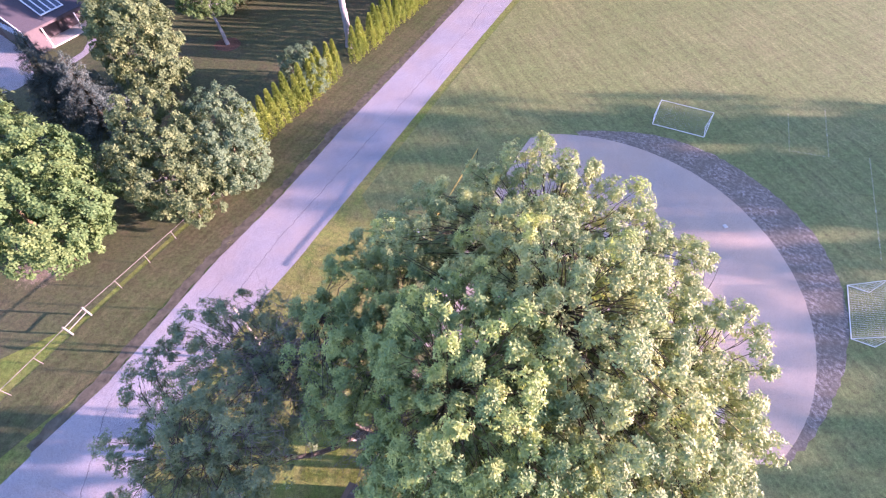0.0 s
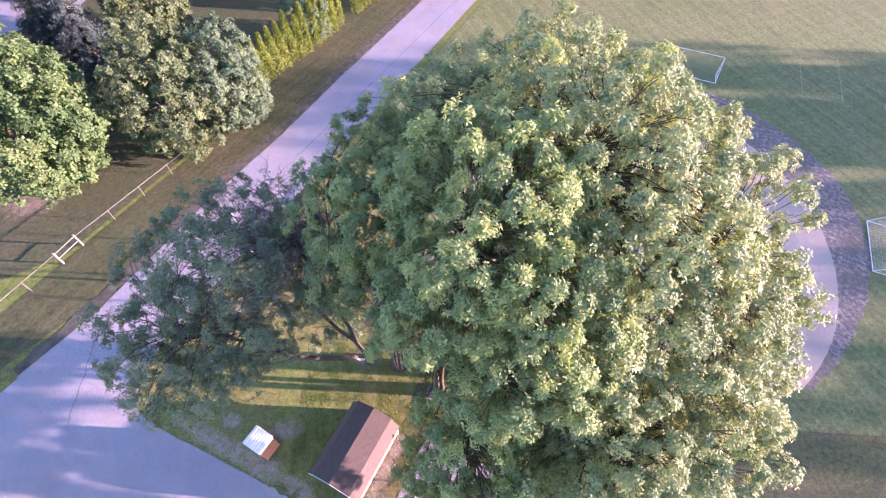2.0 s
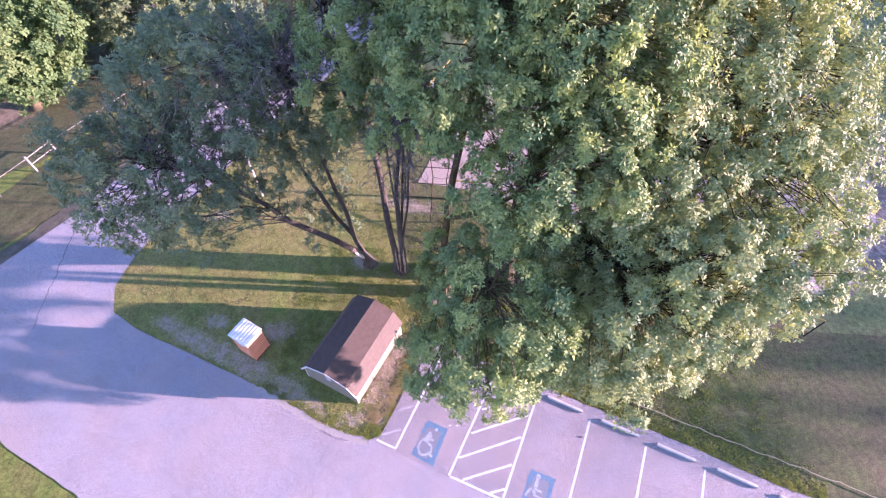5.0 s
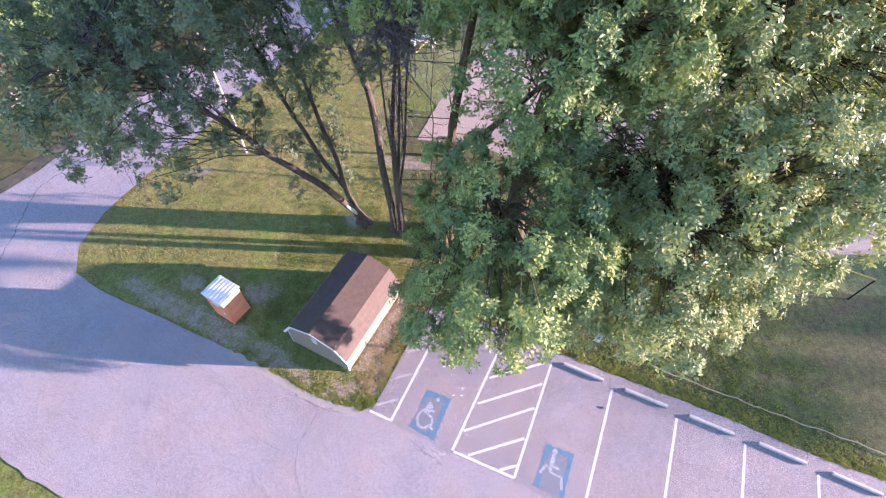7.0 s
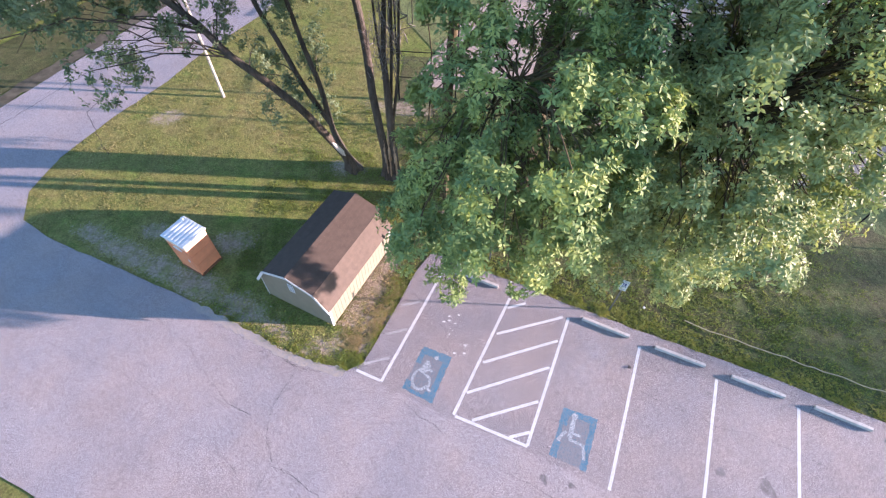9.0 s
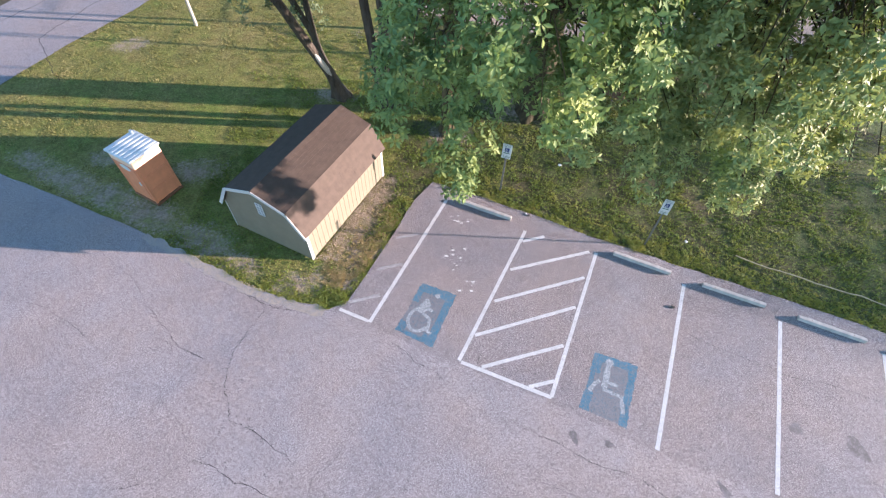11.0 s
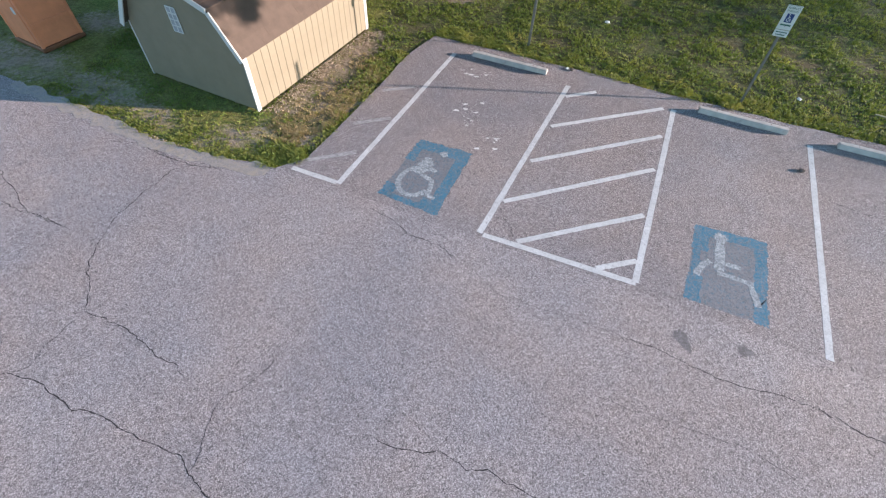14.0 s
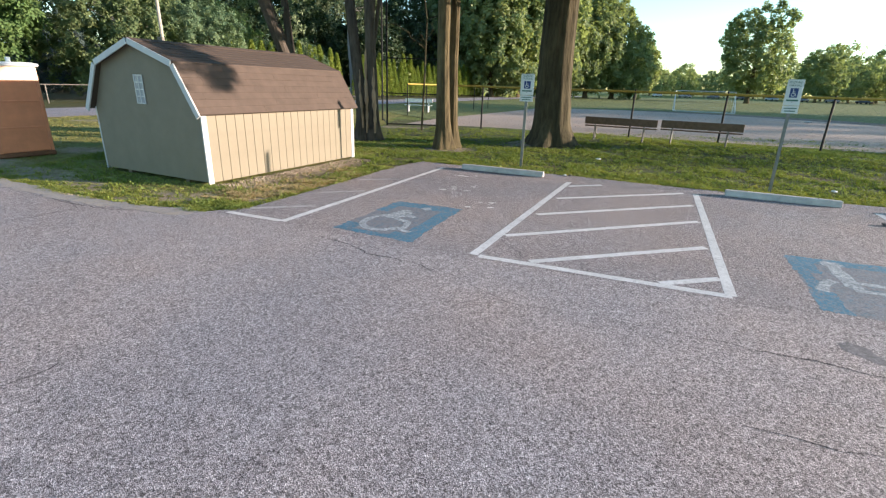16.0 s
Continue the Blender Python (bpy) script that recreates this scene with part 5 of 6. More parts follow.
broad_tree("oak_tree", 12, [[(-0.12, 6.40, 0.02, 0.22), (-0.19, 6.27, 2.2, 0.165), (-0.22, 6.3, 5.0, 0.155), (-0.1, 6.2, 9.0, 0.14), (0.9, 5.8, 18.0, 0.06)],
                            [(0.12, 6.72, 0.02, 0.18), (0.09, 6.76, 2.2, 0.13), (0.10, 6.6, 4.6, 0.12), (0.6, 5.2, 7.0, 0.11), (1.3, 0.6, 10.4, 0.06)],
                            [(-0.2, 6.4, 7.0, 0.12), (0.9, 4.2, 10.0, 0.10), (2.2, 2.4, 13.4, 0.05)]],
           domes(SIDE_TOP) + domes(SIDE_FRONT, 0.95),
           "double-stemmed oak with fresh green leaf tufts", OAK_G, GREY_BARK, gap=0.94, clump=0.58, per=95, size=0.134, leaves=6, slim=0.42, inner=0.34, up=0.6, near=True, sun_tips=(SUNTIP, 0.5))
SPLIT = [(-3.0, 7.0, 15.9, 1.6), (-4.3, 8.2, 15.2, 1.4), (-1.8, 10.6, 15.7, 1.9), (-3.2, 10.9, 16.0, 1.5), (-4.7, 9.8, 14.7, 1.4), (-4.1, 6.2, 14.4, 1.0), (-1.2, 3.4, 15.0, 1.0), (-3.7, 6.1, 12.6, 0.8), (-2.2, 8.6, 13.0, 0.9), (-3.6, 9.2, 9.6, 0.6)]
tall = broad_tree("tall_tree", 13, [[(-2.84, 8.0, 0, 0.23), (-2.90, 8.0, 1.4, 0.18), (-3.03, 8.05, 2.4, 0.16), (-3.27, 8.3, 4.3, 0.15), (-3.45, 8.9, 6.0, 0.145), (-3.75, 9.6, 7.4, 0.135), (-4.3, 10.0, 9.0, 0.12), (-4.9, 10.2, 10.4, 0.10), (-5.2, 9.8, 14.6, 0.05)],
                             [(-2.54, 7.95, 0, 0.23), (-2.54, 7.95, 1.4, 0.18), (-2.60, 8.0, 4.2, 0.14), (-2.72, 8.4, 6.2, 0.09), (-2.47, 8.6, 9.0, 0.07), (-2.2, 9.2, 12.0, 0.05), (-1.7, 10.2, 14.5, 0.03)],
                             [(-2.6, 8.2, 3.0, 0.07), (-2.42, 8.5, 6.0, 0.055), (-2.25, 8.2, 9.0, 0.045), (-1.9, 6.4, 12.8, 0.03)],
                             [(-2.55, 8.1, 2.6, 0.06), (-2.15, 8.3, 5.6, 0.05), (-2.0, 8.3, 8.6, 0.04), (-1.6, 7.0, 12.4, 0.025)],
                             [(-2.7, 8.4, 4.2, 0.05), (-2.95, 8.6, 7.0, 0.04), (-3.0, 8.2, 11.5, 0.025)]],
           domes(SPLIT),
           "tall split-trunk tree with pale bark wounds and thin crown", OAK_G, LIGHT_BARK, gap=0.95, clump=0.6, per=88, size=0.13, leaves=7, slim=0.40, inner=0.25, up=0.6,
           bare=[((-1.9, 5.6, 12.8), (2.2, 2.8, 2.2), 95), ((-3.0, 7.8, 11.6), (1.6, 1.6, 2.6), 40), ((-2.5, 8.4, 7.4), (0.9, 0.9, 2.2), 26)], near=True)
WOUND = bark_mat("bare_wood", (0.20, 0.140, 0.092), (0.46, 0.335, 0.225), 12.0)
for a, b, r in (((0.15, -0.33, 0.25), (0.13, -0.10, 3.0), 0.055), ((0.42, -0.36, 0.25), (0.36, -0.13, 2.5), 0.06), ((0.02, -0.30, 0.4), (-0.10, -0.10, 2.2), 0.045)):
    n_w = 17
    t_w = np.linspace(0, 1, n_w)[:, None]
    torn = np.sin(np.linspace(0.2, np.pi - 0.1, n_w)) ** 0.6 * (1 + 0.28 * np.sin(np.arange(n_w) * 2.3 + 9 * r) + 0.2 * np.sin(np.arange(n_w) * 1.1))
    co, tr = tubes([(np.array(a) * (1 - t_w) + np.array(b) * t_w + 0.014 * np.sin(7 * t_w + np.array([0, 2, 0])), r * torn)], 8)
    fast_mesh("bark_wound", co, tr, WOUND, tall, True)["label"] = "pale strip of bare wood"
ASH_TOP = [(-10.3, 2.7, 12.8, 1.4), (-8.6, 6.0, 14.2, 2.1), (-9.2, 3.8, 11.7, 1.6), (-9.2, 1.8, 12.2, 1.2), (-9.6, 8.4, 11.4, 1.9), (-11.4, 5.0, 11.8, 1.5), (-11.4, 7.0, 11.6, 1.6),
           (-10.2, 3.9, 8.8, 1.0), (-7.7, 5.4, 9.0, 0.9), (-7.2, 3.6, 13.0, 1.3), (-6.9, 8.2, 5.0, 0.6), (-5.6, 9.3, 5.2, 0.6), (-6.4, 9.5, 8.2, 0.9), (-7.6, 9.8, 12.6, 1.4), (-6.0, 6.6, 12.2, 1.1),
           (-6.8, 8.6, 13.4, 1.3), (-4.9, 7.6, 12.4, 1.0),
           (-5.3, 8.6, 2.9, 0.22), (-5.4, 8.6, 3.9, 0.28), (-5.45, 8.65, 4.9, 0.34), (-5.65, 8.6, 5.9, 0.38), (-5.85, 8.6, 6.9, 0.45), (-5.95, 8.6, 8.0, 0.55), (-6.1, 8.6, 9.2, 0.65), (-6.4, 7.2, 10.9, 1.0), (-5.2, 7.4, 11.0, 0.8), (-7.5, 7.0, 10.2, 0.9), (-7.6, 7.0, 11.2, 1.0), (-7.0, 5.8, 7.4, 0.4), (-6.4, 6.3, 5.5, 0.3), (-8.6, 5.6, 8.2, 0.7)]
ASH_BACK = [(-12.3, 4.4, 12.2, 1.4), (-12.4, 7.4, 11.8, 1.5), (-11.2, 9.4, 12.2, 1.7), (-9.0, 10.4, 12.6, 1.6), (-11.5, 2.9, 12.2, 1.1), (-11.0, 3.2, 9.6, 0.8)]
leaning = broad_tree("leaning_tree", 14, [[(-4.55, 8.35, 0, 0.26), (-4.78, 7.95, 1.4, 0.19), (-5.2, 7.4, 2.8, 0.155), (-5.6, 6.4, 4.9, 0.135), (-6.3, 5.65, 6.6, 0.12), (-7.0, 5.2, 7.8, 0.105), (-7.6, 5.2, 8.8, 0.09), (-9.2, 4.7, 10.8, 0.05), (-10.8, 4.2, 12.0, 0.03)],
                                [(-4.5, 8.45, 0.1, 0.17), (-4.92, 8.5, 1.0, 0.14), (-5.26, 8.5, 2.2, 0.12), (-5.41, 8.5, 4.5, 0.10), (-5.76, 8.5, 6.3, 0.085), (-5.95, 8.5, 7.7, 0.07), (-6.14, 8.5, 9.1, 0.06), (-6.8, 8.8, 12.4, 0.03)],
                                [(-5.27, 8.5, 2.5, 0.11), (-6.0, 8.25, 4.6, 0.10), (-6.5, 8.2, 6.4, 0.09), (-7.0, 8.2, 7.9, 0.075), (-7.35, 8.2, 9.6, 0.06), (-8.2, 8.8, 12.0, 0.03)]],
           domes(ASH_TOP + ASH_BACK, 0.7),
           "leaning tree with drooping dull green leaves and dead twigs", ASH, LIGHT_BARK, gap=0.95, clump=0.62, per=80, size=0.12, leaves=6, slim=0.45, inner=0.2, thin=0.12,
           bare=[((-6.2, 7.0, 14.2), (3.0, 3.0, 2.0), 60), ((-8.2, 9.0, 13.6), (3.0, 3.2, 2.0), 40), ((-9.6, 5.0, 13.0), (2.2, 2.6, 1.6), 20)], up=0.25, near=True, droop=0.45)


t_w = np.linspace(0, 1, 9)[:, None]
co, tr = tubes([(np.array([-0.16, -0.50, 1.25]) * (1 - t_w) + np.array([-0.50, -0.98, 2.45]) * t_w, 0.11 * np.sin(np.linspace(0.2, np.pi - 0.1, 9)) ** 0.5)], 8)
fast_mesh("bark_wound", co, tr, plain("grey_bare_wood", (0.44, 0.41, 0.38), 0.9, 0.15, vary=0.2), leaning, True)["label"] = "pale patch without bark"


def sapling(seed, x, y, h):
    """A thin bare stem with a few twigs."""
    rng = np.random.default_rng(seed)
    root = thing("sapling", pose(x, y, 0), "thin dark sapling with bare twigs under the trees", "tree", "saplings")
    stem = bend(rng, (0, 0, -0.05), (rng.normal() * 0.3, rng.normal() * 0.3, h), 9, 0.08, 0.0)
    co, tr = tubes([(stem, np.linspace(0.045, 0.015, 9))], 8)
    fast_mesh("trunk", co, tr, OAK_BARK, root, True)
    twigs_ = []
    for _ in range(14):
        i = int(rng.integers(3, 9))
        e = stem[i] + np.array([*rng.normal(size=2) * 0.7, rng.uniform(0.2, 1.0)])
        twigs_.append((bend(rng, stem[i], e, 5, 0.3), np.linspace(0.016, 0.004, 5)))
    co, tr = tubes(twigs_, 4)
    tagged(fast_mesh("twigs", co, tr, OAK_BARK, root), kind="stuff")


sapling(1, -1.19, 11.7, 8.4)
sapling(2, -0.25, 11.8, 8.2)
# yard trees across the lane
broad_tree("maple_tree", 21, [[(-31.5, 21.0, 0, 0.35), (-31.2, 21.0, 3.0, 0.25), (-31.0, 21.0, 7.0, 0.1)]],
           [((-31.2, 22.0, 6.0), (4.6, 4.2, 4.6)), ((-33.5, 26.0, 6.5), (3.5, 3.5, 3.5))], "bright green maple tree over the boundary fence", MAPLE, GREY_BARK, gap=1.35, clump=0.95, per=60, size=0.27, leaves=5, slim=0.6, inner=0.2, twigs_out=False)
broad_tree("shrubby_tree", 22, [[(-23.6, 27.0, 0, 0.2), (-23.6, 27.0, 2.5, 0.14), (-23.4, 27.0, 5.5, 0.05)]],
           [((-24.4, 28.0, 4.4), (3.4, 3.4, 3.9)), ((-21.8, 26.6, 3.4), (2.2, 2.2, 2.6)), ((-25.4, 31.0, 5.2), (3.0, 3.0, 3.6)), ((-27.6, 28.4, 3.6), (2.2, 2.2, 2.6))], "yellow-green shrubby tree with some bare twigs", OLIVE, GREY_BARK, gap=1.25, clump=0.8, per=44, size=0.23, leaves=6, slim=0.55, inner=0.25, twigs_out=False,
           bare=[((-22.6, 26.0, 5.5), (1.6, 1.6, 1.6), 5)])
broad_tree("shrubby_tree", 23, [[(-19.6, 31.5, 0, 0.18), (-19.5, 31.5, 2.5, 0.12), (-19.4, 31.5, 5.0, 0.05)]],
           [((-19.6, 31.2, 3.6), (2.6, 3.0, 3.4)), ((-21.0, 34.0, 4.4), (2.6, 2.6, 3.0))], "grey-green rounded shrubby tree beside the hedge", GREYLEAF, GREY_BARK, gap=1.1, clump=0.75, per=52, size=0.2, leaves=6, slim=0.55, inner=0.25, twigs_out=False)
broad_tree("shrub", 24, [[(-16.3, 45.0, 0, 0.12), (-16.3, 45.0, 3.0, 0.05)]], [((-16.3, 45.0, 2.6), (2.1, 2.1, 2.4))], "grey-green rounded shrub behind the hedge", GREYLEAF, GREY_BARK,
           gap=1.0, clump=0.75, per=70, size=0.17, inner=0.1, category="shrub")
broad_tree("yard_tree", 25, [[(-28.2, 53.8, 0, 0.22), (-29.0, 54.6, 2.6, 0.17), (-30.0, 55.6, 6.0, 0.08)]], [((-30.0, 56.5, 6.6), (4.2, 3.6, 3.0))],
           "small leaning yard tree in a mulch ring", MAPLE, PALE_BARK, gap=1.3, clump=0.9, per=60, size=0.24, inner=0.15)
broad_tree("pale_trunk_tree", 26, [[(-13.0, 54.4, 0, 0.42), (-13.2, 54.5, 6.0, 0.36), (-13.4, 54.6, 14.0, 0.2)]], [((-13.6, 55.5, 14.5), (5.0, 4.5, 4.5))],
           "tall tree with a pale smooth trunk", OAK_D, PALE_BARK, gap=1.7, clump=1.2, per=50, size=0.3, leaves=5, inner=0.1)
broad_tree("yard_tree", 27, [[(-31.6, 43.4, 0, 0.3), (-31.6, 43.4, 5.0, 0.2), (-31.6, 43.4, 10.0, 0.08)]], [((-31.6, 43.2, 6.4), (3.6, 3.6, 5.4)), ((-33.4, 45.4, 9.0), (2.6, 2.6, 3.4))],
           "tall olive-green tree by the house", OLIVE, GREY_BARK, gap=1.3, clump=0.9, per=50, size=0.27, leaves=6, slim=0.55, inner=0.2, twigs_out=False)


def conifer(name, seed, x, y, h, r, label, leaf, step=0.34, size=0.22):
    """A spruce: whorls of drooping boughs with needle sprays."""
    rng = np.random.default_rng(seed)
    root = thing(name, pose(x, y, 0), label, "tree")
    co, tr = tubes([(np.array([[0, 0, -0.1], [0, 0, h * 0.5], [0, 0, h]]), np.array([0.16, 0.1, 0.02]))], 8)
    fast_mesh("trunk", co, tr, OAK_BARK, root, True)
    at, ax, bough = [], [], []
    z = 0.35
    while z < h:
        rr = r * (1 - z / h) ** 0.8 + 0.12
        for k in range(max(4, int(9 * (1 - z / h) + 4))):
            a = rng.uniform(0, 2 * np.pi)
            ln = rr * rng.uniform(0.75, 1.1)
            d = np.array([np.cos(a), np.sin(a), 0])
            n = max(3, int(ln / 0.10))
            t = np.linspace(0.2, 1, n)
            p = d * (ln * t)[:, None] + np.array([0, 0, z])
            p[:, 2] += -0.28 * ln * t ** 2 + 0.12 * ln * t
            bough.append((np.vstack([[0, 0, z], p]), np.linspace(0.03, 0.006, n + 1)))
            p = p + rng.normal(size=p.shape) * 0.07
            at.append(p)
            ax.append(unit(d + np.array([0, 0, 0.15]) + 0.5 * rng.normal(size=p.shape)))
        z += step * rng.uniform(0.7, 1.2)
    co, tr = tubes(bough, 3)
    tagged(fast_mesh("branchwork", co, tr, OAK_BARK, root), kind="stuff")
    co, tr = leaf_tufts(rng, np.concatenate(at), np.concatenate(ax), size, 6, 0.22)
    fast_mesh("crown", co, tr, leaf, root)


conifer("spruce_tree", 31, -35.8, 38.0, 8.4, 4.2, "dark bluish spruce with layered drooping boughs", SPRUCE)
conifer("spruce_tree", 32, -40.8, 40.5, 9.0, 4.0, "dark bluish spruce with layered drooping boughs", SPRUCE)


def thuja(rng, h, r):
    n = int(340 * h * r)
    z = rng.uniform(0.02, 1, n) ** 0.85
    a = rng.uniform(0, 2 * np.pi, n)
    rad = r * np.minimum(1, (1 - z) ** 0.8 * 1.35) * rng.uniform(0.8, 1.05, n) * (1 + 0.10 * np.sin(5 * a + 9 * z))
    at = np.stack([rad * np.cos(a), rad * np.sin(a), z * h], 1)
    ax = unit(np.stack([0.5 * np.cos(a), 0.5 * np.sin(a), np.full(n, 1.0)], 1) + 0.25 * rng.normal(size=(n, 3)))
    return leaf_tufts(rng, at, ax, 0.185, 3, 0.55, (0.15, 0.6))


hrng = np.random.default_rng(41)
proto = []
hedge_a, hedge_b = Vector((-19.6, 35.4, 0)), Vector((4.0, 83.0, 0))
n_h = 46
for i in range(n_h):
    p = hedge_a.lerp(hedge_b, i / n_h)
    if len(proto) < 5:
        root = thing("arborvitae", pose(p.x, p.y, 0), "narrow yellow-green arborvitae in a clipped hedge row", "hedge", "hedge row")
        co, tr = thuja(hrng, 5.0, 0.60)
        fast_mesh("crown", co, tr, THUJA, root)
        co, tr = tubes([(np.array([[0, 0, -0.05], [0, 0, 1.5]]), np.array([0.06, 0.03]))], 6)
        fast_mesh("trunk", co, tr, GREY_BARK, root)
        proto.append(root)
        continue
    s = hrng.uniform(0.82, 1.15)
    if i in (13, 14):
        continue
    o = copy_thing(proto[i % 5], pose(p.x + hrng.normal() * 0.08, p.y + hrng.normal() * 0.08, 0, hrng.normal() * 2, hrng.normal() * 2, hrng.uniform(0, 360)))
    o.scale = (s, s, s * hrng.uniform(0.9, 1.1))

# distant trees
far_protos = []
frng = np.random.default_rng(51)
for k in range(4):
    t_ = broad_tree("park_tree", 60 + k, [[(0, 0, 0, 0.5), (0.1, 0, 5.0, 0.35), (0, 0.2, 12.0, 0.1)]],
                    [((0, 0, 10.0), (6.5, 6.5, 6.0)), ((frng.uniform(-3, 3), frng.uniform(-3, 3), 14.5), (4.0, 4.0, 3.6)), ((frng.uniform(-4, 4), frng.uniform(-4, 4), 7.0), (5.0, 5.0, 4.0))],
                    "large leafy tree at the edge of the park", HAZELEAF, GREY_BARK, gap=2.4, clump=1.7, per=11, size=1.15, leaves=4, slim=0.55, inner=0.0, group="park trees", twigs_out=False)
    far_protos.append(t_)


def far_tree(x, y, s, k=None, tall=1.0):
    k = int(frng.integers(0, 4)) if k is None else k
    o = copy_thing(far_protos[k], pose(x, y, 0, 0, 0, frng.uniform(0, 360)))
    o.scale = (s, s, s * tall)


def bearing(az, d):
    return 0.27 + d * math.sin(radians(az)), -8.1 + d * math.cos(radians(az))


for k, (az, d) in enumerate([(2.0, 112), (39.5, 260), (7.0, 120), (36.0, 260)]):
    far_protos[k].matrix_world = pose(*bearing(az, d), 0, 0, 0, 70 * k)
    far_protos[k].scale = (1.1, 1.1, 1.15)
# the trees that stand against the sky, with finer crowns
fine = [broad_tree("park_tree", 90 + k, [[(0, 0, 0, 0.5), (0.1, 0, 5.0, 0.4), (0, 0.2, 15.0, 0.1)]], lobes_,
                   "large leafy tree standing against the sky", HAZELEAF, GREY_BARK, gap=1.75, clump=1.25, per=29, size=0.58, leaves=4, slim=0.6, inner=0.12, group="park trees", twigs_out=False)
        for k, lobes_ in enumerate(([((0.2, 0, 9.0), (5.6, 5.6, 5.6)), ((-2.6, 1.0, 13.4), (3.2, 3.4, 3.4)), ((1.8, -0.5, 15.4), (3.0, 3.0, 3.0)), ((3.6, 0.5, 6.6), (3.6, 3.6, 3.4))],
                                    [((0, 0, 9.5), (6.0, 6.0, 7.0)), ((1.5, 1.0, 15.5), (3.6, 3.6, 3.6)), ((-3.4, 0, 6.0), (4.2, 4.2, 4.6))]))]
fine[0].matrix_world = pose(*bearing(29.8, 122), 0)
fine[1].matrix_world = pose(*bearing(14.2, 108), 0)
for k, az, d, s in [(1, 3.6, 90, 1.15), (0, 9.6, 98, 1.25), (1, 6.6, 94, 1.2), (1, 0.0, 92, 1.1), (1, 17.0, 114, 1.0), (0, 12.0, 106, 1.1), (0, 35.2, 190, 0.85), (0, 19.4, 124, 0.72)]:
    o = copy_thing(fine[k], pose(*bearing(az, d), 0, 0, 0, 50 * az))
    o.scale = (s, s, s)
for az, d, s in [(5.0, 112, 1.2), (9.6, 118, 1.3), (23.8, 205, 0.62), (22.0, 250, 0.6), (26.0, 240, 0.55), (27.8, 250, 0.6), (32.0, 250, 0.6), (25.0, 260, 0.5), (33.2, 230, 0.7), 
                 (37.6, 220, 0.7), (39.3, 230, 0.72), (41.0, 220, 0.78), (42.5, 220, 0.85), (44.0, 220, 0.9), (30.3, 260, 0.6), (28.9, 270, 0.6), (46.5, 230, 0.9), (20.8, 230, 0.6), (36.6, 230, 0.8), (21.6, 290, 0.72), (23.0, 285, 0.66), (24.4, 300, 0.72), (26.9, 290, 0.7), (31.2, 300, 0.75), (33.9, 290, 0.78), (35.6, 280, 0.8), (38.4, 280, 0.9), (40.2, 290, 0.95)]:
    far_tree(*bearing(az, d), s)
# the wood behind the yard, its shade painted in as near-black leaf colours
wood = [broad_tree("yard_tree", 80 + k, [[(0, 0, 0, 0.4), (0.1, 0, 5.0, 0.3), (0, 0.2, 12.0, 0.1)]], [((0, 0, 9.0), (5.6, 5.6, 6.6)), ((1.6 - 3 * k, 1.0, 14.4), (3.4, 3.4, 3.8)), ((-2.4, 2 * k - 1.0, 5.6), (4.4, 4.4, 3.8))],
                   "tall yard tree with shade put into its dark green leaves", SHADELEAF, GREY_BARK, gap=1.9, clump=1.3, per=16, size=0.72, leaves=4, slim=0.5, inner=0.1, group="yard trees", twigs_out=False) for k in range(2)]
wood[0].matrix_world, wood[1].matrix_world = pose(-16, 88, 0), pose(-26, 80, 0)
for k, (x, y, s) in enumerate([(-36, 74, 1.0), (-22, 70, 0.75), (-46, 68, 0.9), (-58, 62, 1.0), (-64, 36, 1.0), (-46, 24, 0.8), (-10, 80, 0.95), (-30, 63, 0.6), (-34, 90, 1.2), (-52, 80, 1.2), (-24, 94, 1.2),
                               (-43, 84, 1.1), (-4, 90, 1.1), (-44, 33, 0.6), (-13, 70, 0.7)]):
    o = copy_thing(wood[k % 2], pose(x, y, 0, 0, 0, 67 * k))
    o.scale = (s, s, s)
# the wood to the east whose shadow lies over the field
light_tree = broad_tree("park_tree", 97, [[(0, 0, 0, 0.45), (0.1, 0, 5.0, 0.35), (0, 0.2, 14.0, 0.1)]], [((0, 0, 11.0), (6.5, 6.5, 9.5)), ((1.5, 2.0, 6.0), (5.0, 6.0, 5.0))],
                        "airy tall tree at the edge of the park", HAZELEAF, GREY_BARK, gap=2.1, clump=1.4, per=8, size=0.76, leaves=4, slim=0.55, inner=0.3, group="park trees", twigs_out=False)
light_tree.matrix_world = pose(118, 38.0, 0)
for x, y, k in [(126, 31.0, 1.12), (128, 35.0, 1.15), (124, 40.5, 1.08), (122, 22.0, 0.85), (126, 14.5, 0.92), (122, 6.5, 0.88), (130, 10.0, 0.9), (124, 0.5, 0.88)]:
    o = copy_thing(light_tree, pose(x, y, 0, 0, 0, 40 * x))
    o.scale = (k, k, k)
broad_tree("young_tree", 71, [[(-22.5, -4.3, 0, 0.12), (-22.4, -4.3, 2.0, 0.08), (-22.3, -4.2, 3.8, 0.03)]], [((-22.4, -4.3, 3.4), (1.7, 1.6, 1.9))],
           "young bright green tree on the grass island", MAPLE, GREY_BARK, gap=0.9, clump=0.65, per=60, size=0.2, inner=0.1)

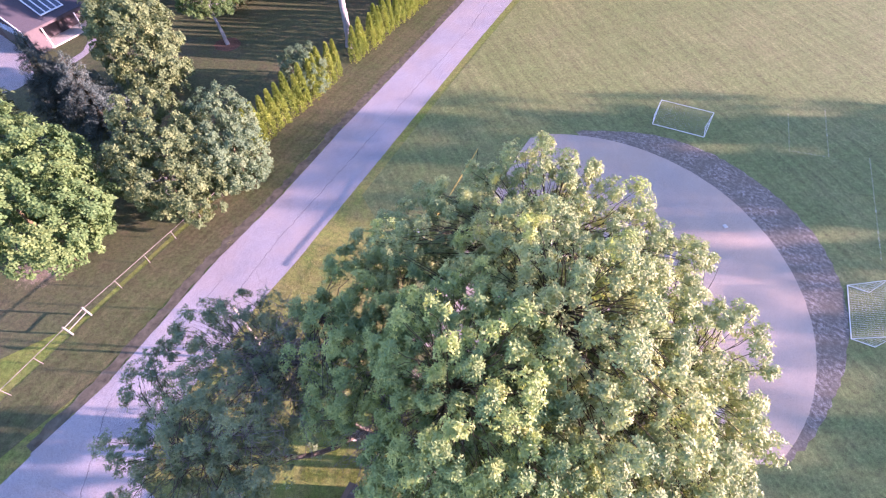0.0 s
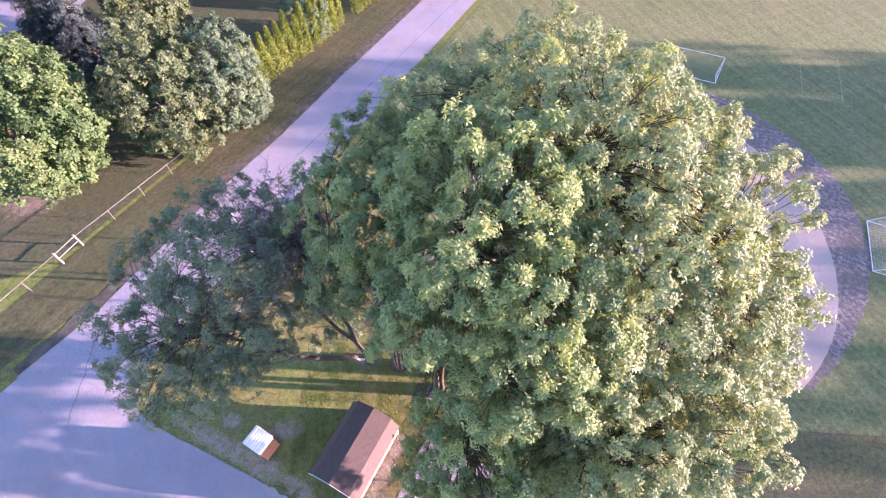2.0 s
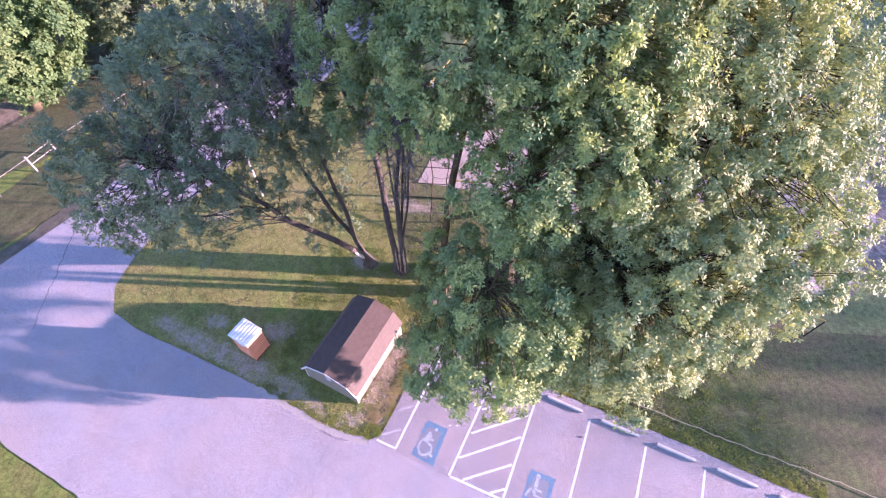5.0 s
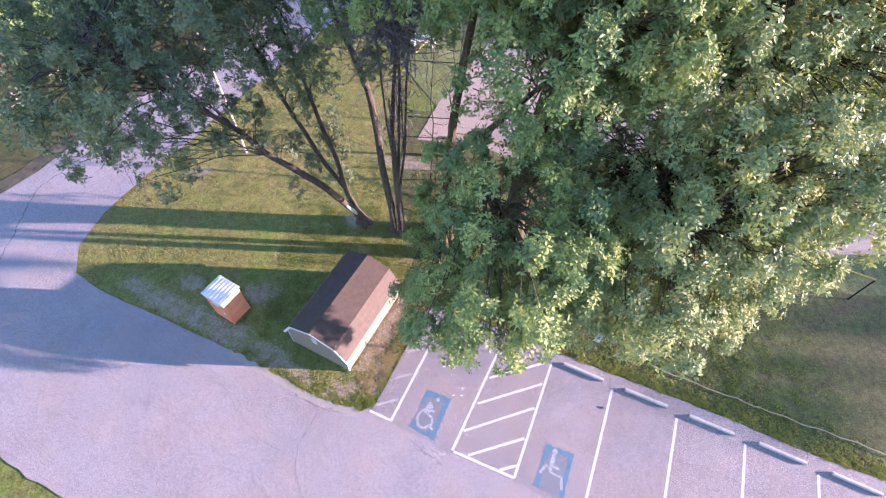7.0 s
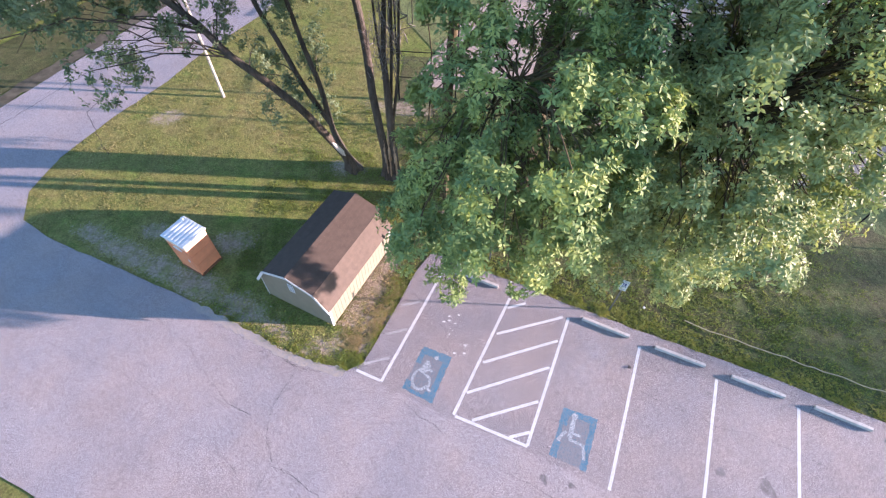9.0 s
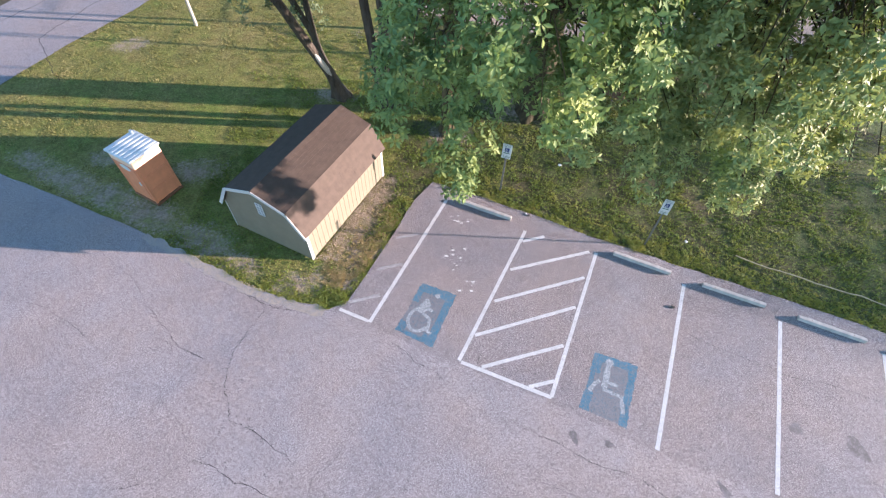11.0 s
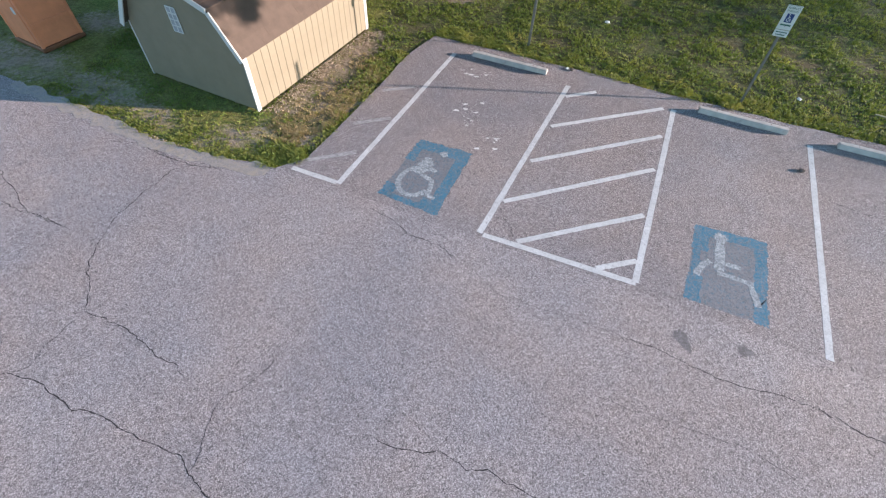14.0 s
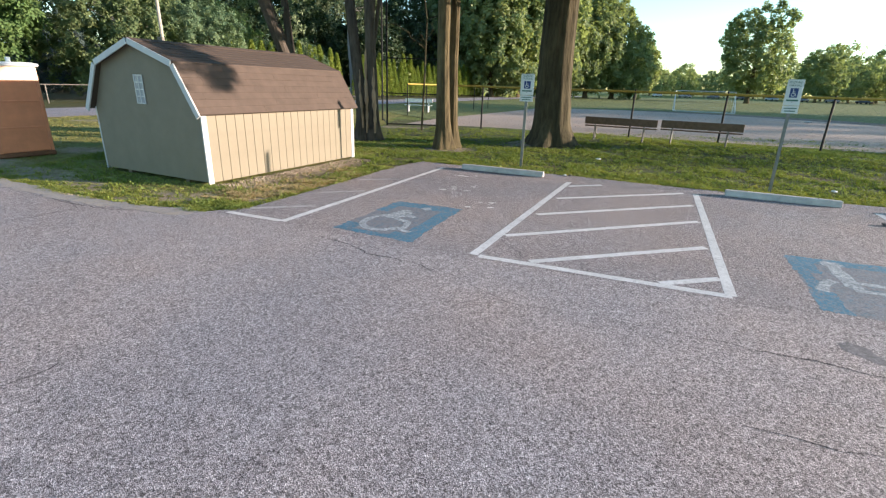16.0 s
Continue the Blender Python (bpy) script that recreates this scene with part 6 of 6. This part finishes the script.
# ---- the house ----
ROOFD = plain("dark_roof", (0.060, 0.055, 0.066), 0.9, 0.2, vary=0.2, own=False)
BRICKW = plain("pinkish_wall", (0.085, 0.070, 0.075), 0.85, 0.2, vary=0.15)
GLASSD = plain("pale_glazing", (0.42, 0.52, 0.66), 0.2, 0.6, vary=0.1)
WHITEF = plain("white_frame", (0.55, 0.57, 0.60), 0.5, 0.4, vary=0.05)
house = thing("house", pose(-48.67, 50.82, 0, 0, 0, 62.3), "suburban house with dark shingle roof, skylights and a garage", "house")
part("wall", box((-1.3, 2.3, 0), (10.0, 14.0, 2.75)), BRICKW, house)
part("garage_wall", box((-1.3, 0.3, 0), (0.2, 7.0, 2.6)), BRICKW, house)


def pitch(y0, z0, y1, z1, x0, x1, th):
    """A slab of roof that climbs along y."""
    d = Vector((0, y1 - y0, z1 - z0)).normalized()
    n = Vector((0, -d.z, d.y)) if d.y > 0 else Vector((0, d.z, -d.y))
    bm = bmesh.new()
    q = [bm.verts.new(Vector((x, y, z)) + n * k) for k in (0, th) for x, y, z in ((x0, y0, z0), (x1, y0, z0), (x1, y1, z1), (x0, y1, z1))]
    for f in ((0, 1, 2, 3), (4, 5, 6, 7), (0, 1, 5, 4), (1, 2, 6, 5), (2, 3, 7, 6), (3, 0, 4, 7)):
        bm.faces.new([q[k] for k in f])
    bmesh.ops.recalc_face_normals(bm, faces=bm.faces[:])
    return bm


def on_roof(y):
    return 2.8 + 2.9 * y / 8.0


roof_h = part("roof", pitch(0.0, 2.8, 8.0, 5.7, -1.6, 10.4, 0.14), ROOFD, house)
part("roof", pitch(16.0, 2.8, 8.0, 5.7, -1.6, 10.4, 0.14), ROOFD, house)
part("fascia", box((-1.6, -0.04, 2.62), (10.4, 0.02, 2.86)), BRICKW, house)
part("fascia", pitch(0.0, 2.72, 8.0, 5.62, -1.68, -1.6, 0.26), WHITEF, house)
sky_light = part("skylight", pitch(0.9, on_roof(0.9) + 0.16, 4.4, on_roof(4.4) + 0.16, 1.5, 4.3, 0.06), plain("dark_glazing", (0.06, 0.08, 0.11), 0.15, 0.6), roof_h)
for x in (1.5, 2.2, 2.9, 3.6, 4.3):
    part("skylight_bar", pitch(0.9, on_roof(0.9) + 0.2, 4.4, on_roof(4.4) + 0.2, x - 0.07, x + 0.07, 0.07), WHITEF, sky_light)
for y in (0.9, 4.4):
    part("skylight_bar", pitch(y - 0.08, on_roof(y) + 0.2, y + 0.08, on_roof(y) + 0.24, 1.43, 4.37, 0.07), WHITEF, sky_light)
for y in (1.0, 2.0, 3.0, 4.0, 5.0, 6.0):
    part("garage_glazing", box((-1.42, y, 1.7), (-1.3, y + 0.7, 2.5)), GLASSD, house)
part("garage_door", box((-1.36, 1.0, 0.0), (-1.3, 6.4, 1.6)), plain("dark_garage_door", (0.05, 0.05, 0.06)), house)
part("door", box((3.0, 2.22, 0.0), (4.0, 2.3, 2.1)), plain("dark_door", (0.05, 0.04, 0.04)), house)
part("porch_slab", box((0.2, 0.2, -0.02), (8.0, 2.3, 0.14)), CONCRETE, house)
for x in (0.4, 4.6, 8.8):
    part("porch_post", box((x, 0.15, 0.0), (x + 0.12, 0.27, 2.8)), WHITEF, house)
setting("driveway", sheet([(-56.8, 53.7), (-52.25, 50.6), (-50.2, 48.6), (-47.7, 45.2), (-48.7, 43.2), (-50.1, 42.4), (-62.0, 38.0), (-70.0, 50.0)], 0.006), ROADM, "pale concrete driveway by the house", "driveway")
setting("garden_path", ribbon(wobble(smooth_line([(-47.6, 46.4), (-45.6, 48.2), (-44.4, 50.6), (-45.0, 53.6)], 2), 0.4, 0.05, 4), 1.0, 0.008, 2, 0.1), ROADM, "curved pale garden path to the house", "path")

# far parked cars
CARM = [plain("car_paint_pale", (0.36, 0.37, 0.39), 0.3, 0.5), plain("car_paint_dark", (0.06, 0.06, 0.07), 0.3, 0.5), plain("car_paint_grey", (0.16, 0.16, 0.17), 0.3, 0.5)]
CARG = plain("car_glass", (0.03, 0.035, 0.04), 0.1, 0.6)
TYRE = plain("tyre", (0.02, 0.02, 0.02), 0.9, 0.2)


def car(x, y, turn, paint):
    c = thing("parked_car", pose(x, y, 0, 0, 0, turn), "parked car far across the field", "car", "parked cars")
    bm = box((-2.2, -0.88, 0.3), (2.2, 0.88, 0.9), 0.12)
    part("body", bm, paint, c)
    bm = bmesh.new()
    bmesh.ops.create_cube(bm, size=1)
    for v in bm.verts:
        k = 0.7 if v.co.z > 0 else 1.0
        v.co = Vector((v.co.x * 2.6 * k - 0.2, v.co.y * 1.6 * (0.85 if v.co.z > 0 else 1), 1.15 + v.co.z * 0.5))
    part("cabin", bm, CARG, c)
    for wx in (-1.35, 1.35):
        for wy in (-0.85, 0.85):
            part("wheel", rod((wx, wy - 0.1, 0.32), (wx, wy + 0.1, 0.32), 0.32, None, 12), TYRE, c)


for i in range(11):
    car(70 + i * 9.0, 168 - i * 1.5, 90 + (i * 37) % 20, CARM[(i * 2 + i // 3) % 3])


# ---- grass blades ----
BLADE = leaf_mat("grass_blade", (0.100, 0.146, 0.028), (0.168, 0.215, 0.042), (0.280, 0.285, 0.076), 0.5, 0.35, 0.6)


def inside(x, y, poly):
    px, py = np.array([p[0] for p in poly]), np.array([p[1] for p in poly])
    qx, qy = np.roll(px, -1), np.roll(py, -1)
    hit_ = np.zeros(len(x), bool)
    for a, b, c, d in zip(px, py, qx, qy):
        if b == d:
            continue
        cross = (b > y) != (d > y)
        hit_ ^= cross & (x < (c - a) * (y - b) / (d - b) + a)
    return hit_


DRYBLADE = leaf_mat("dry_grass_blade", (0.15, 0.165, 0.050), (0.24, 0.235, 0.085), (0.36, 0.31, 0.15), 0.5, 0.3, 0.6)


def grass(name, x0, x1, y0, y1, n, height, seed, label, blade=None):
    rng = np.random.default_rng(seed)
    x, y = rng.uniform(x0, x1, n), rng.uniform(y0, y1, n)
    ok = ~inside(x, y, lot_line)
    clump = np.array([noise.noise(Vector((a * 1.3, b * 1.3, 2.0))) + 0.6 * noise.noise(Vector((a * 4.0, b * 4.0, 5.0))) for a, b in zip(x, y)])
    ok &= clump + rng.normal(size=n) * 0.25 > -0.25
    ok &= rng.random(n) < np.clip((x1 - x) / 5.0, 0.0, 1.0)
    for bx, by, rx, ry, turn in BARE:
        c, s = math.cos(radians(turn)), math.sin(radians(turn))
        u, v = (c * (x - bx) + s * (y - by)) / rx, (-s * (x - bx) + c * (y - by)) / ry
        ok &= (u * u + v * v > 0.9) | (rng.random(n) < 0.12)
    # keep clear of the shed and the toilet
    for org, ax, w, l in ((SH_O, SH_L, WID, LEN), (Vector((-9.63, 1.89, 0)), Vector((0.46, 0.87, 0)).normalized(), 1.1, 1.02)):
        u = (x - org.x) * ax.x + (y - org.y) * ax.y
        v = -(x - org.x) * ax.y + (y - org.y) * ax.x
        ok &= ~((u > -0.02) & (u < l + 0.02) & (v > -0.02) & (v < w + 0.02))
    x, y, clump = x[ok], y[ok], clump[ok]
    z = np.array([rise(a, b) - 0.02 for a, b in zip(x, y)])
    m = len(x)
    h = height * (0.7 + 0.8 * np.clip(clump + 0.3, 0, 1)) * rng.uniform(0.6, 1.3, m)
    co = []
    for k in range(3):
        a = rng.uniform(0, 2 * np.pi, m)
        d = np.stack([np.cos(a), np.sin(a), np.zeros(m)], 1)
        s = np.stack([-np.sin(a), np.cos(a), np.zeros(m)], 1)
        root = np.stack([x, y, z], 1) + d * 0.02
        tip = root + d * (h * rng.uniform(0.4, 1.1, m))[:, None] + np.array([0, 0, 1.0]) * (h * rng.uniform(0.6, 1.0, m))[:, None]
        w = (0.010 + 0.007 * rng.random(m))[:, None]
        co.append(np.stack([root - s * w, root + s * w, tip], 1))
    co = np.concatenate(co).reshape(-1, 3)
    ob = fast_mesh(name, co, np.arange(len(co)).reshape(-1, 3), blade or BLADE)
    return tagged(ob, label, "grass", kind="stuff")


grass("grass", -8.5, 18.0, -4.5, 9.5, 120000, 0.06, 5, "clumpy green grass round the car park and shed")
grass("grass", -19.0, -8.5, -0.5, 10.0, 20000, 0.06, 6, "thin yellowish grass beside the toilet", DRYBLADE)
grass("grass", -9.0, 20.0, 9.5, 13.5, 9000, 0.07, 8, "clumpy green grass under the trees")
grass("grass", -19.0, -3.0, 10.0, 24.0, 26000, 0.07, 9, "yellowish grass between lane and diamond", DRYBLADE)


def weeds(name, x0, x1, y0, y1, n, size, seed, label, leaf):
    """Low broad-leaved rosettes that grow in clumps through the lawn."""
    rng = np.random.default_rng(seed)
    x, y = rng.uniform(x0, x1, n), rng.uniform(y0, y1, n)
    clump = np.array([noise.noise(Vector((a * 0.9, b * 0.9, 7.0))) + 0.7 * noise.noise(Vector((a * 3.2, b * 3.2, 1.0))) for a, b in zip(x, y)])
    ok = ~inside(x, y, lot_line) & (clump + rng.normal(size=n) * 0.2 > -0.05)
    for bx, by, rx, ry, turn in BARE:
        c, s = math.cos(radians(turn)), math.sin(radians(turn))
        u, v = (c * (x - bx) + s * (y - by)) / rx, (-s * (x - bx) + c * (y - by)) / ry
        ok &= u * u + v * v > 1.0
    u, v = (x - SH_O.x) * SH_L.x + (y - SH_O.y) * SH_L.y, -(x - SH_O.x) * SH_L.y + (y - SH_O.y) * SH_L.x
    ok &= ~((u > -0.05) & (u < LEN + 0.05) & (v > -0.05) & (v < WID + 0.05))
    x, y = x[ok], y[ok]
    at = np.stack([x, y, np.array([rise(a, b) + 0.005 for a, b in zip(x, y)]) + rng.uniform(0, 0.035, len(x))], 1)
    ax = unit(np.array([0, 0, 1.0]) + 0.35 * rng.normal(size=(len(x), 3)))
    co, tr = leaf_tufts(rng, at, ax, size * rng.uniform(0.6, 1.4, len(x)), 5, 0.6, (0.7, 1.5))
    return tagged(fast_mesh(name, co, tr, leaf), label, "weeds", kind="stuff")


WEED = leaf_mat("weed_leaf", (0.120, 0.175, 0.040), (0.205, 0.260, 0.062), (0.330, 0.350, 0.110), 0.8, 0.35, 0.6)
weeds("weeds", -5.5, 14.0, -4.5, 7.5, 18000, 0.032, 61, "low broad-leaved weeds in clumps through the lawn", WEED)


def tuft_strip(line, wide, n, height, seed, label):
    """A ragged fringe of taller tufts along the edge of the asphalt."""
    rng = np.random.default_rng(seed)
    pts = np.array(line, float)
    seg = rng.integers(0, len(pts) - 1, n)
    t = rng.random(n)[:, None]
    d = unit(pts[seg + 1] - pts[seg])
    side = np.stack([-d[:, 1], d[:, 0]], 1)
    off_ = np.abs(rng.normal(size=n)) * wide * 0.55 - 0.04
    q = pts[seg] * (1 - t) + pts[seg + 1] * t + side * off_[:, None]
    clump = np.array([noise.noise(Vector((a * 2.2, b * 2.2, 3.0))) + 0.6 * noise.noise(Vector((a * 6.0, b * 6.0, 9.0))) for a, b in q])
    ok = clump + rng.normal(size=n) * 0.15 > -0.3
    q, clump = q[ok], clump[ok]
    m = len(q)
    h = height * (0.5 + 1.2 * np.clip(clump + 0.2, 0, 1)) * rng.uniform(0.5, 1.4, m)
    co = []
    for k in range(5):
        a = rng.uniform(0, 2 * np.pi, m)
        d = np.stack([np.cos(a), np.sin(a), np.zeros(m)], 1)
        s = np.stack([-np.sin(a), np.cos(a), np.zeros(m)], 1)
        root = np.stack([q[:, 0], q[:, 1], np.full(m, -0.01)], 1) + d * 0.02
        tip = root + d * (h * rng.uniform(0.5, 1.2, m))[:, None] + np.array([0, 0, 1.0]) * (h * rng.uniform(0.5, 1.0, m))[:, None]
        w = (0.008 + 0.007 * rng.random(m))[:, None]
        co.append(np.stack([root - s * w, root + s * w, tip], 1))
    co = np.concatenate(co).reshape(-1, 3)
    return tagged(fast_mesh("grass_fringe", co, np.arange(len(co)).reshape(-1, 3), FRESH), label, "grass", kind="stuff")


FRESH = leaf_mat("fresh_grass_blade", (0.15, 0.195, 0.045), (0.235, 0.265, 0.062), (0.38, 0.34, 0.13), 0.8, 0.45, 0.6)
tuft_strip([(-9.0, 0.42), (-7.4, -0.3), (-5.6, -1.15), (-4.4, -1.5), (-3.3, -1.72), (-2.75, -1.4), (-1.7, 1.15), (-1.1, 2.72)], 0.6, 5200, 0.042, 31, "bright yellow-green grass tufts fringing the asphalt by the shed")
tuft_strip(BACK[:7], 0.9, 9000, 0.05, 32, "fresh green grass fringe behind the wheel stops")


STRAWBLADE = leaf_mat("straw_blade", (0.24, 0.19, 0.09), (0.38, 0.30, 0.16), (0.50, 0.40, 0.23), 0.8, 0.3, 0.7)
dead = tuft_strip([(-3.9, -0.75), (-3.1, -0.95), (-2.5, -0.35), (-1.9, 1.0), (-1.45, 2.3)], 0.7, 6500, 0.035, 33, "straw-coloured dead grass tufts by the shed")
dead.data.materials.clear()
dead.data.materials.append(STRAWBLADE)


def pebbles(a, b, wide, n, seed, label):
    """Loose small stones and bark bits on the bare strip."""
    rng = np.random.default_rng(seed)
    a, b = np.array(a, float), np.array(b, float)
    d = unit(b - a)
    side = np.array([d[1], -d[0]])
    q = a + (b - a) * rng.random(n)[:, None] + side * (np.abs(rng.normal(size=n)) * wide)[:, None]
    r = rng.uniform(0.007, 0.019, n)
    octa = np.array([(1, 0, 0), (0, 1, 0), (-1, 0, 0), (0, -1, 0), (0, 0, 0.7), (0, 0, -0.5)], float)
    tri = np.array([(0, 1, 4), (1, 2, 4), (2, 3, 4), (3, 0, 4), (1, 0, 5), (2, 1, 5), (3, 2, 5), (0, 3, 5)])
    turn = rng.uniform(0, 6.28, n)
    v = octa[None] * (r[:, None] * rng.uniform(0.6, 1.4, (n, 3)))[:, None]
    x = v[..., 0] * np.cos(turn)[:, None] - v[..., 1] * np.sin(turn)[:, None]
    y = v[..., 0] * np.sin(turn)[:, None] + v[..., 1] * np.cos(turn)[:, None]
    co = np.stack([x + q[:, :1], y + q[:, 1:], v[..., 2] + 0.004], -1).reshape(-1, 3)
    tr = (tri[None] + (np.arange(n) * 6)[:, None, None]).reshape(-1, 3)
    return tagged(fast_mesh("gravel", co, tr, PEBBLE), label, "gravel", kind="stuff")


PEBBLE = leaf_mat("pebble", (0.20, 0.155, 0.115), (0.36, 0.29, 0.22), (0.52, 0.44, 0.34), 2.0, 0.0, 0.9)
pebbles((-4.0, 0.05), (-2.35, 3.75), 0.28, 1500, 41, "brown gravel and bark bits along the shed wall")
pebbles((-6.9, -0.55), (-4.2, -1.62), 0.12, 500, 42, "crumbled asphalt bits along the broken edge")


# litter and scraps
def scrap(name, x, y, r, material, label, seed, z=0.02):
    rng = random.Random(seed)
    bm = bmesh.new()
    bmesh.ops.create_icosphere(bm, subdivisions=1, radius=r)
    for v in bm.verts:
        v.co = Vector((v.co.x * rng.uniform(0.7, 1.3), v.co.y * rng.uniform(0.7, 1.3), max(-0.2 * r, v.co.z * rng.uniform(0.3, 0.7))))
    ob = part(name, bm, material)
    ob.matrix_world = pose(x, y, z, 0, 0, rng.uniform(0, 360))
    return tagged(ob, label, name.replace("_", " "))


PAPER = plain("crumpled_paper", (0.62, 0.62, 0.60), 0.8, 0.2)
STONE = plain("dark_stone", (0.09, 0.08, 0.075), 0.9, 0.2)
scrap("litter", 4.09, 4.7, 0.07, PAPER, "crumpled white litter in the grass", 1, 0.08)
scrap("litter", 7.87, 1.39, 0.06, PAPER, "crumpled white litter in the grass", 2, 0.05)
scrap("litter", 2.69, 2.30, 0.04, PAPER, "small white scrap at the asphalt edge", 3)
scrap("stone", 6.82, -1.10, 0.07, STONE, "dark stone on the parking bay", 4, 0.03)
scrap("stone", 2.78, 2.22, 0.05, STONE, "dark stone at the asphalt edge", 5, 0.03)
srng = random.Random(8)
for k in range(26):
    cx, cy = srng.choice(((0.45, 1.87), (0.42, 0.03), (0.78, -0.66), (0.35, 0.5)))
    x, y, r = cx + srng.gauss(0, 0.16), cy + srng.gauss(0, 0.12), srng.uniform(0.02, 0.07)
    blot = [(x + r * srng.uniform(0.4, 1.4) * math.cos(a), y + 0.6 * r * srng.uniform(0.4, 1.4) * math.sin(a)) for a in [q * math.pi / 5 for q in range(10)]]
    part("paint_scuff", sheet(blot, 0.0142), WHITE_PAINT, pavement)
for k in range(90):
    x, y = srng.uniform(-16, 14), srng.uniform(-9, 2)
    if not inside(np.array([x]), np.array([y]), lot_line)[0]:
        continue
    r = srng.uniform(0.012, 0.035)
    blot = [(x + r * srng.uniform(0.5, 1.5) * math.cos(a), y + r * srng.uniform(0.5, 1.3) * math.sin(a)) for a in [q * math.pi / 4 for q in range(8)]]
    part("dark_speck", sheet(blot, 0.0136), OIL, pavement)
